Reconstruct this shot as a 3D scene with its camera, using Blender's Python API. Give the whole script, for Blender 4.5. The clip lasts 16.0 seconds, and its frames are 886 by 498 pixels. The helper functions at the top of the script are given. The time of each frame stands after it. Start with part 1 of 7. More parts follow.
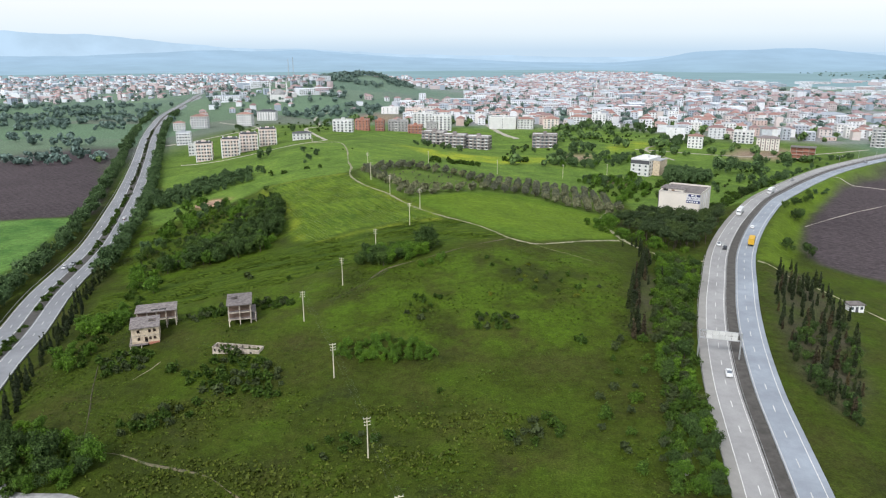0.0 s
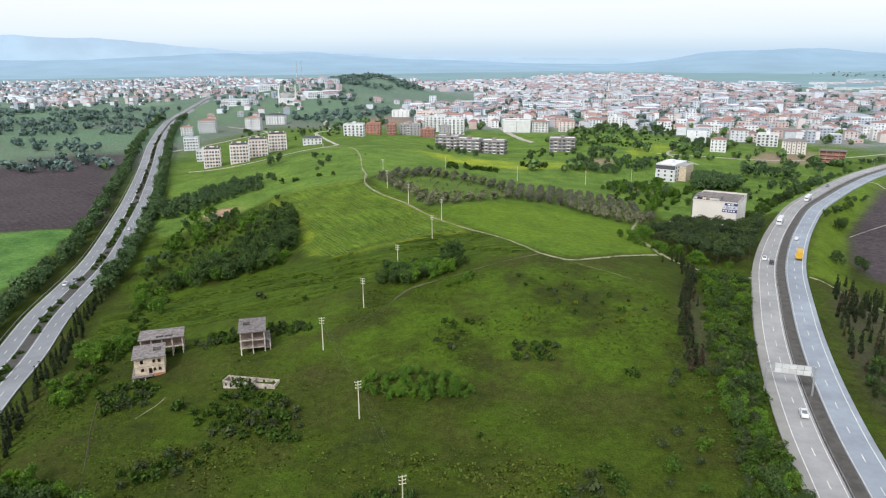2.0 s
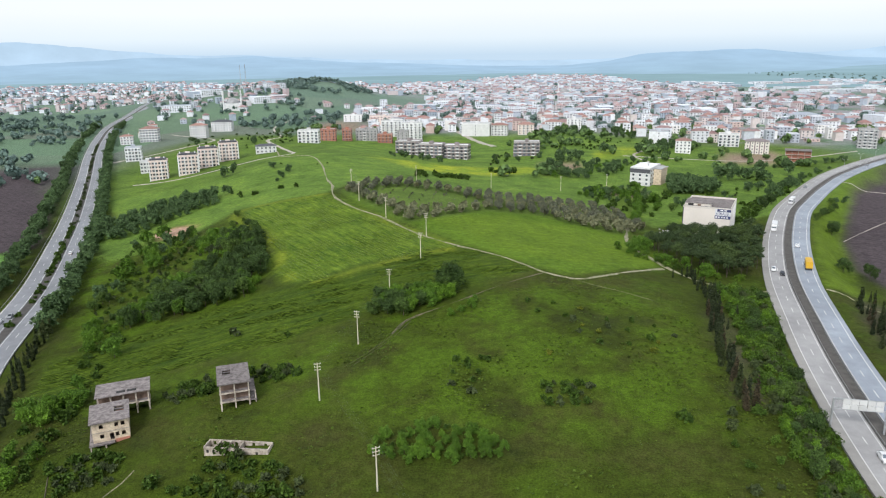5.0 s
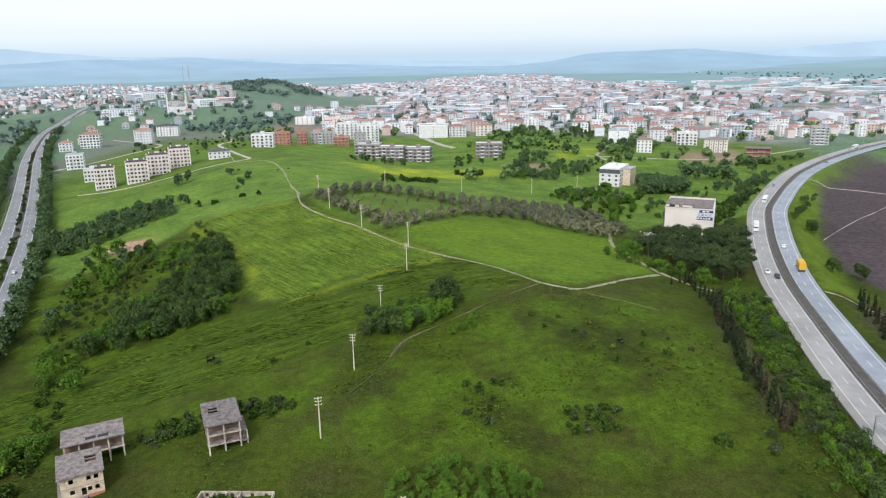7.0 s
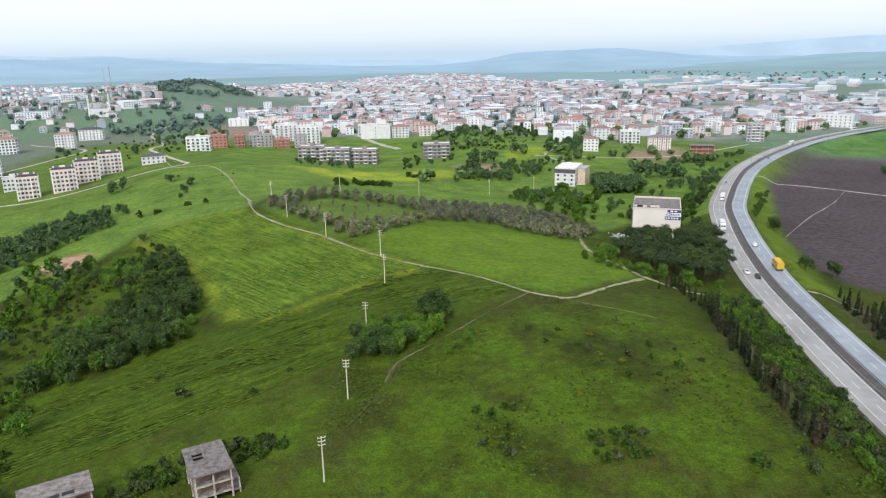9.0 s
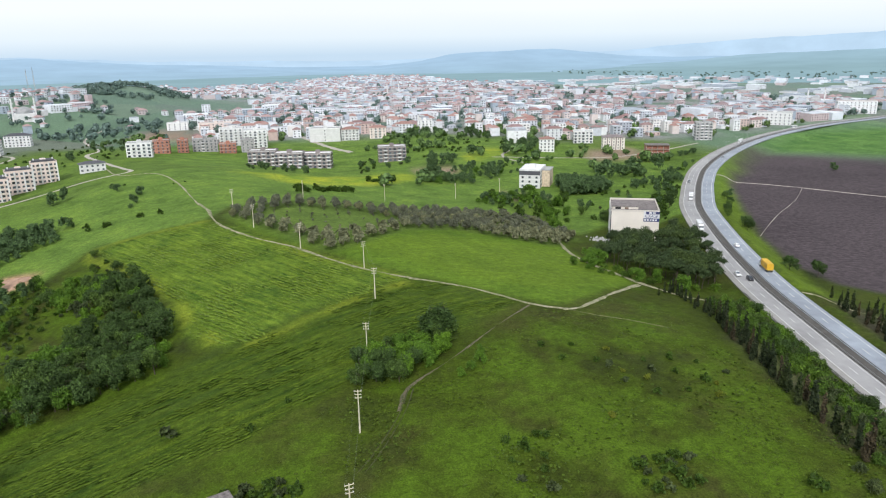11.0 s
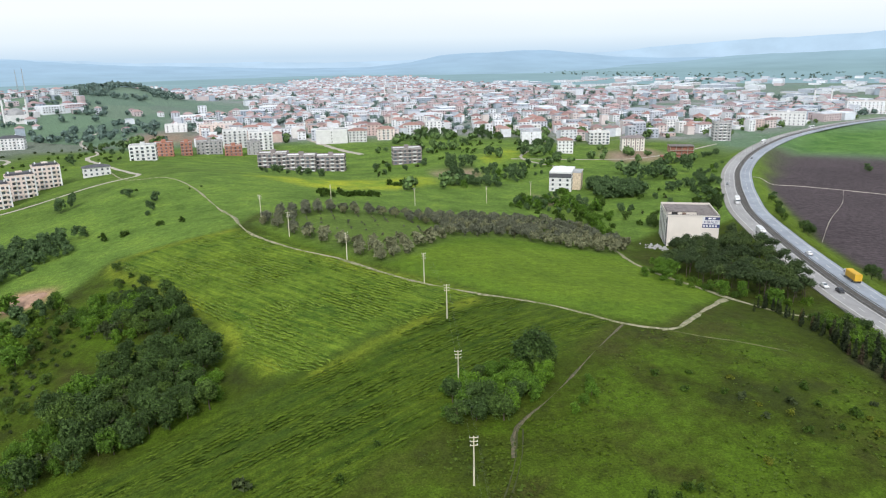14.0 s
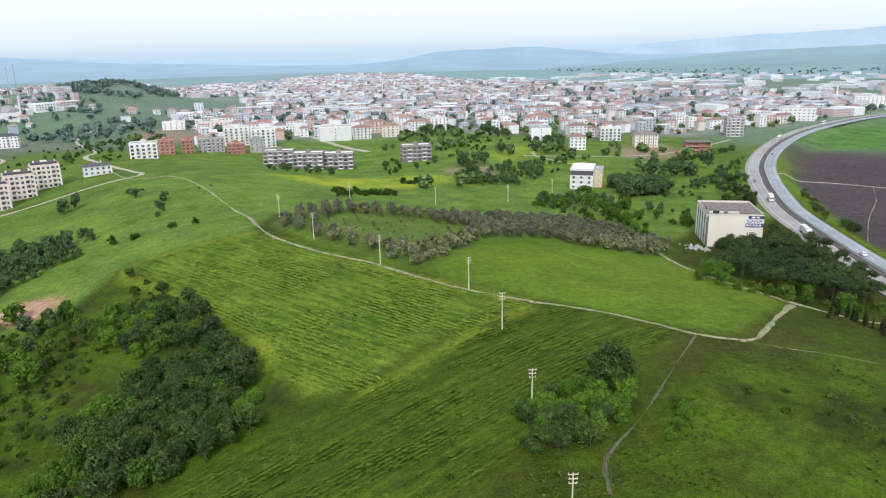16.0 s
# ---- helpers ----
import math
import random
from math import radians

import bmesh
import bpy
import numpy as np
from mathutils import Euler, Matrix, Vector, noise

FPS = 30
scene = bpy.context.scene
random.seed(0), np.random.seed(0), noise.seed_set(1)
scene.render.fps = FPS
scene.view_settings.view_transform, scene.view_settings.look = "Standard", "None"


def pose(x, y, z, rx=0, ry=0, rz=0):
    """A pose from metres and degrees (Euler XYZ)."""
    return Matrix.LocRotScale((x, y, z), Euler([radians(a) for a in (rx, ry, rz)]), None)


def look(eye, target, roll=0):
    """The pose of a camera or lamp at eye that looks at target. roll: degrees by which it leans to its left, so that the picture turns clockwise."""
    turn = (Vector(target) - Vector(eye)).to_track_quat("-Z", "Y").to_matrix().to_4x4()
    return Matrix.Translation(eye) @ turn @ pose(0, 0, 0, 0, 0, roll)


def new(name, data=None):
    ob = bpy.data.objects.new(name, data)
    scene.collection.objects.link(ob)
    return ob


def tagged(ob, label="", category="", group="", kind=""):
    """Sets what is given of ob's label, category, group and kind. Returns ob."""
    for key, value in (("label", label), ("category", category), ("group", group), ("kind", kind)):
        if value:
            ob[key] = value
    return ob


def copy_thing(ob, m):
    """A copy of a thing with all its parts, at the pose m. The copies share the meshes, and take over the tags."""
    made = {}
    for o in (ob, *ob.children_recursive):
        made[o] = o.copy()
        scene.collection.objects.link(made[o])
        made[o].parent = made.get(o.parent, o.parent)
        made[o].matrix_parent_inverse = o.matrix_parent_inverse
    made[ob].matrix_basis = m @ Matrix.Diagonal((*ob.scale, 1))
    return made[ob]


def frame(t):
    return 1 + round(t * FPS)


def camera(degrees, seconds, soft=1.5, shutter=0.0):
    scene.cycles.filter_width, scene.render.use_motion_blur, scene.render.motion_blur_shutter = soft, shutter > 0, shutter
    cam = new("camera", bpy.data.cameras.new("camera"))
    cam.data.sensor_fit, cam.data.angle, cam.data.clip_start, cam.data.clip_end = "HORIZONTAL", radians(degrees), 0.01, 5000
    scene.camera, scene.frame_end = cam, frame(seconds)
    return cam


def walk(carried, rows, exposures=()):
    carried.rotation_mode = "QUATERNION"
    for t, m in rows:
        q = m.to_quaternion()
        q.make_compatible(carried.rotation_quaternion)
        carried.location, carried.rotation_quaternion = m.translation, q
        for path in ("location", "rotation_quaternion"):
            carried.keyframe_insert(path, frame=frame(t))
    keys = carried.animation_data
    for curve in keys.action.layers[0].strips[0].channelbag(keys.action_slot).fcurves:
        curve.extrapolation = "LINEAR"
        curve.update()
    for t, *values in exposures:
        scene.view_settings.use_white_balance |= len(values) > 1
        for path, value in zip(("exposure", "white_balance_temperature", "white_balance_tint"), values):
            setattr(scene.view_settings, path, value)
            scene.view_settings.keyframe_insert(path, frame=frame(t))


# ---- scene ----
cam = camera(64.9, 16.0, soft=1.15)
PATH = [
    (0, (1.229, -0.617, 86.994), (0.875, 1.274, 86.447), -0.1),
    (0.5, (-1.201, 4.641, 86.877), (-1.563, 6.531, 86.331), -0.2),
    (1, (-3.977, 9.615, 86.901), (-4.346, 11.503, 86.356), -0.3),
    (1.5, (-6.969, 14.222, 86.807), (-7.343, 16.11, 86.265), -0.3),
    (2, (-10.084, 18.9, 86.846), (-10.458, 20.789, 86.304), -0.4),
    (2.5, (-13.527, 23.363, 86.818), (-13.874, 25.257, 86.277), -0.5),
    (3, (-16.987, 27.547, 86.698), (-17.32, 29.443, 86.158), -0.5),
    (3.5, (-20.552, 31.723, 86.67), (-20.869, 33.623, 86.13), -0.6),
    (4, (-24.223, 35.712, 86.498), (-24.508, 37.617, 85.96), -0.7),
    (6.5, (-43.75, 54.939, 85.933), (-43.869, 56.862, 85.397), -0.9),
    (7, (-47.756, 58.607, 85.766), (-47.83, 60.532, 85.23), -1.0),
    (7.5, (-51.931, 62.357, 85.688), (-51.956, 64.283, 85.151), -1.0),
    (8, (-56.07, 66.133, 85.581), (-56.047, 68.059, 85.043), -1.0),
    (8.5, (-60.226, 70.065, 85.561), (-60.152, 71.99, 85.02), -1.0),
    (9, (-64.423, 73.86, 85.516), (-64.302, 75.782, 84.975), -1.0),
    (9.5, (-68.44, 77.791, 85.452), (-68.277, 79.709, 84.91), -1.1),
    (10, (-72.421, 81.661, 85.356), (-72.205, 83.574, 84.814), -1.1),
    (12.5, (-92.304, 103.503, 85.132), (-91.973, 105.4, 84.592), -1.1),
    (13, (-95.948, 108.07, 84.763), (-95.619, 109.968, 84.225), -1.1),
    (13.5, (-99.274, 112.295, 83.951), (-98.944, 114.192, 83.413), -1.1),
    (14, (-102.677, 116.799, 82.978), (-102.347, 118.697, 82.44), -1.1),
    (14.5, (-105.798, 121.161, 82.0), (-105.462, 123.058, 81.461), -1.1),
    (15, (-109.12, 125.941, 80.944), (-108.772, 127.835, 80.403), -1.2),
    (15.5, (-112.413, 130.947, 80.649), (-112.063, 132.84, 80.105), -1.2),
    (16, (-115.723, 136.027, 80.64), (-115.371, 137.918, 80.095), -1.2),
]
walk(cam, [(t, look(eye, target, roll)) for t, eye, target, roll in PATH])

# ---- sky and sun ----
world = bpy.data.worlds.new("overcast_sky")
scene.world = world
world.use_nodes = True
wn, wl = world.node_tree.nodes, world.node_tree.links
wn.clear()
sky = wn.new("ShaderNodeTexSky")
sky.sky_type, sky.sun_disc = "NISHITA", False
sky.sun_elevation, sky.sun_rotation = radians(41), radians(196)
sky.air_density, sky.dust_density, sky.ozone_density, sky.altitude = 1.0, 4.0, 1.0, 150
# thin, even cloud cover under the blue
tc = wn.new("ShaderNodeTexCoord")
sep = wn.new("ShaderNodeSeparateXYZ")
wl.new(tc.outputs["Generated"], sep.inputs[0])
ramp = wn.new("ShaderNodeValToRGB")
for pos, col in ((0.0, (4.2, 5.35, 6.5, 1)), (0.022, (5.75, 6.5, 7.1, 1)), (0.055, (6.6, 6.95, 7.3, 1)), (0.12, (6.7, 7.0, 7.3, 1)), (0.3, (5.9, 6.35, 6.85, 1)), (1.0, (4.7, 5.1, 5.65, 1))):
    e = ramp.color_ramp.elements.new(pos) if 0 < pos < 1 else ramp.color_ramp.elements[-1 if pos else 0]
    e.color = col
cl = wn.new("ShaderNodeTexNoise")
cl.inputs["Scale"].default_value, cl.inputs["Detail"].default_value = 2.2, 5
mp = wn.new("ShaderNodeMapping")
mp.inputs["Scale"].default_value = (1, 1, 4)
mx = wn.new("ShaderNodeMix")
mx.data_type = "RGBA"
wl.new(tc.outputs["Generated"], mp.inputs[0])
wl.new(mp.outputs[0], cl.inputs["Vector"])
wl.new(sep.outputs[2], ramp.inputs[0])
mr = wn.new("ShaderNodeMapRange")
mr.inputs["To Min"].default_value, mr.inputs["To Max"].default_value = 0.88, 1.0
wl.new(cl.outputs[0], mr.inputs[0])
wl.new(mr.outputs[0], mx.inputs["Factor"])
wl.new(sky.outputs[0], mx.inputs[6])
wl.new(ramp.outputs[0], mx.inputs[7])
bg = wn.new("ShaderNodeBackground")
bg.inputs["Strength"].default_value = 0.15
wo = wn.new("ShaderNodeOutputWorld")
wl.new(mx.outputs[2], bg.inputs[0])
wl.new(bg.outputs[0], wo.inputs[0])

sun_data = bpy.data.lights.new("sun", "SUN")
sun_data.energy, sun_data.angle, sun_data.color = 2.75, radians(16), (0.98, 0.975, 0.985)
sun = new("sun", sun_data)
sun.matrix_world = look((-118, -192, 306), (-20, 148, 0))

# ---- materials ----
def tree(name):
    m = bpy.data.materials.new(name)
    m.use_nodes = True
    t = m.node_tree
    return m, t.nodes, t.links, t.nodes["Principled BSDF"]


def node(ns, kind, **vals):
    n = ns.new(kind)
    for k, v in vals.items():
        n.inputs[k].default_value = v
    return n


def noise_at(ns, ls, scale, detail=4.0, rough=0.55, vec=None):
    n = node(ns, "ShaderNodeTexNoise", Scale=scale, Detail=detail, Roughness=rough)
    if vec is not None:
        ls.new(vec, n.inputs["Vector"])
    return n.outputs[0]


def steps(ns, ls, fac, *stops):
    r = ns.new("ShaderNodeValToRGB")
    e = r.color_ramp.elements
    while len(e) < len(stops):
        e.new(0.5)
    for k, (p, c) in zip(e, stops):
        k.position, k.color = p, (*c, 1) if len(c) == 3 else c
    ls.new(fac, r.inputs[0])
    return r.outputs[0]


def blend(ns, ls, fac, a, b, mode="MIX"):
    m = ns.new("ShaderNodeMix")
    m.data_type, m.blend_type = "RGBA", mode
    for v, k in ((fac, 0), (a, 6), (b, 7)):
        if isinstance(v, (int, float)):
            m.inputs[k].default_value = v
        elif isinstance(v, tuple):
            m.inputs[k].default_value = (*v, 1)
        else:
            ls.new(v, m.inputs[k])
    return m.outputs[2]


def calc(ns, ls, op, a, b=0.0):
    m = ns.new("ShaderNodeMath")
    m.operation = op
    for v, k in ((a, 0), (b, 1)):
        if isinstance(v, (int, float)):
            m.inputs[k].default_value = v
        else:
            ls.new(v, m.inputs[k])
    return m.outputs[0]


def relief(ns, ls, bsdf, height, strength, distance):
    b = node(ns, "ShaderNodeBump", Strength=strength, Distance=distance)
    ls.new(height, b.inputs["Height"])
    ls.new(b.outputs[0], bsdf.inputs["Normal"])


def surface(name, colour, vary=0.25, scale=1.5, rough=0.85, metal=0.0, bump=0.3, fine=12.0, dirt=None, spread=0.12):
    """A plain worn surface: broad stains, fine grain, slight differences from thing to thing."""
    m, ns, ls, b = tree(name)
    pos = ns.new("ShaderNodeNewGeometry").outputs["Position"]
    broad, grain = noise_at(ns, ls, scale * 0.3, 5, 0.6, pos), noise_at(ns, ls, fine, 3, 0.6, pos)
    dark = tuple(c * (1 - vary) for c in colour) if dirt is None else dirt
    c = steps(ns, ls, broad, (0.35, dark), (0.62, colour))
    c = blend(ns, ls, 0.35, c, steps(ns, ls, grain, (0.3, (0.55,) * 3), (0.7, (1.1,) * 3)), "MULTIPLY")
    info = ns.new("ShaderNodeObjectInfo").outputs["Random"]
    lo, hi = 1 - spread, 1 + spread
    c = blend(ns, ls, 1.0, c, steps(ns, ls, info, (0, (lo,) * 3), (1, (hi,) * 3)), "MULTIPLY")
    ls.new(c, b.inputs["Base Color"])
    b.inputs["Roughness"].default_value, b.inputs["Metallic"].default_value = rough, metal
    relief(ns, ls, b, grain, bump, 0.03)
    return m


def leafy(name, dark, light, spread=0.25, gloss=0.55):
    """Foliage: shade from leaf to leaf and from tree to tree."""
    m, ns, ls, b = tree(name)
    geo, info = ns.new("ShaderNodeNewGeometry"), ns.new("ShaderNodeObjectInfo")
    c = steps(ns, ls, geo.outputs["Random Per Island"], (0, dark), (0.75, light), (1, tuple(v * 1.35 for v in light)))
    c = blend(ns, ls, 1.0, c, steps(ns, ls, info.outputs["Random"], (0, (1 - spread,) * 3), (0.6, (1, 1, 1)), (1, (1 + spread, 1 + spread * 0.8, 0.9))), "MULTIPLY")
    ls.new(c, b.inputs["Base Color"])
    b.inputs["Roughness"].default_value = gloss
    b.inputs["Specular IOR Level"].default_value = 0.1
    return m


def walls_of(name, colours, rough=0.85):
    """Rendered house walls, one tint of several for each house."""
    m, ns, ls, b = tree(name)
    pos = ns.new("ShaderNodeNewGeometry").outputs["Position"]
    info = ns.new("ShaderNodeObjectInfo").outputs["Random"]
    r = ns.new("ShaderNodeValToRGB")
    r.color_ramp.interpolation = "CONSTANT"
    e = r.color_ramp.elements
    while len(e) < len(colours):
        e.new(0.5)
    for i, (k, c) in enumerate(zip(e, colours)):
        k.position, k.color = i / len(colours), (*c, 1)
    ls.new(info, r.inputs[0])
    stain = noise_at(ns, ls, 0.35, 5, 0.65, pos)
    c = blend(ns, ls, 1.0, r.outputs[0], steps(ns, ls, stain, (0.3, (0.82, 0.81, 0.79)), (0.6, (1, 1, 1))), "MULTIPLY")
    ls.new(c, b.inputs["Base Color"])
    b.inputs["Roughness"].default_value = rough
    return m


CONCRETE = surface("bare_concrete", (0.42, 0.41, 0.41), 0.35, 2.0, 0.9)
SLAB = surface("weathered_roof_slab", (0.27, 0.235, 0.225), 0.45, 3.2, 0.92, dirt=(0.115, 0.098, 0.092))
CREAM = surface("cream_render", (0.72, 0.60, 0.44), 0.2, 2.6, dirt=(0.47, 0.37, 0.27))
PALE = surface("pale_plaster", (0.62, 0.54, 0.45), 0.35, 3.0, dirt=(0.27, 0.225, 0.18))
BRICKRED = surface("hollow_red_brick", (0.47, 0.20, 0.14), 0.35, 2.0)
RUBBLE = surface("brick_infill", (0.25, 0.17, 0.13), 0.4, 3.0)
# near-black colour stands for shade inside rooms, openings and holes
DARK = surface("room_shade", (0.03, 0.028, 0.027), 0.3)
GLASS = surface("dark_window_glass", (0.095, 0.11, 0.13), 0.3, 1.0, 0.25, bump=0.0, spread=0.7)
WHITE = surface("white_paint", (0.80, 0.795, 0.79), 0.12, 1.0)
BEIGE = surface("beige_cladding", (0.74, 0.68, 0.61), 0.08, 0.5, 0.6, bump=0.1)
TILE = surface("clay_roof_tiles", (0.40, 0.23, 0.19), 0.3, 2.0)
ZINC = surface("grey_sheet_roof", (0.42, 0.42, 0.42), 0.3, 1.0, 0.5)
GREY = surface("dark_grey_trim", (0.10, 0.10, 0.115), 0.2)
POLE = surface("pole_concrete", (0.66, 0.60, 0.46), 0.15, 1.0)
WIRE = surface("wire", (0.14, 0.16, 0.11), 0.1, rough=0.5)
STEEL = surface("galvanised_steel", (0.55, 0.56, 0.57), 0.2, 1.0, 0.45, 0.6)
SIGN = surface("sign_back", (0.66, 0.66, 0.64), 0.12, 0.8, 0.5)
NAVY = surface("navy_banner", (0.05, 0.06, 0.16), 0.1)
BANNER = surface("white_banner", (0.8, 0.8, 0.82), 0.05)
BARK = surface("bark", (0.10, 0.075, 0.055), 0.4, 4.0)
DEADWOOD = surface("dry_bark", (0.10, 0.08, 0.06), 0.4, 4.0)
PAINT = surface("road_paint", (0.74, 0.73, 0.70), 0.25, 3.0, 0.7)
TYRE = surface("rubber", (0.02, 0.02, 0.02), 0.2)
CARWHITE = surface("white_car_paint", (0.78, 0.78, 0.78), 0.05, 1.0, 0.3, bump=0.0)
CARDARK = surface("black_car_paint", (0.03, 0.03, 0.035), 0.1, 1.0, 0.25, bump=0.0)
CARGREY = surface("grey_car_paint", (0.3, 0.31, 0.33), 0.1, 1.0, 0.3, bump=0.0)
YELLOW = surface("yellow_tarpaulin", (0.72, 0.42, 0.03), 0.15, 1.0, 0.6)
LAMP_RED = surface("red_lens", (0.4, 0.02, 0.02), 0.1, rough=0.2, bump=0.0)
LAMP_CLEAR = surface("clear_lens", (0.75, 0.75, 0.72), 0.1, rough=0.1, bump=0.0)
OAK_LEAF = leafy("oak_leaves", (0.025, 0.049, 0.015), (0.070, 0.118, 0.032), 0.35)
LIME_LEAF = leafy("fresh_leaves", (0.044, 0.094, 0.012), (0.104, 0.198, 0.024))
GREY_LEAF = leafy("grey_shrub_leaves", (0.034, 0.050, 0.019), (0.076, 0.100, 0.038), 0.2)
# blue-grey paleness of distance haze is put into this leaf colour
FAR_LEAF = leafy("hazed_plain_tree_leaves", (0.088, 0.140, 0.122), (0.160, 0.228, 0.195), 0.2)
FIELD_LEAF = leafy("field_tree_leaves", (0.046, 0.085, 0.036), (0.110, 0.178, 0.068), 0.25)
GORSE_LEAF = leafy("yellow_flowering_broom", (0.080, 0.118, 0.014), (0.180, 0.195, 0.024), 0.2)
OLIVE_LEAF = leafy("olive_leaves", (0.088, 0.098, 0.064), (0.165, 0.175, 0.118), 0.25)
PINE_LEAF = leafy("pine_needles", (0.027, 0.047, 0.020), (0.064, 0.096, 0.036))
CYPRESS_LEAF = leafy("cypress_leaves", (0.016, 0.026, 0.012), (0.040, 0.054, 0.023))
BROWN_LEAF = leafy("scorched_cypress_leaves", (0.032, 0.028, 0.017), (0.080, 0.064, 0.036))
SCRUB_LEAF = leafy("scrub_leaves", (0.034, 0.070, 0.011), (0.082, 0.146, 0.022), 0.35)
# cool cast of haze is mixed into most of these wall tints
TOWN_WALL = walls_of("town_walls", [(0.80, 0.81, 0.84), (0.70, 0.71, 0.74), (0.80, 0.80, 0.81), (0.68, 0.60, 0.58), (0.82, 0.83, 0.85), (0.58, 0.61, 0.67), (0.78, 0.76, 0.74), (0.45, 0.48, 0.54), (0.82, 0.83, 0.85), (0.60, 0.46, 0.42), (0.76, 0.78, 0.82)])
TOWN_TILE = walls_of("town_tile_roofs", [(0.34, 0.19, 0.165), (0.27, 0.165, 0.155), (0.40, 0.25, 0.22), (0.30, 0.20, 0.19), (0.37, 0.22, 0.19)])
TOWN_FLAT = walls_of("town_flat_roofs", [(0.42, 0.43, 0.46), (0.62, 0.63, 0.67), (0.30, 0.31, 0.34), (0.72, 0.73, 0.75), (0.50, 0.51, 0.55)])
PINK = walls_of("pink_render", [(0.78, 0.66, 0.61), (0.80, 0.70, 0.65), (0.77, 0.63, 0.57)])

# ---- lie of the land: a plain at -8.5 m and a long rise between the two roads ----
RISE = (0.42, -2.21, -0.66, -1.79, 3.51, 6.83, 1.08, -0.9, -0.88, 2.17, 0.54, -0.04, -3.53, -0.8, -0.88, -2.22, -3.81, 3.16, 12.85, 2.74, -0.09, 6.07, -2.87, -0.42, 6.53, -0.5, -0.44, -1.04, 0.2, -7.86, 6.86, 12.91, -3.2, 2.51, 1.16, -1.79, 1.66, 7.65, -2.24, -0.92, 0.99, 0.74, -1.91, 3.81, 10.73, -1.3, 3.09, -1.2, 1.05, -3.05, 0.85, 6.25, -4.56, 1.47, 0.17, -0.76, 8.74, 3.74, -0.15, -4.95, 2.81, 2.28, -0.77)
RISE_W = 78.0
RISE_C = np.array([(-330 + 80 * i, 90 + 80 * j) for j in range(9) for i in range(7)], float)


def smooth_line(points, step=4.0):
    """A smooth line through the points, in even steps."""
    p = np.array(points, float)
    p = np.vstack([2 * p[0] - p[1], p, 2 * p[-1] - p[-2]])
    out = []
    for a, b, c, d in zip(p, p[1:], p[2:], p[3:]):
        n = max(2, int(np.linalg.norm(c - b) / step))
        u = np.linspace(0, 1, n, endpoint=False)[:, None]
        out.append(0.5 * (2 * b + (c - a) * u + (2 * a - 5 * b + 4 * c - d) * u**2 + (3 * b - a - 3 * c + d) * u**3))
    return np.vstack([*out, p[-2:-1]])


def lie(x, y):
    x, y = np.asarray(x, float), np.asarray(y, float)
    z = np.full(x.shape, -8.5)
    for (cx, cy), w in zip(RISE_C, RISE):
        z = z + w * np.exp(-((x - cx) ** 2 + (y - cy) ** 2) / (2 * RISE_W**2))
    # the shelf on which the ruins stand
    z = z + 2.4 * np.exp(-(((x + 114) / 40) ** 2 + ((y - 186) / 28) ** 2))
    # the hill with the mosque behind the town, and a wooded knoll beside it
    z = z + 36 * np.exp(-(((x + 560) / 190) ** 2 + ((y - 1360) / 230) ** 2))
    z = z + 29 * np.exp(-(((x + 447) / 105) ** 2 + ((y - 1520) / 110) ** 2))
    return z


HIGHWAY = smooth_line([(38, -260), (41, -60), (44, 60), (46.2, 120), (47, 137), (48, 159), (48.7, 173), (50.2, 190), (52.7, 211), (56.6, 236), (62, 264), (71.7, 309.4), (85.6, 355.7), (101.2, 399.1), (118.7, 442.5), (139, 481), (162, 521.5), (196.5, 575.3), (246.8, 638.2), (304.2, 697.8), (363.9, 750.6), (428.8, 797.8), (496.8, 840.2), (565.6, 874.9), (700, 930), (960, 1010), (1400, 1110)], 5)
OLD_ROAD = smooth_line([(-56, -82), (-119, 58), (-171, 158), (-190.5, 200), (-212.6, 243.2), (-241, 312), (-280.5, 389), (-320.3, 461), (-397, 592.5), (-472, 720), (-546, 852), (-612, 986), (-660, 1135), (-706, 1277)], 5)


def levels(line):
    z = lie(line[:, 0], line[:, 1])
    k = np.ones(25) / 25
    return np.convolve(np.pad(z, 12, "edge"), k, "valid") + 0.35


# the highway runs on a low embankment over the plain
BANK_Y = (-260, 120, 168, 215, 262, 309, 355, 399, 442, 481, 521, 575, 638, 698, 751, 798, 840, 875, 930, 1010, 1110)
BANK_Z = (0.2, 0.8, 1.5, 2.3, 2.1, 2.1, 1.8, 1.1, 0.2, -0.6, -1.0, -1.4, -1.8, -1.9, -2.2, -2.7, -3.2, -3.8, -4.6, -6, -8.1)
HIGHWAY_Z = np.convolve(np.pad(np.interp(HIGHWAY[:, 1], BANK_Y, BANK_Z), 6, "edge"), np.ones(13) / 13, "valid")
OLD_ROAD_Z = levels(OLD_ROAD)


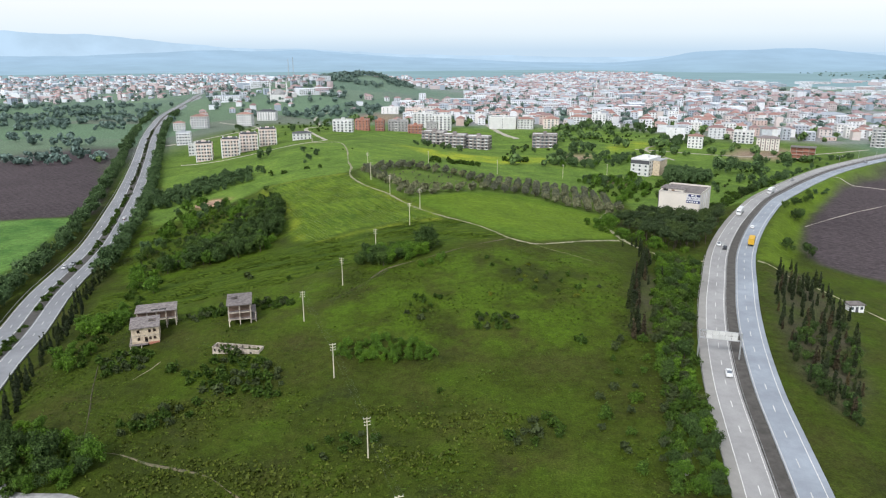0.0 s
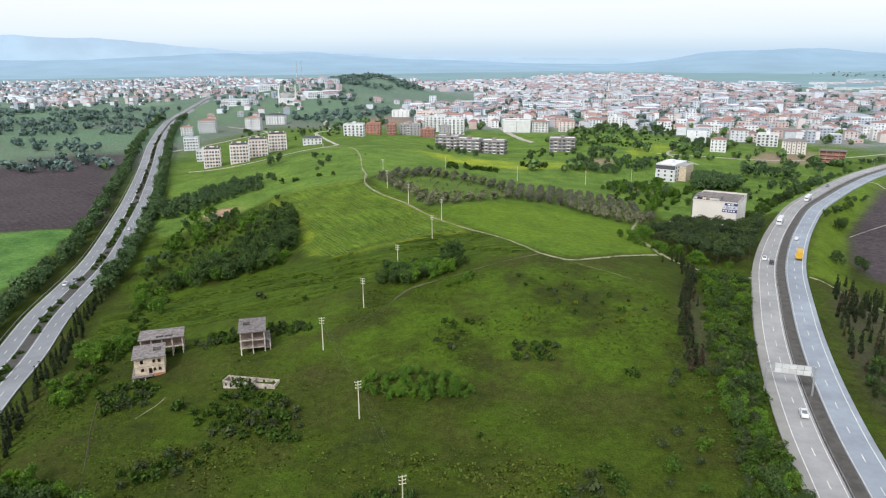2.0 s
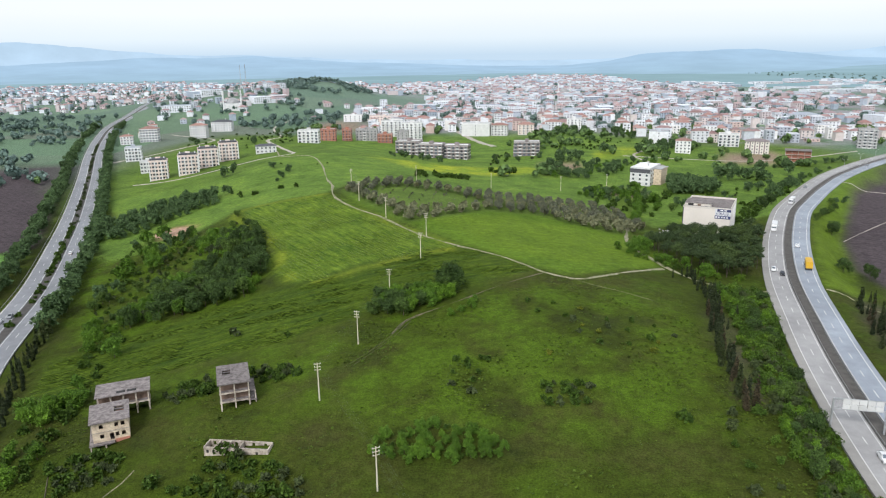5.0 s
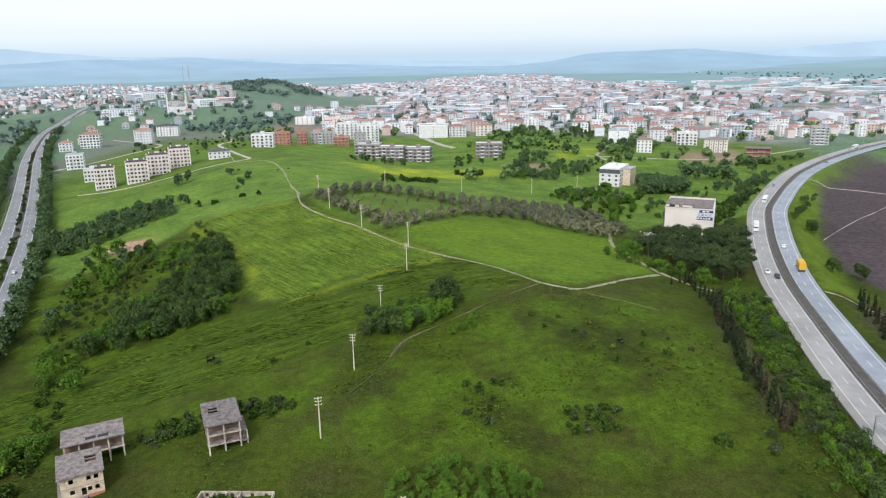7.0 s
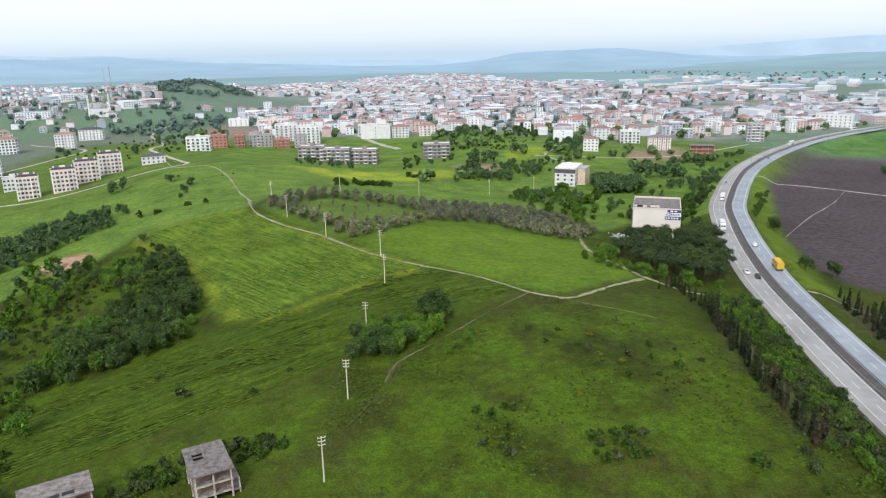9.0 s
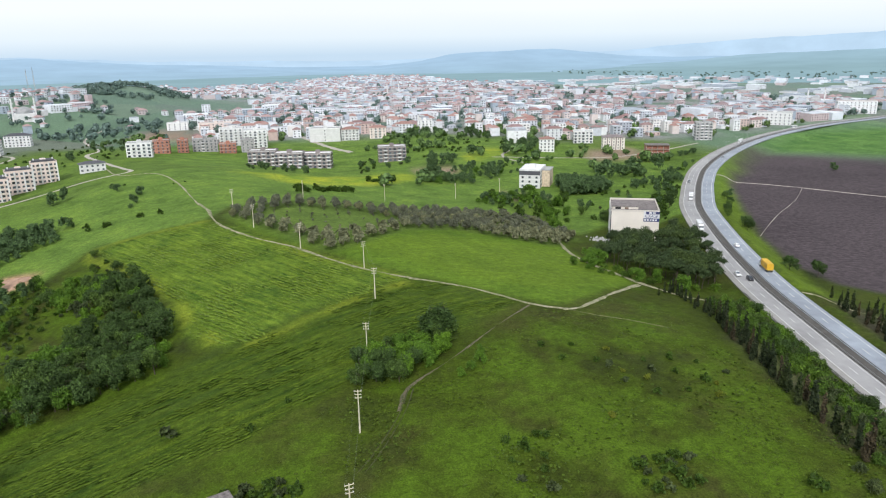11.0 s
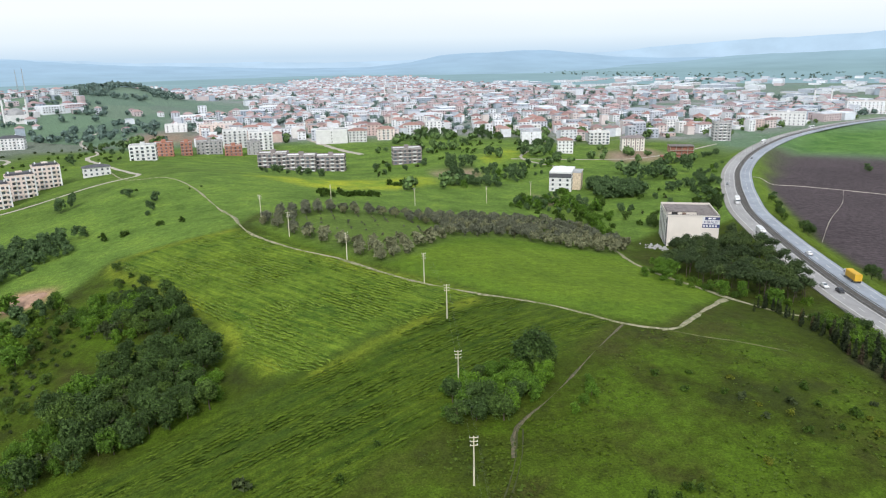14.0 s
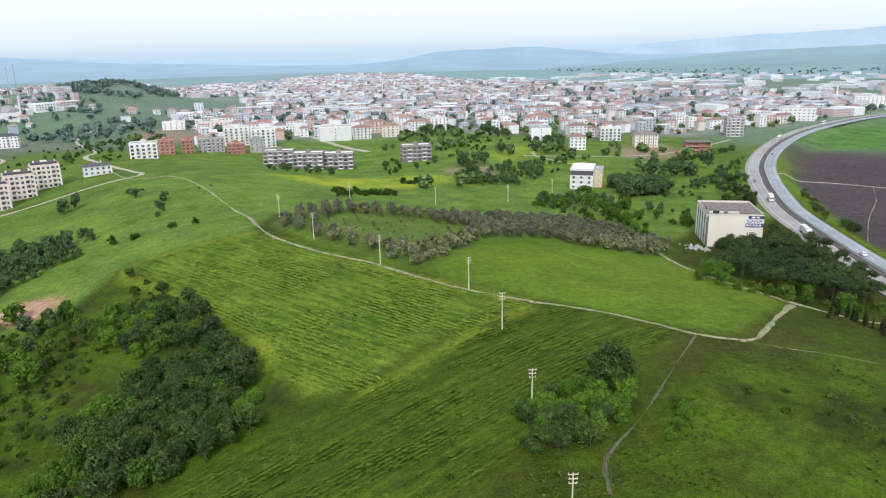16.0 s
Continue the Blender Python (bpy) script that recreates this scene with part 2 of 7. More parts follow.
def near_line(x, y, line, reach):
    """Distance to a line and the index of its nearest point, for points within reach of its box."""
    best, idx = np.full(x.shape, 1e9), np.zeros(x.shape, int)
    box = (x > line[:, 0].min() - reach) & (x < line[:, 0].max() + reach) & (y > line[:, 1].min() - reach) & (y < line[:, 1].max() + reach)
    bx, by = x[box], y[box]
    if bx.size < 2000:
        if bx.size:
            e = np.hypot(bx[:, None] - line[:, 0], by[:, None] - line[:, 1])
            best[box], idx[box] = e.min(1), e.argmin(1)
        return best, idx
    d, k = np.full(bx.shape, 1e9), np.zeros(bx.shape, int)
    for i, (px, py) in enumerate(line):
        e = np.hypot(bx - px, by - py)
        m = e < d
        d[m], k[m] = e[m], i
    best[box], idx[box] = d, k
    return best, idx


def ground_at(x, y):
    """Height of the ground, with the roads' level verges worked in."""
    x, y = np.atleast_1d(np.asarray(x, float)), np.atleast_1d(np.asarray(y, float))
    z = lie(x, y)
    for line, rz, half in ((HIGHWAY, HIGHWAY_Z, 12.0), (OLD_ROAD, OLD_ROAD_Z, 10.5)):
        d, k = near_line(x, y, line, 40)
        f = np.clip((d - half) / 12, 0, 1)
        f = f * f * (3 - 2 * f)
        z = np.where(d < 40, (rz[k] - 0.45) * (1 - f) + z * f, z)
    return z


def gz(x, y):
    return float(ground_at(x, y)[0])


def inside(poly, x, y):
    hit = np.zeros(x.shape, bool)
    p = np.array(poly, float)
    for (ax, ay), (bx, by) in zip(p, np.roll(p, -1, 0)):
        if ay != by:
            hit ^= ((ay > y) != (by > y)) & (x < (bx - ax) * (y - ay) / (by - ay) + ax)
    return hit


# ---- land cover, field by field ----
TOWN = [(-235, 850), (-180, 915), (-60, 925), (50, 945), (130, 830), (200, 810), (300, 805), (428, 860), (600, 950), (848, 1130), (768, 1308), (652, 1514), (508, 1812), (340, 2300), (276, 3050), (-3, 3150), (-298, 2499), (-512, 2250), (-420, 1900), (-250, 1640), (-215, 1400), (-330, 1300), (-300, 1120), (-250, 1060)]
PLOTS = [(-300, 1050), (-200, 1000), (-190, 960), (-290, 940), (-340, 1010)]
MOWN_A = [(-142, 418), (-188, 405), (-160, 363), (-137, 327), (-128, 298), (-119, 286), (-107, 283), (-86, 297), (-56, 317), (-72, 333), (-86, 346), (-110, 376), (-128, 405)]
MOWN_B = [(-107, 281), (-56, 315), (-26, 288), (-52, 262), (-78, 252), (-107, 232), (-131, 223), (-172, 210), (-183, 236), (-161, 256), (-141, 268), (-120, 278)]
WHEAT = [(-163, 605), (-122, 600), (-80, 616), (-28, 637), (-17, 612), (-55, 572), (-105, 545)]
PLOUGH_R = [(188, 530), (290, 675), (335, 662), (440, 560), (300, 330), (180, 262), (112, 318), (110, 343), (127, 397)]
GREEN_R = [(300, 690), (429, 818), (600, 850), (700, 760), (470, 560), (345, 662)]
PLOUGH_L = [(-560, 480), (-510, 620), (-454, 658), (-370, 513), (-302, 399), (-288, 372), (-330, 340), (-520, 330)]
GREEN_L = [(-330, 340), (-290, 366), (-275, 318), (-262, 285), (-255, 255), (-420, 200), (-520, 330)]
LIGHT_PATCH = [(-60, 345), (-75, 360), (-40, 390), (10, 375), (30, 340), (18, 312), (-10, 300), (-40, 318)]
VERGE = [tuple(HIGHWAY[i] + (a * (HIGHWAY[i + 1] - HIGHWAY[i - 1])[::-1] * (1, -1)) / np.linalg.norm(HIGHWAY[i + 1] - HIGHWAY[i - 1])) for a, r in ((10.0, range(110, 200, 3)), (25.0, range(197, 109, -3))) for i in r]
SCARP = [(-226, 388), (-219, 373), (-205, 381), (-206, 394), (-222, 398)]
UPPER = [(-261, 382), (-273, 430), (-330, 500), (-246, 515), (-196, 620), (-145, 620), (0, 580), (31, 519), (18, 455), (-40, 453), (-133, 446), (-142, 419), (-190, 407), (-200, 375), (-230, 345)]
LOW_FIELD = [(31, 519), (0, 582), (-145, 622), (-200, 640), (-330, 860), (-180, 915), (50, 945), (130, 830), (250, 760), (200, 640), (180, 560), (110, 430), (60, 430), (36, 408), (33, 460)]
ORCHARD_SOIL = [(-135, 426), (-121, 448), (-104, 464), (-46, 457), (-12, 470), (23, 450), (33, 400), (15, 379), (-24, 406), (-50, 394), (-70, 362), (-84, 352), (-102, 376), (-119, 402)]


def spaced(lo, hi, step, far_lo, far_hi, grow=1.16):
    mid = list(np.arange(lo, hi + 0.01, step))
    up, s = [mid[-1]], step
    while up[-1] < far_hi:
        s *= grow
        up.append(up[-1] + min(s, 160))
    down, s = [mid[0]], step
    while down[-1] > far_lo:
        s *= grow
        down.append(down[-1] - min(s, 160))
    return np.array(down[:0:-1] + mid + up[1:])


gxs, gys = spaced(-330, 200, 2.5, -4700, 4700), spaced(95, 470, 2.5, -900, 4800, 1.06)
GX, GY = np.meshgrid(gxs, gys)
fx, fy = GX.ravel(), GY.ravel()
fz = ground_at(fx, fy)
bumps = np.array([noise.noise((a * 0.06, b * 0.06, 3)) * 0.35 + noise.noise((a * 0.2, b * 0.2, 7)) * 0.12 if 60 < b < 520 and -340 < a < 260 else 0 for a, b in zip(fx, fy)])
for line, half in ((HIGHWAY, 12), (OLD_ROAD, 10.5)):
    bumps = bumps * np.clip((near_line(fx, fy, line, 40)[0] - half) / 8, 0, 1)
cols = len(gxs)
idx = np.arange(len(fx)).reshape(GX.shape)
quads = np.stack([idx[:-1, :-1], idx[:-1, 1:], idx[1:, 1:], idx[1:, :-1]], -1).reshape(-1, 4)
ground_mesh = bpy.data.meshes.new("ground")
ground_mesh.from_pydata(np.c_[fx, fy, fz + bumps].tolist(), [], quads.tolist())
ground_mesh.polygons.foreach_set("use_smooth", [True] * len(quads))


def cover(name, *polys):
    v = np.zeros(len(fx), np.float32)
    for p in polys:
        v[inside(p, fx, fy)] = 1
    v = v.reshape(GX.shape)
    for _ in range(2):
        e = np.pad(v, 1, "edge")
        v = (e[:-2, 1:-1] + e[2:, 1:-1] + e[1:-1, :-2] + e[1:-1, 2:] + 2 * v) / 6
    a = ground_mesh.attributes.new(name, "FLOAT", "POINT")
    a.data.foreach_set("value", np.ascontiguousarray(v.ravel(), dtype=np.float32))


cover("mown_a", MOWN_A)
cover("mown_b", MOWN_B)
cover("wheat", WHEAT, [(31, 706), (62, 746), (90, 760), (75, 717), (37, 686)])


def stripe(name, width, *lines):
    v = np.zeros(len(fx), np.float32)
    for pts in lines:
        v = np.maximum(v, np.clip(1.6 - near_line(fx, fy, smooth_line(pts, 2), 20)[0] / width, 0, 1))
    a = ground_mesh.attributes.new(name, "FLOAT", "POINT")
    a.data.foreach_set("value", np.ascontiguousarray(v, dtype=np.float32))


stripe("margin", 2.2, [(-119, 289), (-128, 303), (-137, 327), (-160, 363), (-187, 403), (-142, 417)], [(-112, 377), (-88, 346), (-74, 333), (-62, 319)], [(-107, 281), (-86, 294), (-60, 311)])
stripe("headland", 1.8, [(-127, 274), (-118, 280.9), (-106, 286.5), (-96.2, 293), (-83.4, 301.7), (-66, 313)], [(-150, 258), (-131, 266), (-112, 272)], [(-160, 246), (-128, 256), (-100, 262)])
cover("plough", PLOUGH_R, PLOUGH_L)
cover("green", GREEN_R, GREEN_L)
cover("light", LIGHT_PATCH, VERGE)
cover("upper", UPPER, LOW_FIELD)
cover("orchard", ORCHARD_SOIL)
cover("scarp", SCARP)
cover("fresh", [(-70, 190), (-30, 182), (22, 186), (22, 262), (-14, 280), (-45, 255), (-72, 246), (-105, 230), (-165, 208), (-150, 196), (-110, 208)], [(-262, 330), (-230, 370), (-200, 375), (-188, 405), (-160, 363), (-137, 327), (-128, 298), (-119, 286), (-160, 256), (-183, 236), (-172, 212), (-190, 262)])
cover("bank", [(-135, 426), (-110, 378), (-56, 319), (-26, 290), (-14, 282), (6, 299), (22, 312), (17, 360), (26, 420), (33, 460), (-12, 472), (-104, 466)])
cover("dry_soil", [(81, 279), (94, 303), (99, 288), (98.5, 250), (84, 192), (72, 166), (67, 180), (67, 206), (70, 228)], [(22, 200), (30, 204), (34, 240), (32, 262), (26, 258), (24, 230)])
cover("paved", TOWN)
cover("bare", PLOTS, [(-22, 646), (-9, 664), (19, 654), (19, 632), (2, 616)], [(139, 692), (167, 740), (211, 753), (215, 729), (183, 670), (146, 669)], [(20, 520), (44, 500), (56, 520), (30, 540)])


def ground_material():
    m, ns, ls, b = tree("meadow_and_fields")
    pos = ns.new("ShaderNodeNewGeometry").outputs["Position"]

    def mask(name):
        a = ns.new("ShaderNodeAttribute")
        a.attribute_name = name
        return a.outputs["Fac"]

    def along(x, y):
        d = ns.new("ShaderNodeVectorMath")
        d.operation = "DOT_PRODUCT"
        d.inputs[1].default_value = (x, y, 0)
        ls.new(pos, d.inputs[0])
        return d.outputs["Value"]

    big, mid, fine, tuft = (noise_at(ns, ls, s, d, 0.6, pos) for s, d in ((0.012, 4), (0.06, 5), (0.45, 4), (2.2, 3)))
    # rough meadow
    c = steps(ns, ls, big, (0.36, (0.036, 0.050, 0.006)), (0.52, (0.048, 0.069, 0.007)), (0.66, (0.062, 0.095, 0.008)))
    c = blend(ns, ls, steps(ns, ls, mid, (0.48, (0, 0, 0)), (0.70, (0.8,) * 3)), c, (0.062, 0.108, 0.008))
    c = blend(ns, ls, steps(ns, ls, mid, (0.30, (0.7,) * 3), (0.45, (0, 0, 0))), c, (0.031, 0.041, 0.011))
    dry = noise_at(ns, ls, 0.035, 6, 0.7, pos)
    c = blend(ns, ls, steps(ns, ls, dry, (0.47, (0, 0, 0)), (0.66, (0.75,) * 3)), c, (0.062, 0.062, 0.016))
    c = blend(ns, ls, calc(ns, ls, "MULTIPLY", mask("fresh"), steps(ns, ls, mid, (0.42, (0.0,) * 3), (0.60, (0.8,) * 3))), c, (0.074, 0.128, 0.009))
    c = blend(ns, ls, mask("bank"), c, steps(ns, ls, mid, (0.35, (0.080, 0.140, 0.013)), (0.65, (0.120, 0.200, 0.017))))
    # far country: parcels of different crops, bluish haze mixed into their colours
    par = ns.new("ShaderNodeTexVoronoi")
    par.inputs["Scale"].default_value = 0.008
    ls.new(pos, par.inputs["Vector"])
    hazed_c = steps(ns, ls, par.outputs["Color"], (0.1, (0.130, 0.205, 0.145)), (0.35, (0.165, 0.260, 0.165)), (0.5, (0.190, 0.215, 0.180)), (0.65, (0.140, 0.215, 0.155)), (0.85, (0.200, 0.295, 0.175)))
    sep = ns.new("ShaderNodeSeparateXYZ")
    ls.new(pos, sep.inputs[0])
    # paler blue-green haze tint, painted in stronger with distance
    plain = blend(ns, ls, 0.7, hazed_c, (0.255, 0.345, 0.345))
    hazed_c = blend(ns, ls, steps(ns, ls, calc(ns, ls, "DIVIDE", sep.outputs[1], 3000.0), (0.33, (0, 0, 0)), (0.75, (1, 1, 1))), hazed_c, plain)
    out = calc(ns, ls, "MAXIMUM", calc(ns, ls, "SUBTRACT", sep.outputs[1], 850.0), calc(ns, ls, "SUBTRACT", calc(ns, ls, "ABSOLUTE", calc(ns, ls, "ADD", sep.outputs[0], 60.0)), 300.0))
    c = blend(ns, ls, steps(ns, ls, calc(ns, ls, "DIVIDE", out, 60.0), (0, (0, 0, 0)), (1, (0.8,) * 3)), c, hazed_c)
    # fields
    beyond = steps(ns, ls, calc(ns, ls, "DIVIDE", calc(ns, ls, "SUBTRACT", sep.outputs[1], 425.0), 70.0), (0, (0, 0, 0)), (1, (0.8,) * 3))
    pasture = steps(ns, ls, mid, (0.33, (0.088, 0.153, 0.026)), (0.50, (0.127, 0.214, 0.037)), (0.68, (0.174, 0.266, 0.043)))
    near_by = calc(ns, ls, "SUBTRACT", 1.0, steps(ns, ls, calc(ns, ls, "DIVIDE", out, 60.0), (0, (0, 0, 0)), (1, (1, 1, 1))))
    c = blend(ns, ls, calc(ns, ls, "MULTIPLY", calc(ns, ls, "MAXIMUM", mask("upper"), calc(ns, ls, "MULTIPLY", beyond, near_by)), 0.9), c, pasture)
    c = blend(ns, ls, calc(ns, ls, "MULTIPLY", mask("orchard"), 0.8), c, steps(ns, ls, mid, (0.35, (0.085, 0.130, 0.028)), (0.65, (0.125, 0.185, 0.038))))
    c = blend(ns, ls, calc(ns, ls, "MULTIPLY", mask("light"), 0.75), c, steps(ns, ls, mid, (0.35, (0.100, 0.160, 0.014)), (0.65, (0.140, 0.215, 0.018))))
    wob = calc(ns, ls, "MULTIPLY", mid, 5.0)
    for name, across, pitch, lo, hi in (("mown_a", (0.787, 0.617), 2.5, (0.048, 0.098, 0.011), (0.175, 0.250, 0.025)), ("mown_b", (-0.41, 0.91), 1.3, (0.030, 0.061, 0.006), (0.092, 0.135, 0.011))):
        v = ns.new("ShaderNodeCombineXYZ")
        ls.new(calc(ns, ls, "MULTIPLY", along(*across), 1.0), v.inputs[0])
        ls.new(calc(ns, ls, "MULTIPLY", along(across[1], -across[0]), 0.085), v.inputs[1])
        streak, thin = noise_at(ns, ls, 0.5, 5, 0.75, v.outputs[0]), noise_at(ns, ls, 0.9, 3, 0.6, v.outputs[0])
        w = calc(ns, ls, "SINE", calc(ns, ls, "ADD", calc(ns, ls, "MULTIPLY", along(*across), pitch), wob))
        w = calc(ns, ls, "ADD", calc(ns, ls, "MULTIPLY", w, 0.012), calc(ns, ls, "ADD", calc(ns, ls, "MULTIPLY", streak, 0.8), calc(ns, ls, "ADD", calc(ns, ls, "MULTIPLY", thin, 0.35), calc(ns, ls, "MULTIPLY", mid, 0.3))))
        c = blend(ns, ls, mask(name), c, steps(ns, ls, w, (0.60, lo), (0.90, hi)))
    c = blend(ns, ls, calc(ns, ls, "MULTIPLY", mask("margin"), 0.6), c, steps(ns, ls, mid, (0.35, (0.13, 0.19, 0.018)), (0.6, (0.235, 0.275, 0.026))))
    c = blend(ns, ls, calc(ns, ls, "MULTIPLY", mask("headland"), 0.5), c, (0.050, 0.082, 0.012))
    c = blend(ns, ls, mask("wheat"), c, steps(ns, ls, mid, (0.35, (0.17, 0.27, 0.03)), (0.6, (0.34, 0.38, 0.03))))
    c = blend(ns, ls, mask("green"), c, steps(ns, ls, mid, (0.35, (0.065, 0.150, 0.034)), (0.65, (0.130, 0.245, 0.058))))
    fur = calc(ns, ls, "SINE", calc(ns, ls, "ADD", calc(ns, ls, "MULTIPLY", along(0.62, 0.78), 1.6), wob))
    soil = calc(ns, ls, "ADD", calc(ns, ls, "MULTIPLY", fur, 0.04), calc(ns, ls, "ADD", calc(ns, ls, "MULTIPLY", fine, 0.35), calc(ns, ls, "MULTIPLY", big, 0.65)))
    c = blend(ns, ls, mask("plough"), c, steps(ns, ls, soil, (0.3, (0.058, 0.046, 0.050)), (0.75, (0.105, 0.084, 0.088))))
    c = blend(ns, ls, calc(ns, ls, "MULTIPLY", mask("paved"), steps(ns, ls, noise_at(ns, ls, 0.02, 4, 0.6, pos), (0.42, (0.95,) * 3), (0.60, (0.0,) * 3))), c, (0.30, 0.29, 0.30))
    c = blend(ns, ls, mask("bare"), c, (0.30, 0.22, 0.16))
    c = blend(ns, ls, calc(ns, ls, "MULTIPLY", mask("dry_soil"), steps(ns, ls, mid, (0.35, (0.85,) * 3), (0.65, (0.3,) * 3))), c, (0.085, 0.074, 0.054))
    c = blend(ns, ls, mask("scarp"), c, (0.42, 0.25, 0.16))
    c = blend(ns, ls, 0.75, c, steps(ns, ls, fine, (0.28, (0.6,) * 3), (0.72, (1.35,) * 3)), "MULTIPLY")
    c = blend(ns, ls, 0.65, c, steps(ns, ls, tuft, (0.3, (0.42,) * 3), (0.7, (1.5,) * 3)), "MULTIPLY")
    ls.new(c, b.inputs["Base Color"])
    b.inputs["Roughness"].default_value = 0.95
    b.inputs["Specular IOR Level"].default_value = 0.1
    relief(ns, ls, b, calc(ns, ls, "ADD", calc(ns, ls, "MULTIPLY", fine, 1.0), calc(ns, ls, "MULTIPLY", tuft, 0.5)), 0.8, 0.8)
    return m


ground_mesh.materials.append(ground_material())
tagged(new("ground", ground_mesh), "rolling green meadow with mown and ploughed fields", "ground", kind="structure")


# ---- mesh helpers ----
class Build:
    """Collects boxes, quads and tubes into one mesh."""

    def __init__(self):
        self.v, self.f = [], []

    def add(self, verts, faces):
        n = len(self.v)
        self.v += [tuple(p) for p in verts]
        self.f += [tuple(i + n for i in f) for f in faces]
        return self

    def box(self, x0, y0, z0, x1, y1, z1):
        v = [(x, y, z) for z in (z0, z1) for x, y in ((x0, y0), (x1, y0), (x1, y1), (x0, y1))]
        return self.add(v, [(3, 2, 1, 0), (4, 5, 6, 7), (0, 1, 5, 4), (1, 2, 6, 5), (2, 3, 7, 6), (3, 0, 4, 7)])

    def tube(self, a, b, ra, rb, n=8, caps=True):
        a, b = Vector(a), Vector(b)
        q = (b - a).to_track_quat("Z", "Y")
        ring = [Vector((math.cos(2 * math.pi * i / n), math.sin(2 * math.pi * i / n), 0)) for i in range(n)]
        v = [a + q @ (r * ra) for r in ring] + [b + q @ (r * rb) for r in ring]
        f = [(i, (i + 1) % n, n + (i + 1) % n, n + i) for i in range(n)]
        if caps:
            f += [tuple(range(n))[::-1], tuple(range(n, 2 * n))]
        return self.add(v, f)

    def mesh(self, name, material, smooth=False):
        me = bpy.data.meshes.new(name)
        me.from_pydata(self.v, [], self.f)
        me.materials.append(material)
        if smooth:
            me.polygons.foreach_set("use_smooth", [True] * len(me.polygons))
        me.update()
        return me


def part(name, build, material, parent=None, label="", smooth=False):
    me = build if isinstance(build, bpy.types.Mesh) else build.mesh(name, material, smooth)
    ob = new(name, me)
    if parent is not None:
        ob.parent = parent
    if label:
        ob["label"] = label
    return ob


def thing(name, label, category, m=None, group="", kind=""):
    ob = tagged(new(name), label, category, group, kind)
    if m is not None:
        ob.matrix_world = m
    return ob


def normals(line):
    d = np.gradient(line, axis=0)
    d /= np.linalg.norm(d, axis=1)[:, None]
    return np.c_[d[:, 1], -d[:, 0]]


def ribbon(line, z, a, b, lift=0.0, depth=0.0):
    """A strip between two offsets to the right of a line; depth gives it sides."""
    n, bld = normals(line), Build()
    L, R = line + n * a, line + n * b
    k = len(line)
    top = [(*p, h + lift) for p, h in zip(L, z)] + [(*p, h + lift) for p, h in zip(R, z)]
    bld.add(top, [(i, k + i, k + i + 1, i + 1) for i in range(k - 1)])
    if depth:
        for side, flip in ((L, False), (R, True)):
            v = [(*p, h + lift) for p, h in zip(side, z)] + [(*p, h + lift - depth) for p, h in zip(side, z)]
            f = [(i, i + 1, k + i + 1, k + i) for i in range(k - 1)]
            bld.add(v, [q[::-1] for q in f] if flip else f)
    return bld


def asphalt(name, colour):
    m, ns, ls, b = tree(name)
    pos = ns.new("ShaderNodeNewGeometry").outputs["Position"]
    broad, grain, patch = noise_at(ns, ls, 0.05, 5, 0.6, pos), noise_at(ns, ls, 9.0, 3, 0.6, pos), noise_at(ns, ls, 0.35, 4, 0.6, pos)
    c = steps(ns, ls, broad, (0.35, tuple(v * 0.85 for v in colour)), (0.65, tuple(v * 1.12 for v in colour)))
    c = blend(ns, ls, 0.5, c, steps(ns, ls, patch, (0.35, (0.82,) * 3), (0.65, (1.1,) * 3)), "MULTIPLY")
    c = blend(ns, ls, 0.4, c, steps(ns, ls, grain, (0.3, (0.7,) * 3), (0.7, (1.15,) * 3)), "MULTIPLY")
    ls.new(c, b.inputs["Base Color"])
    b.inputs["Roughness"].default_value = 0.75
    relief(ns, ls, b, grain, 0.2, 0.01)
    return m


ASPHALT, ASPHALT_NEW = asphalt("worn_grey_asphalt", (0.345, 0.335, 0.33)), asphalt("bluish_asphalt", (0.30, 0.33, 0.375))
VALLEY = asphalt("valley_asphalt", (0.25, 0.255, 0.27))
SHOULDER = asphalt("pale_gravel_shoulder", (0.30, 0.285, 0.265))
SOIL = surface("median_soil", (0.105, 0.095, 0.085), 0.4, 1.5)
DUST = surface("trodden_dirt", (0.38, 0.34, 0.23), 0.35, 2.0, dirt=(0.13, 0.15, 0.05))
RAIL = surface("guard_rail_steel", (0.34, 0.33, 0.32), 0.3, 2.0, 0.6, 0.2)


def dash_mesh(length, width):
    return Build().box(-width / 2, -length / 2, 0, width / 2, length / 2, 0.006).mesh("lane_dash", PAINT)


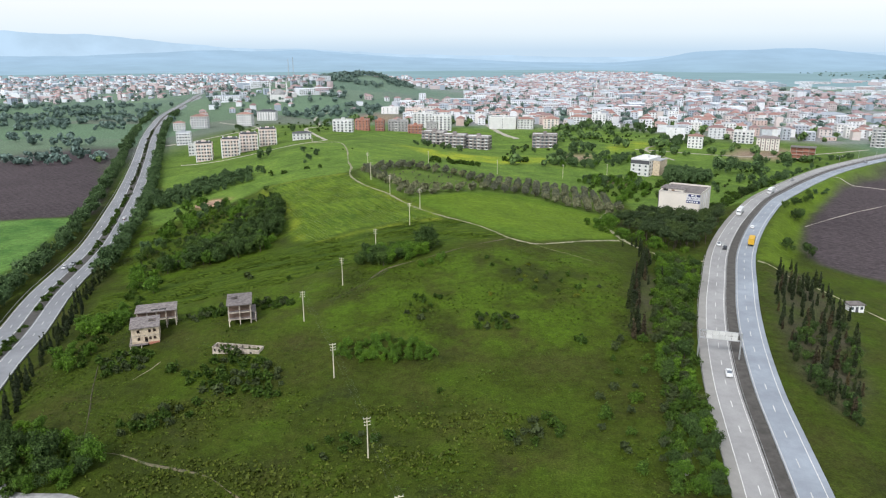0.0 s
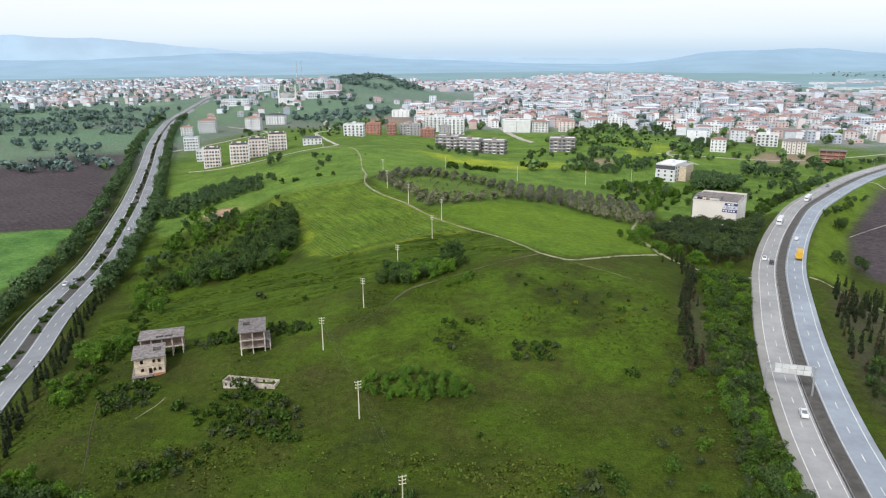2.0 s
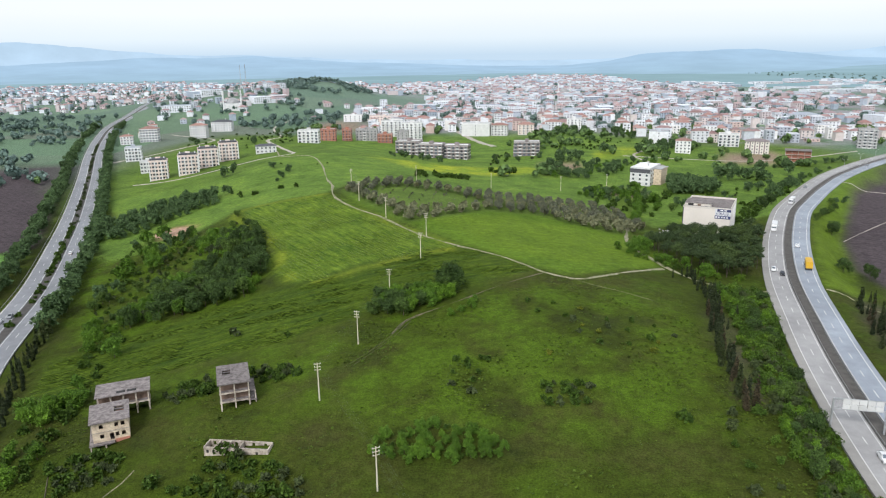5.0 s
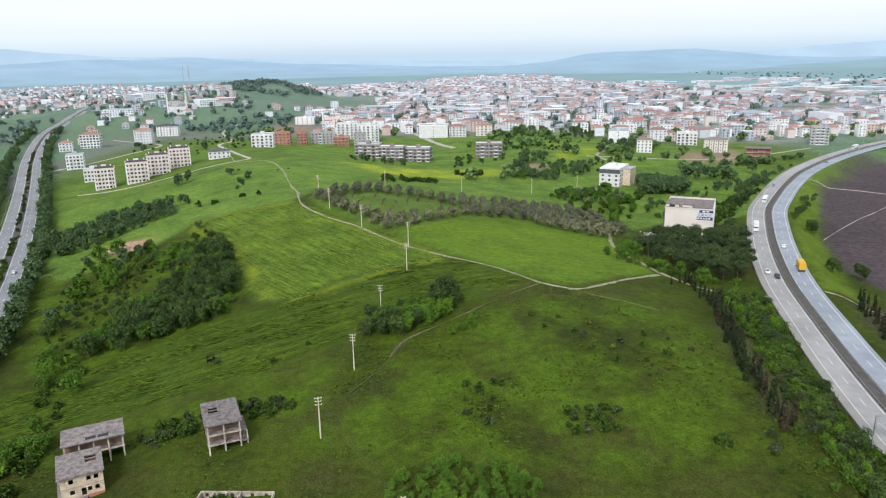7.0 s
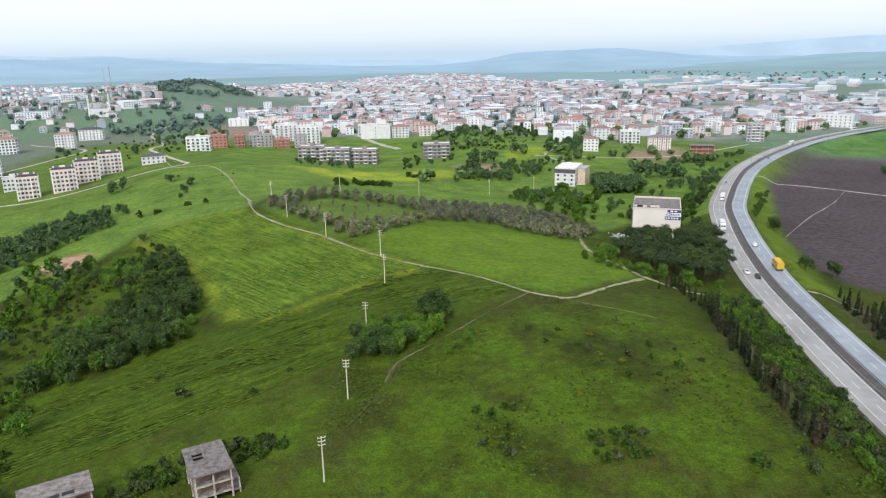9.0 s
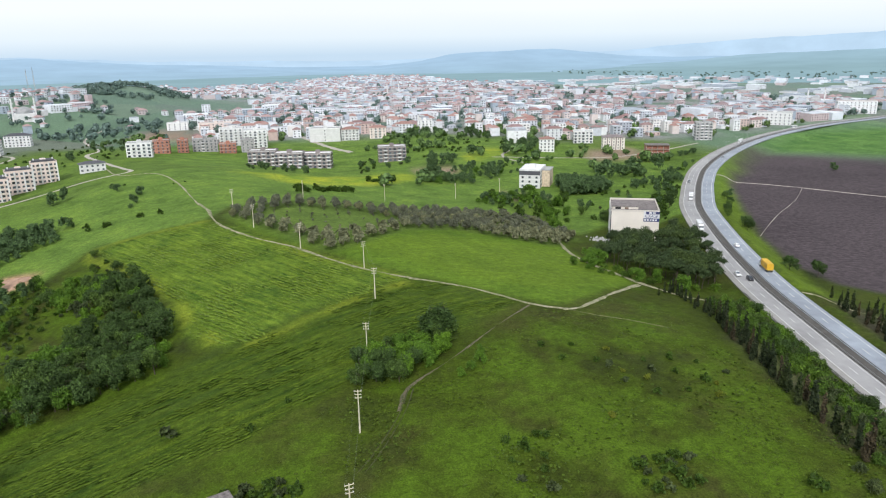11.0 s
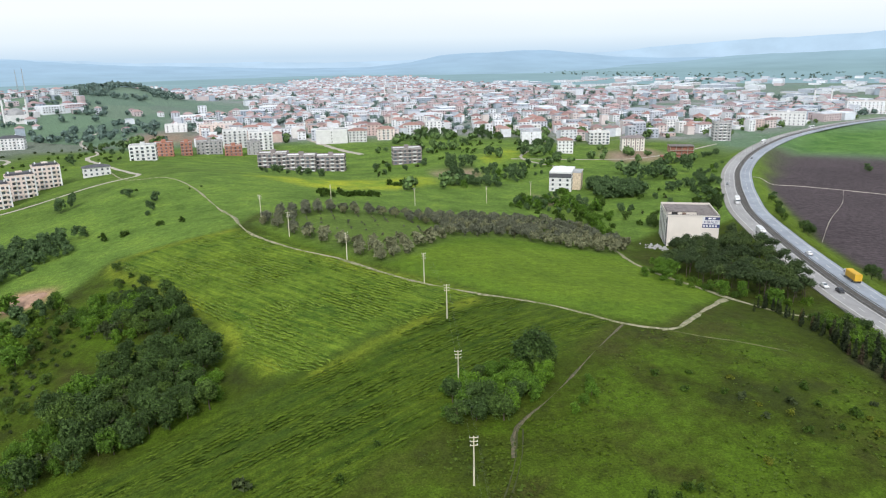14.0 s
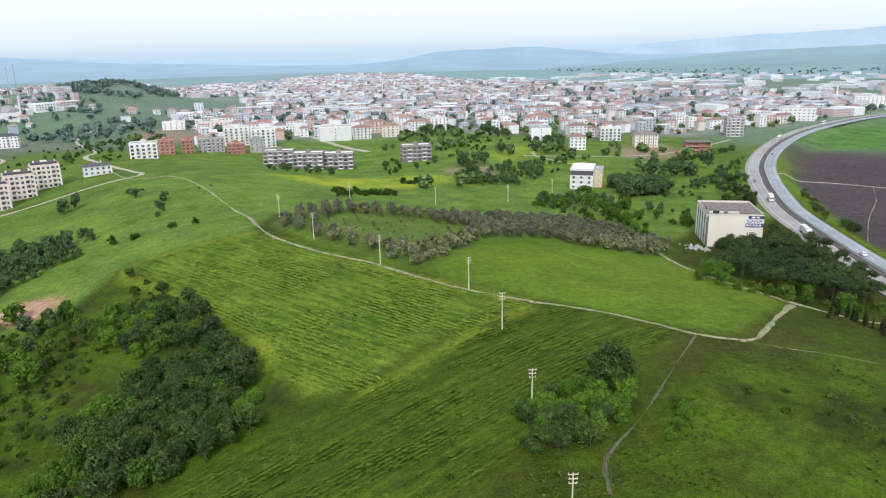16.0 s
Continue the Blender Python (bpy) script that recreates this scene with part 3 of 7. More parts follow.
def road(name, label, line, z, lanes, median, materials, shoulder):
    """A dual carriageway: two decks, their edge lines, lane dashes and the strip between."""
    whole = thing(name, label, "road", kind="structure")
    half = median / 2
    for sgn, mat in ((-1, materials[0]), (1, materials[1])):
        a, b = sorted((sgn * half, sgn * (half + lanes)))
        part("carriageway", ribbon(line, z, a, b, 0, 0.5), mat, whole)
        a, b = sorted((sgn * (half + lanes), sgn * (half + lanes + shoulder * (1.0 if sgn < 0 else 0.55))))
        part("hard_shoulder", ribbon(line, z, a, b, -0.03, 0.6), SHOULDER if sgn < 0 else mat, whole)
        for off in (0.45, lanes - 0.15):
            a, b = sorted((sgn * (half + off), sgn * (half + off + 0.2)))
            part("edge_line", ribbon(line, z, a, b, 0.012), PAINT, whole)
    part("median_strip", ribbon(line, z, -half, half, 0.05, 0.6), SOIL, whole)
    d = np.linalg.norm(np.diff(line, axis=0), axis=1)
    run = np.r_[0, np.cumsum(d)]
    n = normals(line)
    dash = dash_mesh(4.0, 0.22)
    for sgn in (-1, 1):
        off = sgn * (half + lanes * 0.52)
        for s in np.arange(260, min(run[-1], 1250), 12.0):
            i = int(np.searchsorted(run, s)) - 1
            u = (s - run[i]) / d[i]
            p = line[i] * (1 - u) + line[i + 1] * u + n[i] * off
            o = part("lane_dash", dash, PAINT, whole)
            dx, dy = line[i + 1] - line[i]
            o.matrix_world = Matrix.Translation((p[0], p[1], z[i] * (1 - u) + z[i + 1] * u + 0.012)) @ Matrix.Rotation(math.atan2(-dx, dy), 4, "Z")
    return whole


highway = road("road_highway", "grey dual carriageway curving past the meadow", HIGHWAY, HIGHWAY_Z, 6.25, 3.4, (ASPHALT, ASPHALT_NEW), 2.5)
old_road = road("road_valley", "straight dual carriageway lined with trees", OLD_ROAD, OLD_ROAD_Z, 6.7, 3.4, (VALLEY, VALLEY), 0.5)


def drape(points, step=3.0):
    line = smooth_line(points, step)
    return line, ground_at(line[:, 0], line[:, 1])


def track(name, label, points, width, material=None, lift=0.24):
    line, z = drape(points)
    n = normals(line)
    wob = np.array([noise.noise((p[0] * 0.15, p[1] * 0.15, 1.3)) for p in line]) * width * 0.35
    L, R = line - n * (width / 2 + wob)[:, None], line + n * (width / 2 - wob * 0.5)[:, None]
    k = len(line)
    zl, zr = ground_at(L[:, 0], L[:, 1]), ground_at(R[:, 0], R[:, 1])
    v = [(*p, h - 0.2) for p, h in zip(L, zl)] + [(*p, max(h, g) + lift) for p, h, g in zip(line, z, (zl + zr) / 2)] + [(*p, h - 0.2) for p, h in zip(R, zr)]
    f = [(i, k + i, k + i + 1, i + 1) for i in range(k - 1)] + [(k + i, 2 * k + i, 2 * k + i + 1, k + i + 1) for i in range(k - 1)]
    ob = part(name, Build().add(v, f), material or DUST)
    return tagged(ob, label, "track", kind="structure")


FIELD_TRACK = [(-255, 660), (-225, 590), (-200, 578), (-176, 530), (-155, 470), (-144, 443), (-137, 418), (-129, 401), (-115, 380), (-98, 362), (-89, 350), (-80, 338), (-69, 326), (-57, 316), (-42, 305), (-32, 295), (-23.6, 285), (-13, 279)]
track("track_field", "narrow dirt track between the meadows", FIELD_TRACK, 2.0)
track("track_branch", "pale dirt track turning off", [(-15, 279.5), (-9, 280.5), (1, 290), (12, 300), (23, 310)], 3.4)
track("track_edge", "faint wheel track along the meadow edge", [(-13, 278.5), (-6, 273.5), (0.6, 270.5), (11.7, 263.6)], 0.7, surface("worn_grass", (0.17, 0.16, 0.07), 0.5, 3.0, dirt=(0.06, 0.09, 0.02)), 0.14)
track("track_footpath", "trodden path through the grass", [(-24, 284), (-41, 265.5), (-55, 251), (-66, 242), (-69.5, 232.5)], 1.15, surface("faint_path", (0.17, 0.135, 0.085), 0.5, 5.0, dirt=(0.055, 0.072, 0.022)), 0.14)
track("track_access", "dirt lane from the highway to the pine wood", [(26, 420), (20, 385), (17, 360), (20, 335), (26, 312), (32, 298), (42, 293), (60, 296)], 3.2)
track("track_lower", "bare earth track in the scrub", [(-116, 131), (-108.7, 129.2), (-100.5, 128.3), (-91.2, 125.4), (-82.4, 123.9), (-74, 121.6), (-68.2, 117.8), (-62, 114.5), (-55, 110)], 1.3, surface("brown_path", (0.20, 0.16, 0.10), 0.5, 3.0, dirt=(0.06, 0.075, 0.025)), 0.16)
track("track_rut", "faint wheel rut pressed into the grass", [(-66, 242), (-70.5, 229), (-80.5, 212.4), (-92.5, 199.3), (-99, 192)], 0.45, surface("pressed_grass", (0.082, 0.088, 0.026), 0.5, 6.0, dirt=(0.044, 0.062, 0.010)), 0.1)
track("track_rut", "faint wheel rut pressed into the grass", [(-65, 241), (-69, 229.6), (-79, 212), (-91, 198.6), (-97.5, 191)], 0.4, bpy.data.materials["pressed_grass"], 0.1)
track("track_slab", "pale concrete apron at the foot of the slope", [(-122, 112.5), (-114, 112.2), (-106, 112.4), (-98, 110.5)], 6.0, CONCRETE, 0.2)
track("track_ruin", "worn earth path beside the ruins", [(-119.6, 161.5), (-118.4, 164.5), (-117.3, 167), (-116.6, 171)], 0.9, surface("dull_path", (0.27, 0.23, 0.15), 0.5, 6.0, dirt=(0.07, 0.09, 0.03)), 0.14)
track("track_trodden", "thin brown path trodden through the grass", [(-112, 126), (-115.2, 134), (-121, 144), (-128.7, 156), (-138, 172)], 0.7, surface("trodden_grass", (0.10, 0.075, 0.045), 0.5, 3.0, dirt=(0.05, 0.06, 0.02)), 0.14)

# ---- distant hills, a plain backdrop past the town, haze painted as blue glow ----
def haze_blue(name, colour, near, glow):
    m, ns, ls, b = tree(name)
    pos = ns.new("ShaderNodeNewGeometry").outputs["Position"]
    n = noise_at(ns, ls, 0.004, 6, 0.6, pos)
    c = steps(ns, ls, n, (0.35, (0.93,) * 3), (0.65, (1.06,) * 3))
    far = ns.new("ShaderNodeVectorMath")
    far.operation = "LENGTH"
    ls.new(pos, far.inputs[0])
    # glow colour shifts with distance to imitate haze
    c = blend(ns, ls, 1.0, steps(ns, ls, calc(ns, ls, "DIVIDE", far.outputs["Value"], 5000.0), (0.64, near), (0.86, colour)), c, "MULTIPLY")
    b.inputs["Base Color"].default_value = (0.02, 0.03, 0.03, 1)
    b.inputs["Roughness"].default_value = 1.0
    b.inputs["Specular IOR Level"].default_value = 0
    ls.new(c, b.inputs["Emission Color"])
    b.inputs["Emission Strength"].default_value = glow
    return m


def ridge(name, radius, near, profile, material, seed, rough):
    """A range of hills and the low land before it: heights over bearing in degrees from north, clockwise."""
    bear = np.arange(profile[0][0], profile[-1][0] + 0.01, 0.4)
    h = np.interp(bear, [p[0] for p in profile], [p[1] for p in profile])
    h = np.convolve(np.pad(h, 4, "edge"), np.ones(9) / 9, "valid")
    b, rows = Build(), 9
    v = []
    for r in range(rows):
        u = r / (rows - 1)
        for a, t in zip(bear, h):
            n = noise.fractal((a * 0.25, u * 1.5, seed), 1.0, 2.0, 4)
            rr = near + (radius - near) * u + 60 * n
            v.append((rr * math.sin(radians(a)) - 60, rr * math.cos(radians(a)) + 60, -8.4 + (t + 9) * u**2.4 + 7 * u + rough * n * u**1.5 * (max(t, 0) / 100) ** 0.5))
    k = len(bear)
    b.add(v, [(r * k + i, r * k + i + 1, r * k + k + i + 1, r * k + k + i) for r in range(rows - 1) for i in range(k - 1)])
    return tagged(part(name, b, material, smooth=True), "distant land with haze painted as blue glow", "hills", kind="structure")


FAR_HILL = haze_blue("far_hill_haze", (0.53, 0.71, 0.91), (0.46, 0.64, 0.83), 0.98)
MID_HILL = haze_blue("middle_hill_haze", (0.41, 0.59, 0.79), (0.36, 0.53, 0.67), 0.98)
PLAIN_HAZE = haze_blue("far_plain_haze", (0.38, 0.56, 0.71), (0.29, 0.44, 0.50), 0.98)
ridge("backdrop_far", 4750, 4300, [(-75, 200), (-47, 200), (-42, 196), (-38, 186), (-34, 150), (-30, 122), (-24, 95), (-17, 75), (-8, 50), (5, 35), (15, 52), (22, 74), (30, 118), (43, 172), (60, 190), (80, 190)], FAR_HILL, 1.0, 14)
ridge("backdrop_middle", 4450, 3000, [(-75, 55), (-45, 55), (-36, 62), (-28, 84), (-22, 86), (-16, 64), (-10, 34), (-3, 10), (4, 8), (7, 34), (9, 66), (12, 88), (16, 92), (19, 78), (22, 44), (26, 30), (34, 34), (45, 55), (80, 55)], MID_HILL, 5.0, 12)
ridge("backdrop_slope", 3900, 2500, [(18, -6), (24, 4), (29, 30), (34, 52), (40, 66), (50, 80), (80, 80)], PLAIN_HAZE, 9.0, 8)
# flat glowing sheet added just over the far ground, in place of haze
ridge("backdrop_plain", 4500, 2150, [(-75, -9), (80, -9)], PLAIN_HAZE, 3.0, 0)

# ---- trees and shrubs ----
def leaves(rng, lobes, count, size, flat=0.0, core=0.55):
    """A crown of leaf clumps scattered through the outer part of several lobes."""
    b = Build()
    w = np.array([l[3] * l[3] for l in lobes])
    pick = rng.choice(len(lobes), count, p=w / w.sum())
    # each lobe carries smaller tufts on its outside, the leaves sit on the tufts
    tufts = [[t / np.linalg.norm(t) for t in rng.normal(size=(9, 3)) + (0, 0, 0.5)] for _ in lobes]
    for n, k in enumerate(pick):
        cx, cy, cz, r, *tall = lobes[k]
        tall = tall[0] if tall else 1.0
        d = rng.normal(size=3) + (0, 0, 0.25)
        d /= np.linalg.norm(d)
        inner = n % 7 == 0
        if inner:
            o = d * r * 0.6
        else:
            o = tufts[k][int(rng.integers(9))] * r * (0.55 + 0.45 * core) + d * r * 0.42 * (0.85 + 0.3 * rng.random())
        c = Vector((cx + o[0], cy + o[1], cz + o[2] * tall))
        if c.z < 0.05:
            c.z = 0.05 + 0.2 * rng.random()
        nrm = Vector(d) + Vector(o / r) * 0.4 + Vector(rng.normal(size=3)) * 0.4
        nrm.z += flat
        q = nrm.to_track_quat("Z", "Y")
        s, a = size * (0.6 + 0.8 * rng.random()) * (2.2 if inner else 1.0), rng.random() * 6.28
        ring = [(s * math.cos(a + i * 1.57 + 0.35 * rng.random()) * (1.0 if i % 2 else 0.72), s * math.sin(a + i * 1.57) * (1.0 if i % 2 else 0.72), 0.22 * s * (1 if i % 2 else -1)) for i in range(4)]
        b.add([c + q @ Vector(p) for p in ring], [(0, 1, 2, 3)])
    return b


def wood_of(rng, height, radius, limbs, spread, base=0.35):
    """A tapered trunk with limbs."""
    b = Build()
    pts = [Vector((0, 0, -0.4))]
    for i in range(4):
        pts.append(pts[-1] + Vector((rng.normal() * 0.10 * height / 6, rng.normal() * 0.10 * height / 6, (height + 0.4) / 4)))
    for i in range(4):
        b.tube(pts[i], pts[i + 1], radius * (1 - 0.2 * i), radius * (0.8 - 0.2 * i), 7, False)
    for k in range(limbs):
        u = base + (0.95 - base) * (k + rng.random()) / limbs
        i = min(3, int(u * 4))
        p = pts[i].lerp(pts[i + 1], u * 4 - i)
        a = rng.random() * 6.28
        q = p + Vector((math.cos(a) * spread, math.sin(a) * spread, spread * (0.5 + 0.6 * rng.random()))) * (0.7 + 0.5 * rng.random())
        b.tube(p, q, radius * 0.45 * (1 - 0.5 * u), radius * 0.12, 5, False)
    return b


def plant(name, label, category, rng, crown, leaf, trunk=None, bark=None, group=""):
    root = thing(name, label, category, group=group)
    if trunk is not None:
        part("trunk", trunk, bark or BARK, root, smooth=True)
    part("crown", crown, leaf, root)
    return root


def round_lobes(rng, height, width, n, low=0.3):
    out = []
    for i in range(n):
        a, r = rng.random() * 6.28, width * 0.32 * rng.random() ** 0.5
        out.append((math.cos(a) * r * 1.3, math.sin(a) * r * 1.3, height * (low + (0.86 - low) * rng.random()), width * (0.20 + 0.12 * rng.random())))
    out.append((0, 0, height * 0.78, width * 0.25))
    return out


rng = np.random.default_rng(11)
PROTO = {}


def proto(key, make, n):
    PROTO[key] = [make(np.random.default_rng(100 + 17 * i + len(key))) for i in range(n)]


def oak_like(r):
    h, w = 6.5 + 2 * r.random(), 6.0 + 1.5 * r.random()
    return plant("tree", "dark green broadleaf tree in a dense thicket", "tree", r, leaves(r, round_lobes(r, h, w, 9, 0.25), 2300, 0.21), OAK_LEAF, wood_of(r, h * 0.75, 0.18, 5, w * 0.3), group="trees of the thicket")


def fresh_like(r):
    h, w = 5.0 + 1.5 * r.random(), 5.0 + 1.5 * r.random()
    return plant("tree", "bright green young leafy tree", "tree", r, leaves(r, round_lobes(r, h, w, 9, 0.2), 1800, 0.19), LIME_LEAF, wood_of(r, h * 0.7, 0.14, 5, w * 0.3), group="young trees")


def shrub_like(r):
    h, w = 2.0 + 0.8 * r.random(), 3.2 + 1.2 * r.random()
    return plant("shrub", "low green shrub in the meadow grass", "shrub", r, leaves(r, round_lobes(r, h, w, 6, 0.12), 520, 0.19), SCRUB_LEAF, wood_of(r, h * 0.6, 0.06, 5, w * 0.25, 0.1), group="meadow shrubs")


def grey_shrub(r):
    h, w = 1.9 + 0.8 * r.random(), 2.8 + 1.0 * r.random()
    return plant("shrub", "greyish olive-green wild shrub", "shrub", r, leaves(r, round_lobes(r, h, w, 6, 0.15), 420, 0.18, core=0.3), GREY_LEAF, wood_of(r, h * 0.7, 0.04, 2, w * 0.2, 0.1), group="grey shrubs")


def olive_like(r):
    h, w = 4.0 + 0.7 * r.random(), 4.2 + 0.8 * r.random()
    return plant("olive_tree", "grey-green olive tree in orchard rows", "tree", r, leaves(r, round_lobes(r, h, w, 6, 0.42), 380, 0.27, core=0.4), OLIVE_LEAF, wood_of(r, h * 0.6, 0.16, 4, w * 0.3), group="olive trees of the orchard")


def pine_like(r):
    h, w = 9.0 + 2.5 * r.random(), 6.5 + 1.5 * r.random()
    lob = [(math.cos(a) * w * 0.28, math.sin(a) * w * 0.28, h * (0.62 + 0.25 * r.random()), w * 0.25, 0.7) for a in r.random(7) * 6.28] + [(0, 0, h * 0.85, w * 0.3, 0.7)]
    return plant("pine_tree", "dark green umbrella-shaped pine tree", "tree", r, leaves(r, lob, 1500, 0.22, 0.4), PINE_LEAF, wood_of(r, h * 0.8, 0.22, 6, w * 0.28, 0.5), group="pines of the wood")


def cypress_like(leaf, label):
    def make(r):
        h, w = 5.2 + 2.6 * r.random(), 1.15 + 0.5 * r.random()
        lob = [(r.normal() * 0.1, r.normal() * 0.1, h * u, w * (1.08 - 0.85 * u) * 0.62, 1.7) for u in np.linspace(0.12, 0.92, 9)]
        return plant("cypress", label, "tree", r, leaves(r, lob, 330, 0.24, core=0.2), leaf, wood_of(r, h * 0.85, 0.09, 5, 0.4, 0.1), DEADWOOD, group="cypresses")
    return make


def broom(r):
    h, w = 1.3 + 0.5 * r.random(), 2.2 + 0.8 * r.random()
    return plant("broom_bush", "yellow flowering broom bush in the grass", "shrub", r, leaves(r, round_lobes(r, h, w, 5, 0.15), 200, 0.2), GORSE_LEAF, wood_of(r, h * 0.5, 0.03, 2, w * 0.2, 0.1), group="broom bushes")


def lone_oak(r):
    lob = [(math.cos(a) * 3.0 * u, math.sin(a) * 3.0 * u, 1.7 + 3.7 * r.random(), 1.6 + 0.5 * r.random()) for a, u in zip(r.random(14) * 6.28, r.random(14) ** 0.5)]
    lob.append((0, 0, 5.2, 2.4))
    return plant("oak_tree", "single dark green oak with a dense round crown", "tree", r, leaves(r, lob, 5200, 0.21), leafy("dark_oak_leaves", (0.017, 0.035, 0.011), (0.050, 0.088, 0.024), 0.1), wood_of(r, 6.5, 0.32, 8, 2.2))


proto("lone", lone_oak, 1)
proto("broom", broom, 3)
proto("oak", oak_like, 5)
proto("fresh", fresh_like, 4)
proto("shrub", shrub_like, 4)
proto("grey", grey_shrub, 3)
proto("olive", olive_like, 5)
proto("pine", pine_like, 4)
proto("cypress", cypress_like(CYPRESS_LEAF, "slim dark green cypress beside the road"), 4)
proto("brown", cypress_like(BROWN_LEAF, "slim half-dead brown cypress on the slope"), 4)
PLANTED = {}


FAR = {}


def put(key, x, y, scale=1.0, sink=0.0, median=False):
    """One more plant of a kind: the prototypes first, then their copies; those far off are joined."""
    ax, ay = np.array([x]), np.array([y])
    if not median and (near_line(ax, ay, HIGHWAY, 40)[0][0] < 12.2 or near_line(ax, ay, OLD_ROAD, 40)[0][0] < 12.0):
        return None
    k = PLANTED.get(key, 0)
    kinds = PROTO[key]
    m = Matrix.Translation((x, y, gz(x, y) - sink)) @ Matrix.Rotation(rng.random() * 6.28, 4, "Z") @ Matrix.Diagonal((scale, scale, scale * (0.9 + 0.2 * rng.random()), 1))
    if y > 470 or x < -200 or k >= {"shrub": 180, "grey": 100}.get(key, 290):
        FAR.setdefault(key, []).append(m)
        return None
    PLANTED[key] = k + 1
    if k < len(kinds):
        kinds[k].matrix_world = m
        return kinds[k]
    return copied(kinds[int(rng.integers(len(kinds)))], m)


def copied(ob, m):
    got = copy_thing(ob, m)
    got.matrix_world = m
    return got


def scatter(poly, gap, tries=4000):
    """Points inside an outline, no two closer than gap."""
    p = np.array(poly, float)
    lo, hi = p.min(0), p.max(0)
    q = lo + (hi - lo) * rng.random((tries, 2))
    kept = np.empty((0, 2))
    for c in q[inside(poly, q[:, 0], q[:, 1])]:
        if not len(kept) or ((kept - c) ** 2).sum(1).min() > gap * gap:
            kept = np.vstack([kept, c])
    return [(float(x), float(y)) for x, y in kept]


WOOD_TOP = [(-188, 354), (-180, 361), (-163, 355), (-151, 344), (-140, 318), (-150, 324), (-168, 329), (-180, 339)]
WOOD = [(-135, 300), (-130, 277), (-143, 271), (-154, 267), (-165, 263), (-174, 256), (-178, 278), (-172, 298), (-168, 309), (-155, 312), (-145, 316), (-138, 310)]
for x, y in scatter(WOOD, 3.7) + scatter(WOOD_TOP, 4.0):
    edge = x > -136 and y < 292 or x < -164 or y < 268
    u = rng.random()
    put("fresh" if edge and u < 0.75 or u < 0.10 else "grey" if u > 0.93 else "oak", x, y, (0.6 + 0.5 * rng.random()) * (1.6 if u > 0.93 else 1), 0.3)
for x, y in scatter([(-273, 430), (-252, 449), (-227, 459), (-212, 436), (-228, 418), (-247, 386), (-261, 386), (-285, 420)], 5.0):
    put("oak", x, y, 0.6 + 0.4 * rng.random(), 0.4)
for x, y in scatter([(-228, 378), (-203, 380), (-194, 374), (-190, 345), (-200, 310), (-218, 330)], 7.0):
    put("shrub" if rng.random() < 0.6 else "fresh", x, y, 0.8 + 0.5 * rng.random(), 0.2)
# the lone oak with its thicket
put("lone", -55, 265.5, 1.3)
put("oak", -53, 262.5, 0.7)
for x, y in scatter([(-80, 248), (-78, 260), (-66, 266), (-56, 264), (-52, 259), (-60, 250), (-69, 244)], 3.4):
    put("oak" if rng.random() < 0.3 else "fresh", x, y, 0.55 + 0.4 * rng.random(), 0.3)
for x, y in [(-50, 246), (-53, 243), (-47, 249), (-46, 253)]:
    put("fresh", x, y, 0.42 + 0.12 * rng.random(), 0.3)
# pine wood before the white hall
for x, y in scatter([(28, 336), (24, 352), (36, 368), (48, 388), (74, 390), (80, 376), (72, 350), (62, 322), (52, 306), (38, 312)], 4.1):
    put("pine", x, y, 0.6 + 0.35 * rng.random(), 0.3)
for x, y in scatter([(20, 352), (8, 340), (22, 318), (40, 303), (60, 312), (66, 322), (50, 306), (34, 314)], 4.6):
    put("fresh" if rng.random() < 0.5 else "shrub", x, y, 0.6 + 0.4 * rng.random(), 0.2)
for x, y in [(80, 398), (84, 404), (77, 392)]:
    put("pine", x, y, 0.75)
# cypresses above the cutting
for y in np.arange(199, 302, 1.9):
    x = np.interp(y, (199, 224, 250, 269, 286, 302), (22.5, 23, 27.4, 30.6, 32.2, 31)) + rng.normal() * 0.9
    put("brown" if rng.random() < (0.4 if y < 240 else 0.2) else "cypress", x, y, (0.65 + 0.65 * rng.random()) * (0.6 if y > 274 else 1), 0.2)
for x, y in [(30, 262), (36, 258), (33, 280), (38, 286), (24, 296), (28, 300), (33, 272), (30, 246)]:
    put("cypress", x, y, 0.45 + 0.3 * rng.random())
for x, y in scatter([(81, 279), (94, 303), (99, 288), (98.5, 250), (84, 192), (72, 166), (67, 180), (67, 206), (70, 228)], 3.1):
    if rng.random() < 0.72:
        put("brown" if rng.random() < 0.2 else "cypress", x, y, 0.5 + 0.65 * rng.random(), 0.2)
for x, y in scatter([(84, 192), (72, 166), (67, 180), (67, 206), (78, 226), (94, 240)], 3.4):
    put("oak" if rng.random() < 0.45 else "grey", x, y, 0.38 + 0.25 * rng.random(), 0.3)
# scrub on the slope down to the highway
for x, y in scatter([(54, 290), (47.5, 250), (40, 200), (36.5, 160), (34.5, 128), (25, 128), (27, 160), (28, 190), (29, 225), (34, 255), (38, 288)], 2.2, 9000):
    k = int(rng.choice(4, p=[0.66, 0.12, 0.07, 0.15]))
    put(("shrub", "oak", "fresh", "grey")[k], x, y, (0.65 + 0.6 * rng.random()) * (0.6 if k in (1, 2) else 1), 0.3)
for x, y in scatter([(14, 195), (28, 200), (28, 150), (22, 128), (10, 150)], 6.0):
    put("grey" if rng.random() < 0.6 else "shrub", x, y, 0.6 + 0.5 * rng.random(), 0.2)
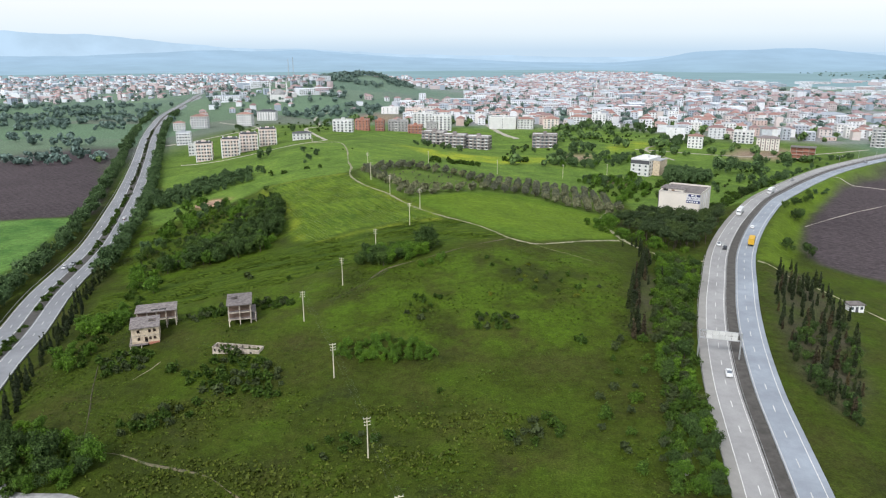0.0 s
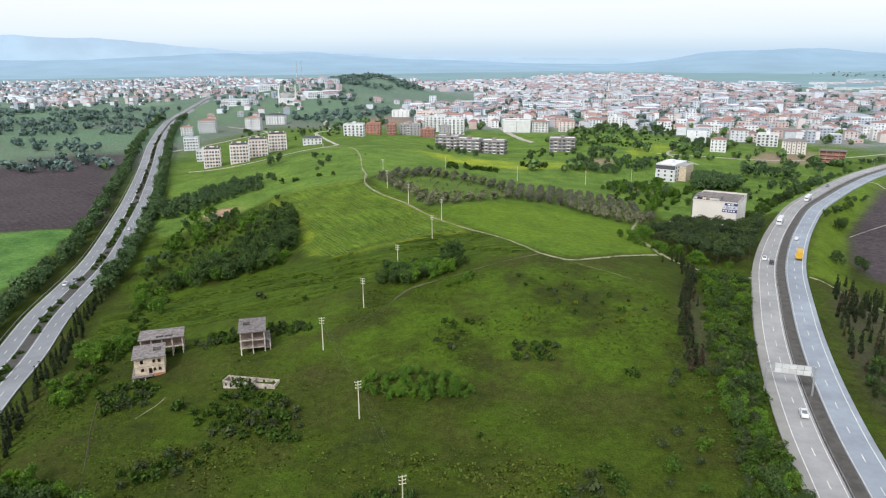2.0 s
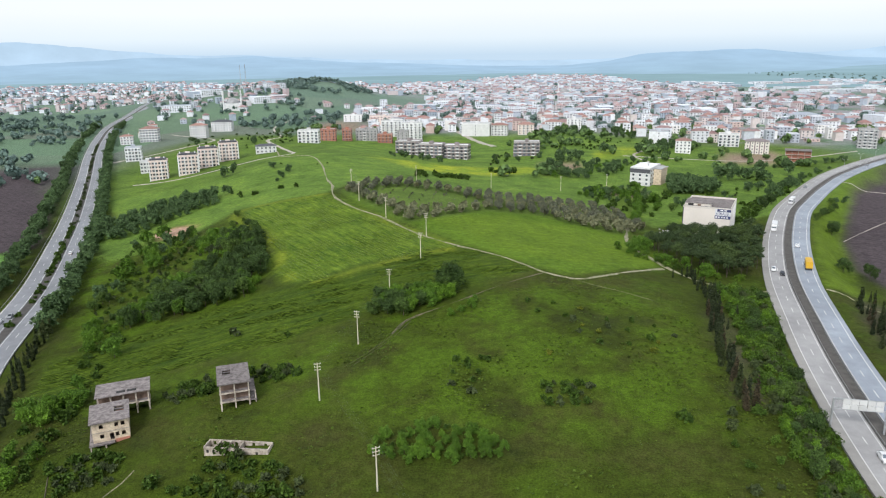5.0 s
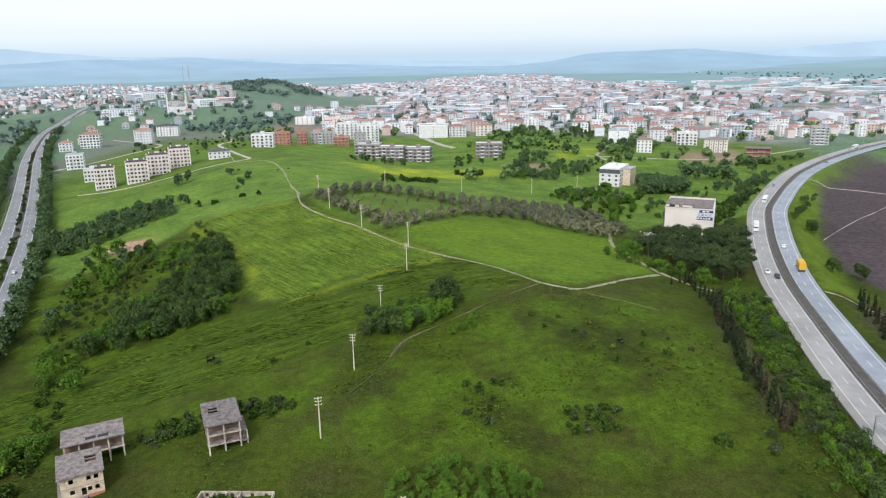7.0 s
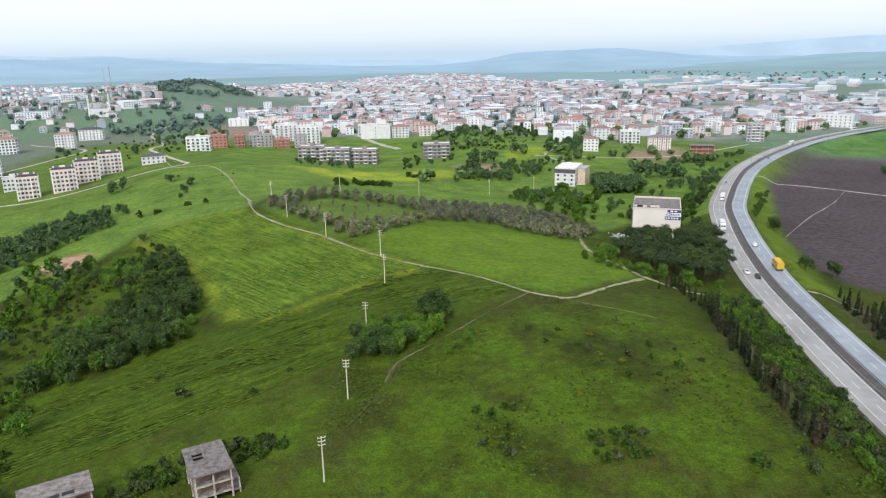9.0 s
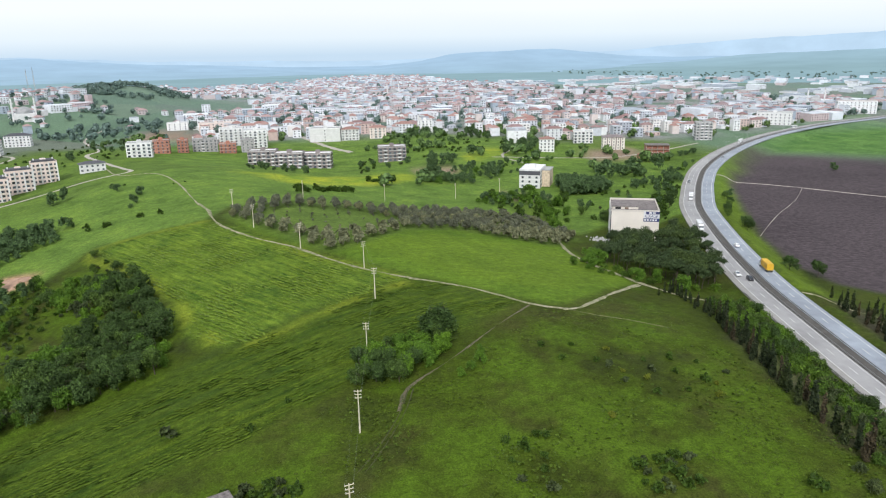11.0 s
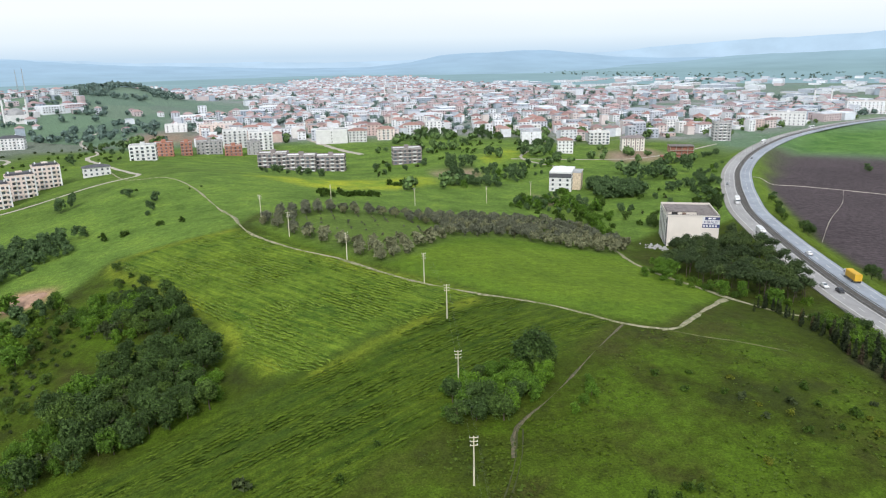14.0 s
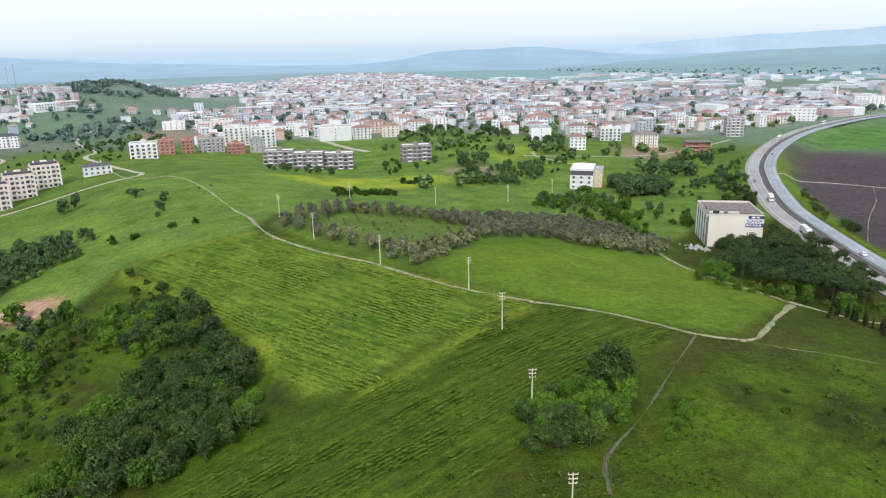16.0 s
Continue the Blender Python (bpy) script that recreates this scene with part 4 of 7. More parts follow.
# olive orchard in rows
ORCHARD = [(-133, 424), (-121, 446), (-104, 462), (-78, 455), (-46, 455), (-12, 468), (21, 448), (31, 400), (28, 387), (15, 381), (-6, 394), (-24, 408), (-50, 396), (-68, 366), (-84, 354), (-100, 376), (-117, 402)]
CLEARING = [(-120, 416), (-104, 444), (-72, 440), (-50, 418), (-62, 392), (-78, 376), (-92, 380), (-108, 402)]
c0, s0 = math.cos(radians(-88)), math.sin(radians(-88))
for i in range(-40, 41):
    for j in range(-30, 31):
        a, b = i * 4.2 + rng.normal() * 0.35, j * 6.0 + rng.normal() * 0.3
        x, y = -50 + c0 * a - s0 * b, 415 + s0 * a + c0 * b
        if inside(ORCHARD, np.array([x]), np.array([y]))[0]:
            small = inside(CLEARING, np.array([x]), np.array([y]))[0]
            if not small or rng.random() < 0.5:
                put("olive", x, y, 0.2 + 0.1 * rng.random() if small else 0.82 + 0.25 * rng.random(), 0.1)
# trees along the valley road
on, orun = normals(OLD_ROAD), OLD_ROAD
for i in range(len(OLD_ROAD)):
    x, y = OLD_ROAD[i]
    if y < 110 or y > 1000:
        continue
    for side, off in ((-1, 15.5), (1, 13.0)):
        if rng.random() < (0.95 if y < 600 else 0.6):
            d = off + rng.random() * (5 if side < 0 else 2.5)
            key = "oak" if side < 0 or y > 260 else "cypress"
            put(key, x + side * on[i][0] * d, y + side * on[i][1] * d, (0.75 + 0.5 * rng.random()) if key == "oak" else 0.7 + 0.35 * rng.random(), 0.3)
            if key == "cypress":
                put(key, x + side * on[i][0] * (d + 1.2) + rng.normal() * 0.6, y + side * on[i][1] * (d + 1.2) + 2.4, 0.65 + 0.35 * rng.random(), 0.3)
    if rng.random() < 0.7 and y < 800:
        put("shrub" if y < 420 else "grey", x + rng.normal() * 0.5, y, 0.6 + 0.45 * rng.random(), 0.2, True)
for x, y in scatter([(-185, 262), (-170, 235), (-158, 205), (-150, 180), (-144, 178), (-150, 205), (-160, 235), (-176, 268)], 5.5):
    put("shrub" if rng.random() < 0.7 else "fresh", x, y, 0.7 + 0.5 * rng.random(), 0.2)
# shrubs round the ruins and on the near slope
for outline, gap, mix in (
    ([(-105, 162), (-99, 172), (-84, 172), (-75, 164), (-72, 155), (-88, 154), (-98, 157)], 3.1, ("shrub", "shrub", "grey")),
    ([(-120, 205), (-110, 212), (-98, 216), (-92, 212), (-108, 206), (-122, 199)], 3.6, ("shrub", "grey")),
    ([(-150, 205), (-158, 212), (-166, 204), (-160, 190), (-150, 196)], 4.0, ("shrub", "fresh")),
    ([(-138, 172), (-150, 184), (-158, 178), (-148, 166)], 4.2, ("fresh", "shrub")),
    ([(-131, 138), (-117, 134), (-104, 123), (-107, 116), (-119, 111), (-140, 124), (-138, 132)], 2.9, ("shrub", "fresh", "shrub", "oak")),
    ([(-124, 176), (-119, 168), (-130, 164), (-138, 172), (-132, 176)], 2.6, ("grey", "shrub")),
    ([(-126, 204), (-121, 212), (-114, 210), (-120, 198)], 2.6, ("shrub", "grey")),
    ([(-112, 138), (-100, 148), (-92, 152), (-90, 146), (-104, 134)], 3.4, ("shrub", "grey")),
    ([(-56, 134), (-44, 142), (-40, 138), (-50, 128)], 3.6, ("grey", "shrub")),
    ([(-12, 142), (-2, 152), (2, 146), (-6, 138)], 3.4, ("grey", "shrub")),
    ([(-26, 195), (-15, 195), (-14, 205), (-25, 205)], 2.5, ("grey", "shrub")),
    ([(-50, 200), (-43, 199), (-41, 216), (-49, 216)], 4.0, ("grey", "shrub")),
    ([(-20, 240), (6, 246), (14, 232), (0, 224), (-18, 230)], 7.0, ("grey", "shrub")),
):
    for x, y in scatter(outline, gap):
        put(mix[int(rng.integers(len(mix)))], x, y, (0.4 if "grey" in mix and y > 190 else 0.62) + 0.4 * rng.random(), 0.25)
for x, y in scatter([(-63, 182), (-50, 186), (-36, 182), (-34, 176), (-40, 174), (-55, 173), (-64, 176)], 2.1):
    put("fresh" if rng.random() < 0.7 else "shrub", x, y, 0.36 + 0.2 * rng.random(), 0.3)
for x, y in scatter([(-122, 204), (-112, 212), (-96, 216), (-90, 211), (-100, 206), (-112, 202)], 2.6):
    put("shrub" if rng.random() < 0.6 else "grey", x, y, 0.6 + 0.35 * rng.random(), 0.3)
for x, y, s in [(-122, 242, 1.15), (-103, 237, 0.6), (-109, 166, 1.1), (-93.6, 174.2, 1.15), (-94.4, 173.6, 0.9), (-97, 176, 1.0), (-40, 215, 0.5), (-95, 246, 0.5), (-30, 160, 0.5), (6, 192, 0.9), (-20, 200, 0.8)]:
    put("grey" if s > 1.12 else "shrub", x, y, s, 0.2)
for x, y in scatter([(-14, 234), (6, 234), (8, 224), (-8, 222), (-24, 216), (-24, 228)], 5.5):
    if rng.random() < 0.35:
        put("broom", x, y, 0.5 + 0.4 * rng.random(), 0.15)
for x, y in scatter([(-30, 256), (-10, 250), (0, 236), (-14, 236), (-30, 246)], 7.5):
    put("broom" if rng.random() < 0.25 else "shrub", x, y, 0.35 + 0.3 * rng.random(), 0.2)
# hedges and single trees on the low fields
for a, b, gap, key, s in (
    ((-104, 503), (-72, 536), 4.0, "shrub", 1.1), ((-100, 640), (-150, 640), 5.0, "oak", 0.7),
    ((30, 420), (44, 500), 5.0, "fresh", 0.8), ((-1, 664), (33, 672), 11.0, "oak", 1.15), ((40, 470), (70, 520), 5.0, "shrub", 1.2), ((100, 380), (170, 500), 9.0, "oak", 0.5), ((82, 420), (120, 500), 5.0, "shrub", 1.1),
    ((118, 577), (160, 584), 13.0, "oak", 1.3), ((96, 440), (150, 540), 6.0, "shrub", 1.0), ((-200, 440), (-160, 452), 7.0, "shrub", 0.9), ((-244, 520), (-254, 512), 6, "oak", 1.1), 
    ((165, 640), (260, 700), 7.0, "oak", 0.6), ((-56, 592), (-34, 600), 2.5, "shrub", 1.3), ((-105, 520), (-69, 530), 2.2, "shrub", 1.0),
):
    n = max(2, int(math.hypot(b[0] - a[0], b[1] - a[1]) / gap))
    for i in range(n):
        u = (i + 0.3 * rng.normal()) / n
        put(key, a[0] + (b[0] - a[0]) * u + rng.normal() * 1.5, a[1] + (b[1] - a[1]) * u + rng.normal() * 1.5, s * (0.75 + 0.5 * rng.random()), 0.2)
for x, y in scatter([(67, 520), (94, 514), (104, 546), (76, 562)], 4.6):
    put("oak", x, y, 0.9 + 0.35 * rng.random(), 0.2)
for poly, gap, s in (
    ([(-9, 600), (1, 630), (23, 640), (45, 654), (69, 664), (84, 662), (70, 626), (48, 609), (25, 576), (-7, 570), (-13, 591)], 6.0, 0.75),
    ([(142, 547), (186, 611), (210, 622), (180, 560), (147, 509), (124, 484), (118, 495)], 6.0, 0.6),
    ([(77, 717), (106, 815), (137, 823), (103, 714)], 7.5, 0.9), ([(62, 879), (92, 960), (112, 931), (92, 852)], 8.0, 1.1), ([(-18, 910), (14, 940), (38, 945), (63, 935), (47, 885), (-3, 873)], 8.0, 1.0),
    ([(5, 506), (26, 535), (46, 531), (51, 499), (36, 479), (12, 496)], 4.5, 0.6),
):
    for x, y in scatter(poly, gap, 1500):
        if noise.noise((x * 0.05, y * 0.05, 8)) > -0.18:
            put("oak" if rng.random() < 0.8 else "fresh", x, y, s * (0.55 + 0.7 * rng.random()), 0.3)
for x, y in ((43.5, 715), (1, 672), (-9, 597), (151, 604), (130, 608), (115, 582), (94, 678), (172, 607)):
    put("oak", x, y, 1.25 + 0.35 * rng.random(), 0.3)
for x, y in scatter([(10, 470), (44, 440), (52, 470), (44, 530), (20, 540)], 9):
    put("shrub" if rng.random() < 0.6 else "fresh", x, y, 0.9 + 0.4 * rng.random(), 0.2)
for x, y in [(109, 330), (102, 338), (123, 402), (128, 412), (303, 574), (250, 655), (-215, 455), (-208, 520), (-190, 500)]:
    put("oak", x, y, 0.6 + 0.3 * rng.random(), 0.2)

# low scrub: on the western slope, round the hall and between the plots
for poly, gap, floor, s in (
    ([(-228, 366), (-196, 376), (-186, 398), (-160, 362), (-176, 340), (-182, 300), (-180, 262), (-196, 280), (-214, 320)], 3.6, -0.05, 0.6),
    ([(62, 432), (104, 430), (140, 480), (178, 560), (150, 600), (122, 610), (104, 545), (70, 530), (44, 480)], 4.8, 0.12, 0.8),
    ([(-60, 640), (-20, 690), (60, 770), (100, 800), (60, 860), (-20, 800), (-60, 720)], 6.0, 0.05, 0.9),
    ([(-330, 620), (-262, 720), (-290, 900), (-360, 980), (-420, 860), (-380, 720)], 8.0, 0.16, 0.9),
    ([(-225, 470), (-180, 470), (-150, 560), (-190, 600), (-240, 560)], 7.0, 0.32, 0.6),
):
    for x, y in scatter(poly, gap, 2500):
        if noise.noise((x * 0.045, y * 0.045, 6)) > floor:
            put(("shrub", "grey", "shrub", "oak")[int(rng.integers(4))], x, y, s * (0.6 + 0.6 * rng.random()), 0.25)

# the far ones, joined kind by kind
FAR_LABEL = {"oak": "dark broadleaf trees along the road and far hedges", "fresh": "fresh green far bushes", "shrub": "low far shrubs", "grey": "grey far shrubs", "olive": "olive trees at the orchard's far end", "pine": "far pines", "cypress": "far cypresses", "brown": "far dry cypresses"}


def joined(root_list, places, name, label, category):
    """Many far plants in one mesh."""
    vs, fs, n = [], [], 0
    leaf = next(c for c in root_list[0].children if c.name.startswith("crown")).data.materials[0]
    shapes = []
    for r in root_list:
        me = next(c for c in r.children if c.name.startswith("crown")).data
        v = np.empty(len(me.vertices) * 3)
        me.vertices.foreach_get("co", v)
        v = v.reshape(-1, 4, 3)[::4]
        c = v.mean(1, keepdims=True)
        shapes.append((c + (v - c) * 2.0).reshape(-1, 3))
    for i, m in enumerate(places):
        v = shapes[i % len(shapes)]
        mm = np.array(m)
        vs.append(v @ mm[:3, :3].T + mm[:3, 3])
        fs.append(np.arange(len(v)).reshape(-1, 4) + n)
        n += len(v)
    me = bpy.data.meshes.new(name)
    me.from_pydata(np.vstack(vs).tolist(), [], np.vstack(fs).tolist())
    # far oaks get a lighter leaf than the near ones
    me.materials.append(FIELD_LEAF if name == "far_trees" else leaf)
    return tagged(new(name, me), label, category, kind="stuff")


for key, places in FAR.items():
    joined(PROTO[key], places, "far_" + {"oak": "trees", "fresh": "bushes", "shrub": "shrubs", "grey": "scrub", "olive": "olive_trees", "pine": "pines", "cypress": "cypresses", "brown": "dry_cypresses"}[key], FAR_LABEL[key], "trees")

# tall weeds all over the meadow
MEADOW = [(-150, 120), (30, 120), (28, 200), (18, 262), (-20, 280), (-45, 255), (-75, 245), (-105, 228), (-165, 208)]
p = np.array(MEADOW, float)
wx = rng.uniform(p[:, 0].min(), p[:, 0].max(), 15000)
wy = rng.uniform(p[:, 1].min(), p[:, 1].max(), 15000)
dens = np.array([noise.fractal((a * 0.03, b * 0.03, 2), 1, 2, 4) for a, b in zip(wx, wy)])
keep = inside(MEADOW, wx, wy) & (dens > rng.uniform(0.05, 0.6, len(wx)))
wx, wy = wx[keep], wy[keep]


def tufted(name, label, colours, spots, height, width, lean, stretch=1.0):
    """Many grass tufts: three leaning leaves each, lying over the ground."""
    n = len(spots)
    px, py = np.repeat(spots[:, 0], 3) + rng.normal(size=3 * n) * width * 0.5, np.repeat(spots[:, 1], 3) + rng.normal(size=3 * n) * width * 0.5
    pz = ground_at(px, py)
    a = rng.random(3 * n) * 6.28 if lean is None else np.full(3 * n, math.atan2(lean[1], lean[0])) + rng.normal(size=3 * n) * 0.3
    s, h = width * (0.6 + 0.8 * rng.random(3 * n)), height * (0.5 + 0.9 * rng.random(3 * n))
    side = np.where(rng.random(3 * n) < 0.5, 1, -1)
    dx, dy, tx, ty = np.cos(a) * s * stretch, np.sin(a) * s * stretch, -np.sin(a) * side * width * 1.1, np.cos(a) * side * width * 1.1
    quad = [(px - dx, py - dy, pz - 0.06), (px + dx, py + dy, pz - 0.06), (px + 0.75 * dx + tx, py + 0.75 * dy + ty, pz + h), (px - 0.75 * dx + tx, py - 0.75 * dy + ty, pz + h * 0.9)]
    v = np.stack([np.stack(c, 1) for c in quad], 1).reshape(-1, 3)
    me = bpy.data.meshes.new(name)
    me.from_pydata(v.tolist(), [], np.arange(len(v)).reshape(-1, 4).tolist())
    me.materials.append(leafy(name, *colours))
    tagged(new(name, me), label, "grass", kind="stuff")


def swath_spots(poly, across, pitch, step, floor):
    """Spots along parallel mown rows, with gaps."""
    p, u = np.array(poly, float), np.array(across)
    v = np.array((across[1], -across[0]))
    A, B = np.meshgrid(np.arange((p @ u).min(), (p @ u).max(), pitch), np.arange((p @ v).min(), (p @ v).max(), step))
    a, b = A.ravel(), B.ravel()
    a = a + 0.5 * np.sin(b * 0.11 + a * 0.3) + rng.normal(size=a.shape) * pitch * 0.09
    x, y = a * u[0] + b * v[0], a * u[1] + b * v[1]
    ok = inside(poly, x, y)
    x, y, a, b = x[ok], y[ok], a[ok], b[ok]
    g = np.array([noise.fractal((i * 0.16, j * 0.035, 6), 1, 2, 3) for i, j in zip(a, b)])
    keep = g > floor + rng.normal(size=g.shape) * 0.12
    return np.c_[x, y][keep]


tufted("swath_grass", "yellow-green mown swaths lying in rows", ((0.084, 0.150, 0.016), (0.160, 0.232, 0.026)), swath_spots(MOWN_A, (0.787, 0.617), 1.5, 0.8, -0.2), 0.085, 0.26, (0.617, -0.787), 3.4)
tufted("hay_grass", "green mown rows with taller uncut grass", ((0.050, 0.088, 0.008), (0.082, 0.124, 0.012)), swath_spots(MOWN_B, (-0.41, 0.91), 1.35, 0.9, -0.1), 0.085, 0.24, (0.91, 0.41), 3.6)
rough_x, rough_y = rng.uniform(-262, 34, 68000), rng.uniform(118, 376, 68000)
rough_g = np.array([noise.fractal((a * 0.022, b * 0.022, 12), 1, 2, 4) for a, b in zip(rough_x, rough_y)])
rough_k = (inside([(-262, 330), (-190, 262), (-172, 212), (-183, 236), (-161, 256), (-178, 300), (-186, 356), (-200, 375), (-230, 370)], rough_x, rough_y) | inside([(-150, 118), (32, 118), (30, 200), (22, 262), (14, 296), (-20, 280), (-45, 255), (-75, 245), (-105, 228), (-165, 208)], rough_x, rough_y)) & (rough_g > rng.uniform(-0.2, 0.7, len(rough_x)))
tufted("meadow_grass", "uneven tussocks of meadow grass", ((0.044, 0.066, 0.007), (0.066, 0.100, 0.010)), np.c_[rough_x, rough_y][rough_k], 0.11, 0.26, None)
rank_x, rank_y = rng.uniform(-104, -8, 5200), rng.uniform(112, 152, 5200)
rank_g = np.array([noise.fractal((a * 0.04, b * 0.07, 31), 1, 2, 4) for a, b in zip(rank_x, rank_y)])
rank_k = rank_g > rng.uniform(-0.15, 0.45, len(rank_x))
tufted("rank_weeds", "rank yellowish and brownish weeds on the near slope", ((0.036, 0.050, 0.011), (0.074, 0.096, 0.018)), np.c_[rank_x, rank_y][rank_k], 0.36, 0.26, None)
tufted("tall_weeds", "tall uneven weeds and grasses of the meadow", ((0.044, 0.074, 0.010), (0.076, 0.120, 0.014)), np.c_[wx, wy], 0.22, 0.26, None)

# ---- unfinished and ruined houses on the slope ----
def frame_house(name, label, x, y, yaw, w, d, base, floors, storey, bays, roof_hole=True, infill=RUBBLE):
    """A bare concrete frame: columns, slabs, brick set back between them."""
    root = thing(name, label, "ruin", pose(x, y, base, 0, 0, yaw), "unfinished houses")
    top = floors * storey
    xs = np.linspace(-w / 2 + 0.2, w / 2 - 0.2, bays + 1)
    ys = np.linspace(-d / 2 + 0.2, d / 2 - 0.2, 3)
    for cx in xs:
        for cy in ys:
            part("column", Build().box(cx - 0.17, cy - 0.17, -2.0, cx + 0.17, cy + 0.17, top), PALE, root)
    for k in range(1, floors):
        part("floor_slab", Build().box(-w / 2 - 0.05, -d / 2 + 0.22, k * storey - 0.2, w / 2 + 0.05, d / 2, k * storey), SLAB, root, "dusty grey floor slab")
        part("beam", Build().box(-w / 2 - 0.1, -d / 2 - 0.05, k * storey - 0.3, w / 2 + 0.1, -d / 2 + 0.2, k * storey + 0.02), PALE, root)
    b = Build()
    hx, hy, hs, ht = -w * 0.22, d * 0.12, 1.0, 1.3
    z0, z1 = top, top + 0.26
    if roof_hole:
        b.box(-w / 2 - 0.4, -d / 2 - 0.5, z0, w / 2 + 0.4, hy - ht, z1).box(-w / 2 - 0.4, hy + ht, z0, w / 2 + 0.4, d / 2 + 0.3, z1)
        b.box(-w / 2 - 0.4, hy - ht, z0, hx - hs, hy + ht, z1).box(hx + hs, hy - ht, z0, w / 2 + 0.4, hy + ht, z1)
        b.box(hx - hs, hy - 0.12, z0, hx + hs, hy + 0.12, z1)
    else:
        b.box(-w / 2 - 0.4, -d / 2 - 0.5, z0, w / 2 + 0.4, d / 2 + 0.3, z1)
    part("roof_slab", b, SLAB, root, "stained grey concrete roof slab")
    for k in range(floors):
        for i in range(bays):
            if k > 0 or i == 0 and floors < 3:
                part("brick_panel", Build().box(xs[i] + 0.2, -d / 2 + 1.6, k * storey, xs[i + 1] - 0.2, -d / 2 + 1.8, (k + 1) * storey - 0.3), infill, root)
    for s in (-1, 1):
        for k in range(1 if floors > 2 else 0, floors):
            part("side_wall", Build().box(s * (w / 2 - 0.3) - 0.1, -d / 2 + 2.0, k * storey, s * (w / 2 - 0.3) + 0.1, d / 2 - 0.4, (k + 1) * storey - 0.3), infill, root)
    part("back_wall", Build().box(-w / 2 + 0.3, d / 2 - 0.5, 0, w / 2 - 0.3, d / 2 - 0.3, top - 0.1), infill, root)
    return root


grey_house = frame_house("unfinished_house", "three-storey grey concrete frame house standing open on columns", -104.4, 199.3, 25, 7.2, 11.0, 1.4, 3, 2.35, 2)
part("stair_slab", Build().box(3.75, -4.6, 3.9, 5.0, 2.5, 4.1).box(3.75, -5.2, 1.6, 5.2, 1.0, 1.8), SLAB, grey_house)
part("stair_column", Build().box(4.8, -4.9, -1.5, 5.05, -4.6, 3.9), PALE, grey_house)
part("stair_column", Build().box(4.8, -0.2, -1.5, 5.05, 0.1, 3.9), PALE, grey_house)
low_house = frame_house("unfinished_house", "two-storey open concrete frame house with long flat roof", -133.6, 197.3, 29, 12.2, 7.4, -1.2, 2, 2.75, 4, False)
# near-black sheets on the unbroken slab, in place of shaded holes
part("roof_break", Build().box(-1.5, -3.2, 5.762, 0.6, -1.9, 5.77).box(1.0, -3.2, 5.762, 3.2, -1.9, 5.77), DARK, low_house, "dark sheet painted for the shade in a hole")


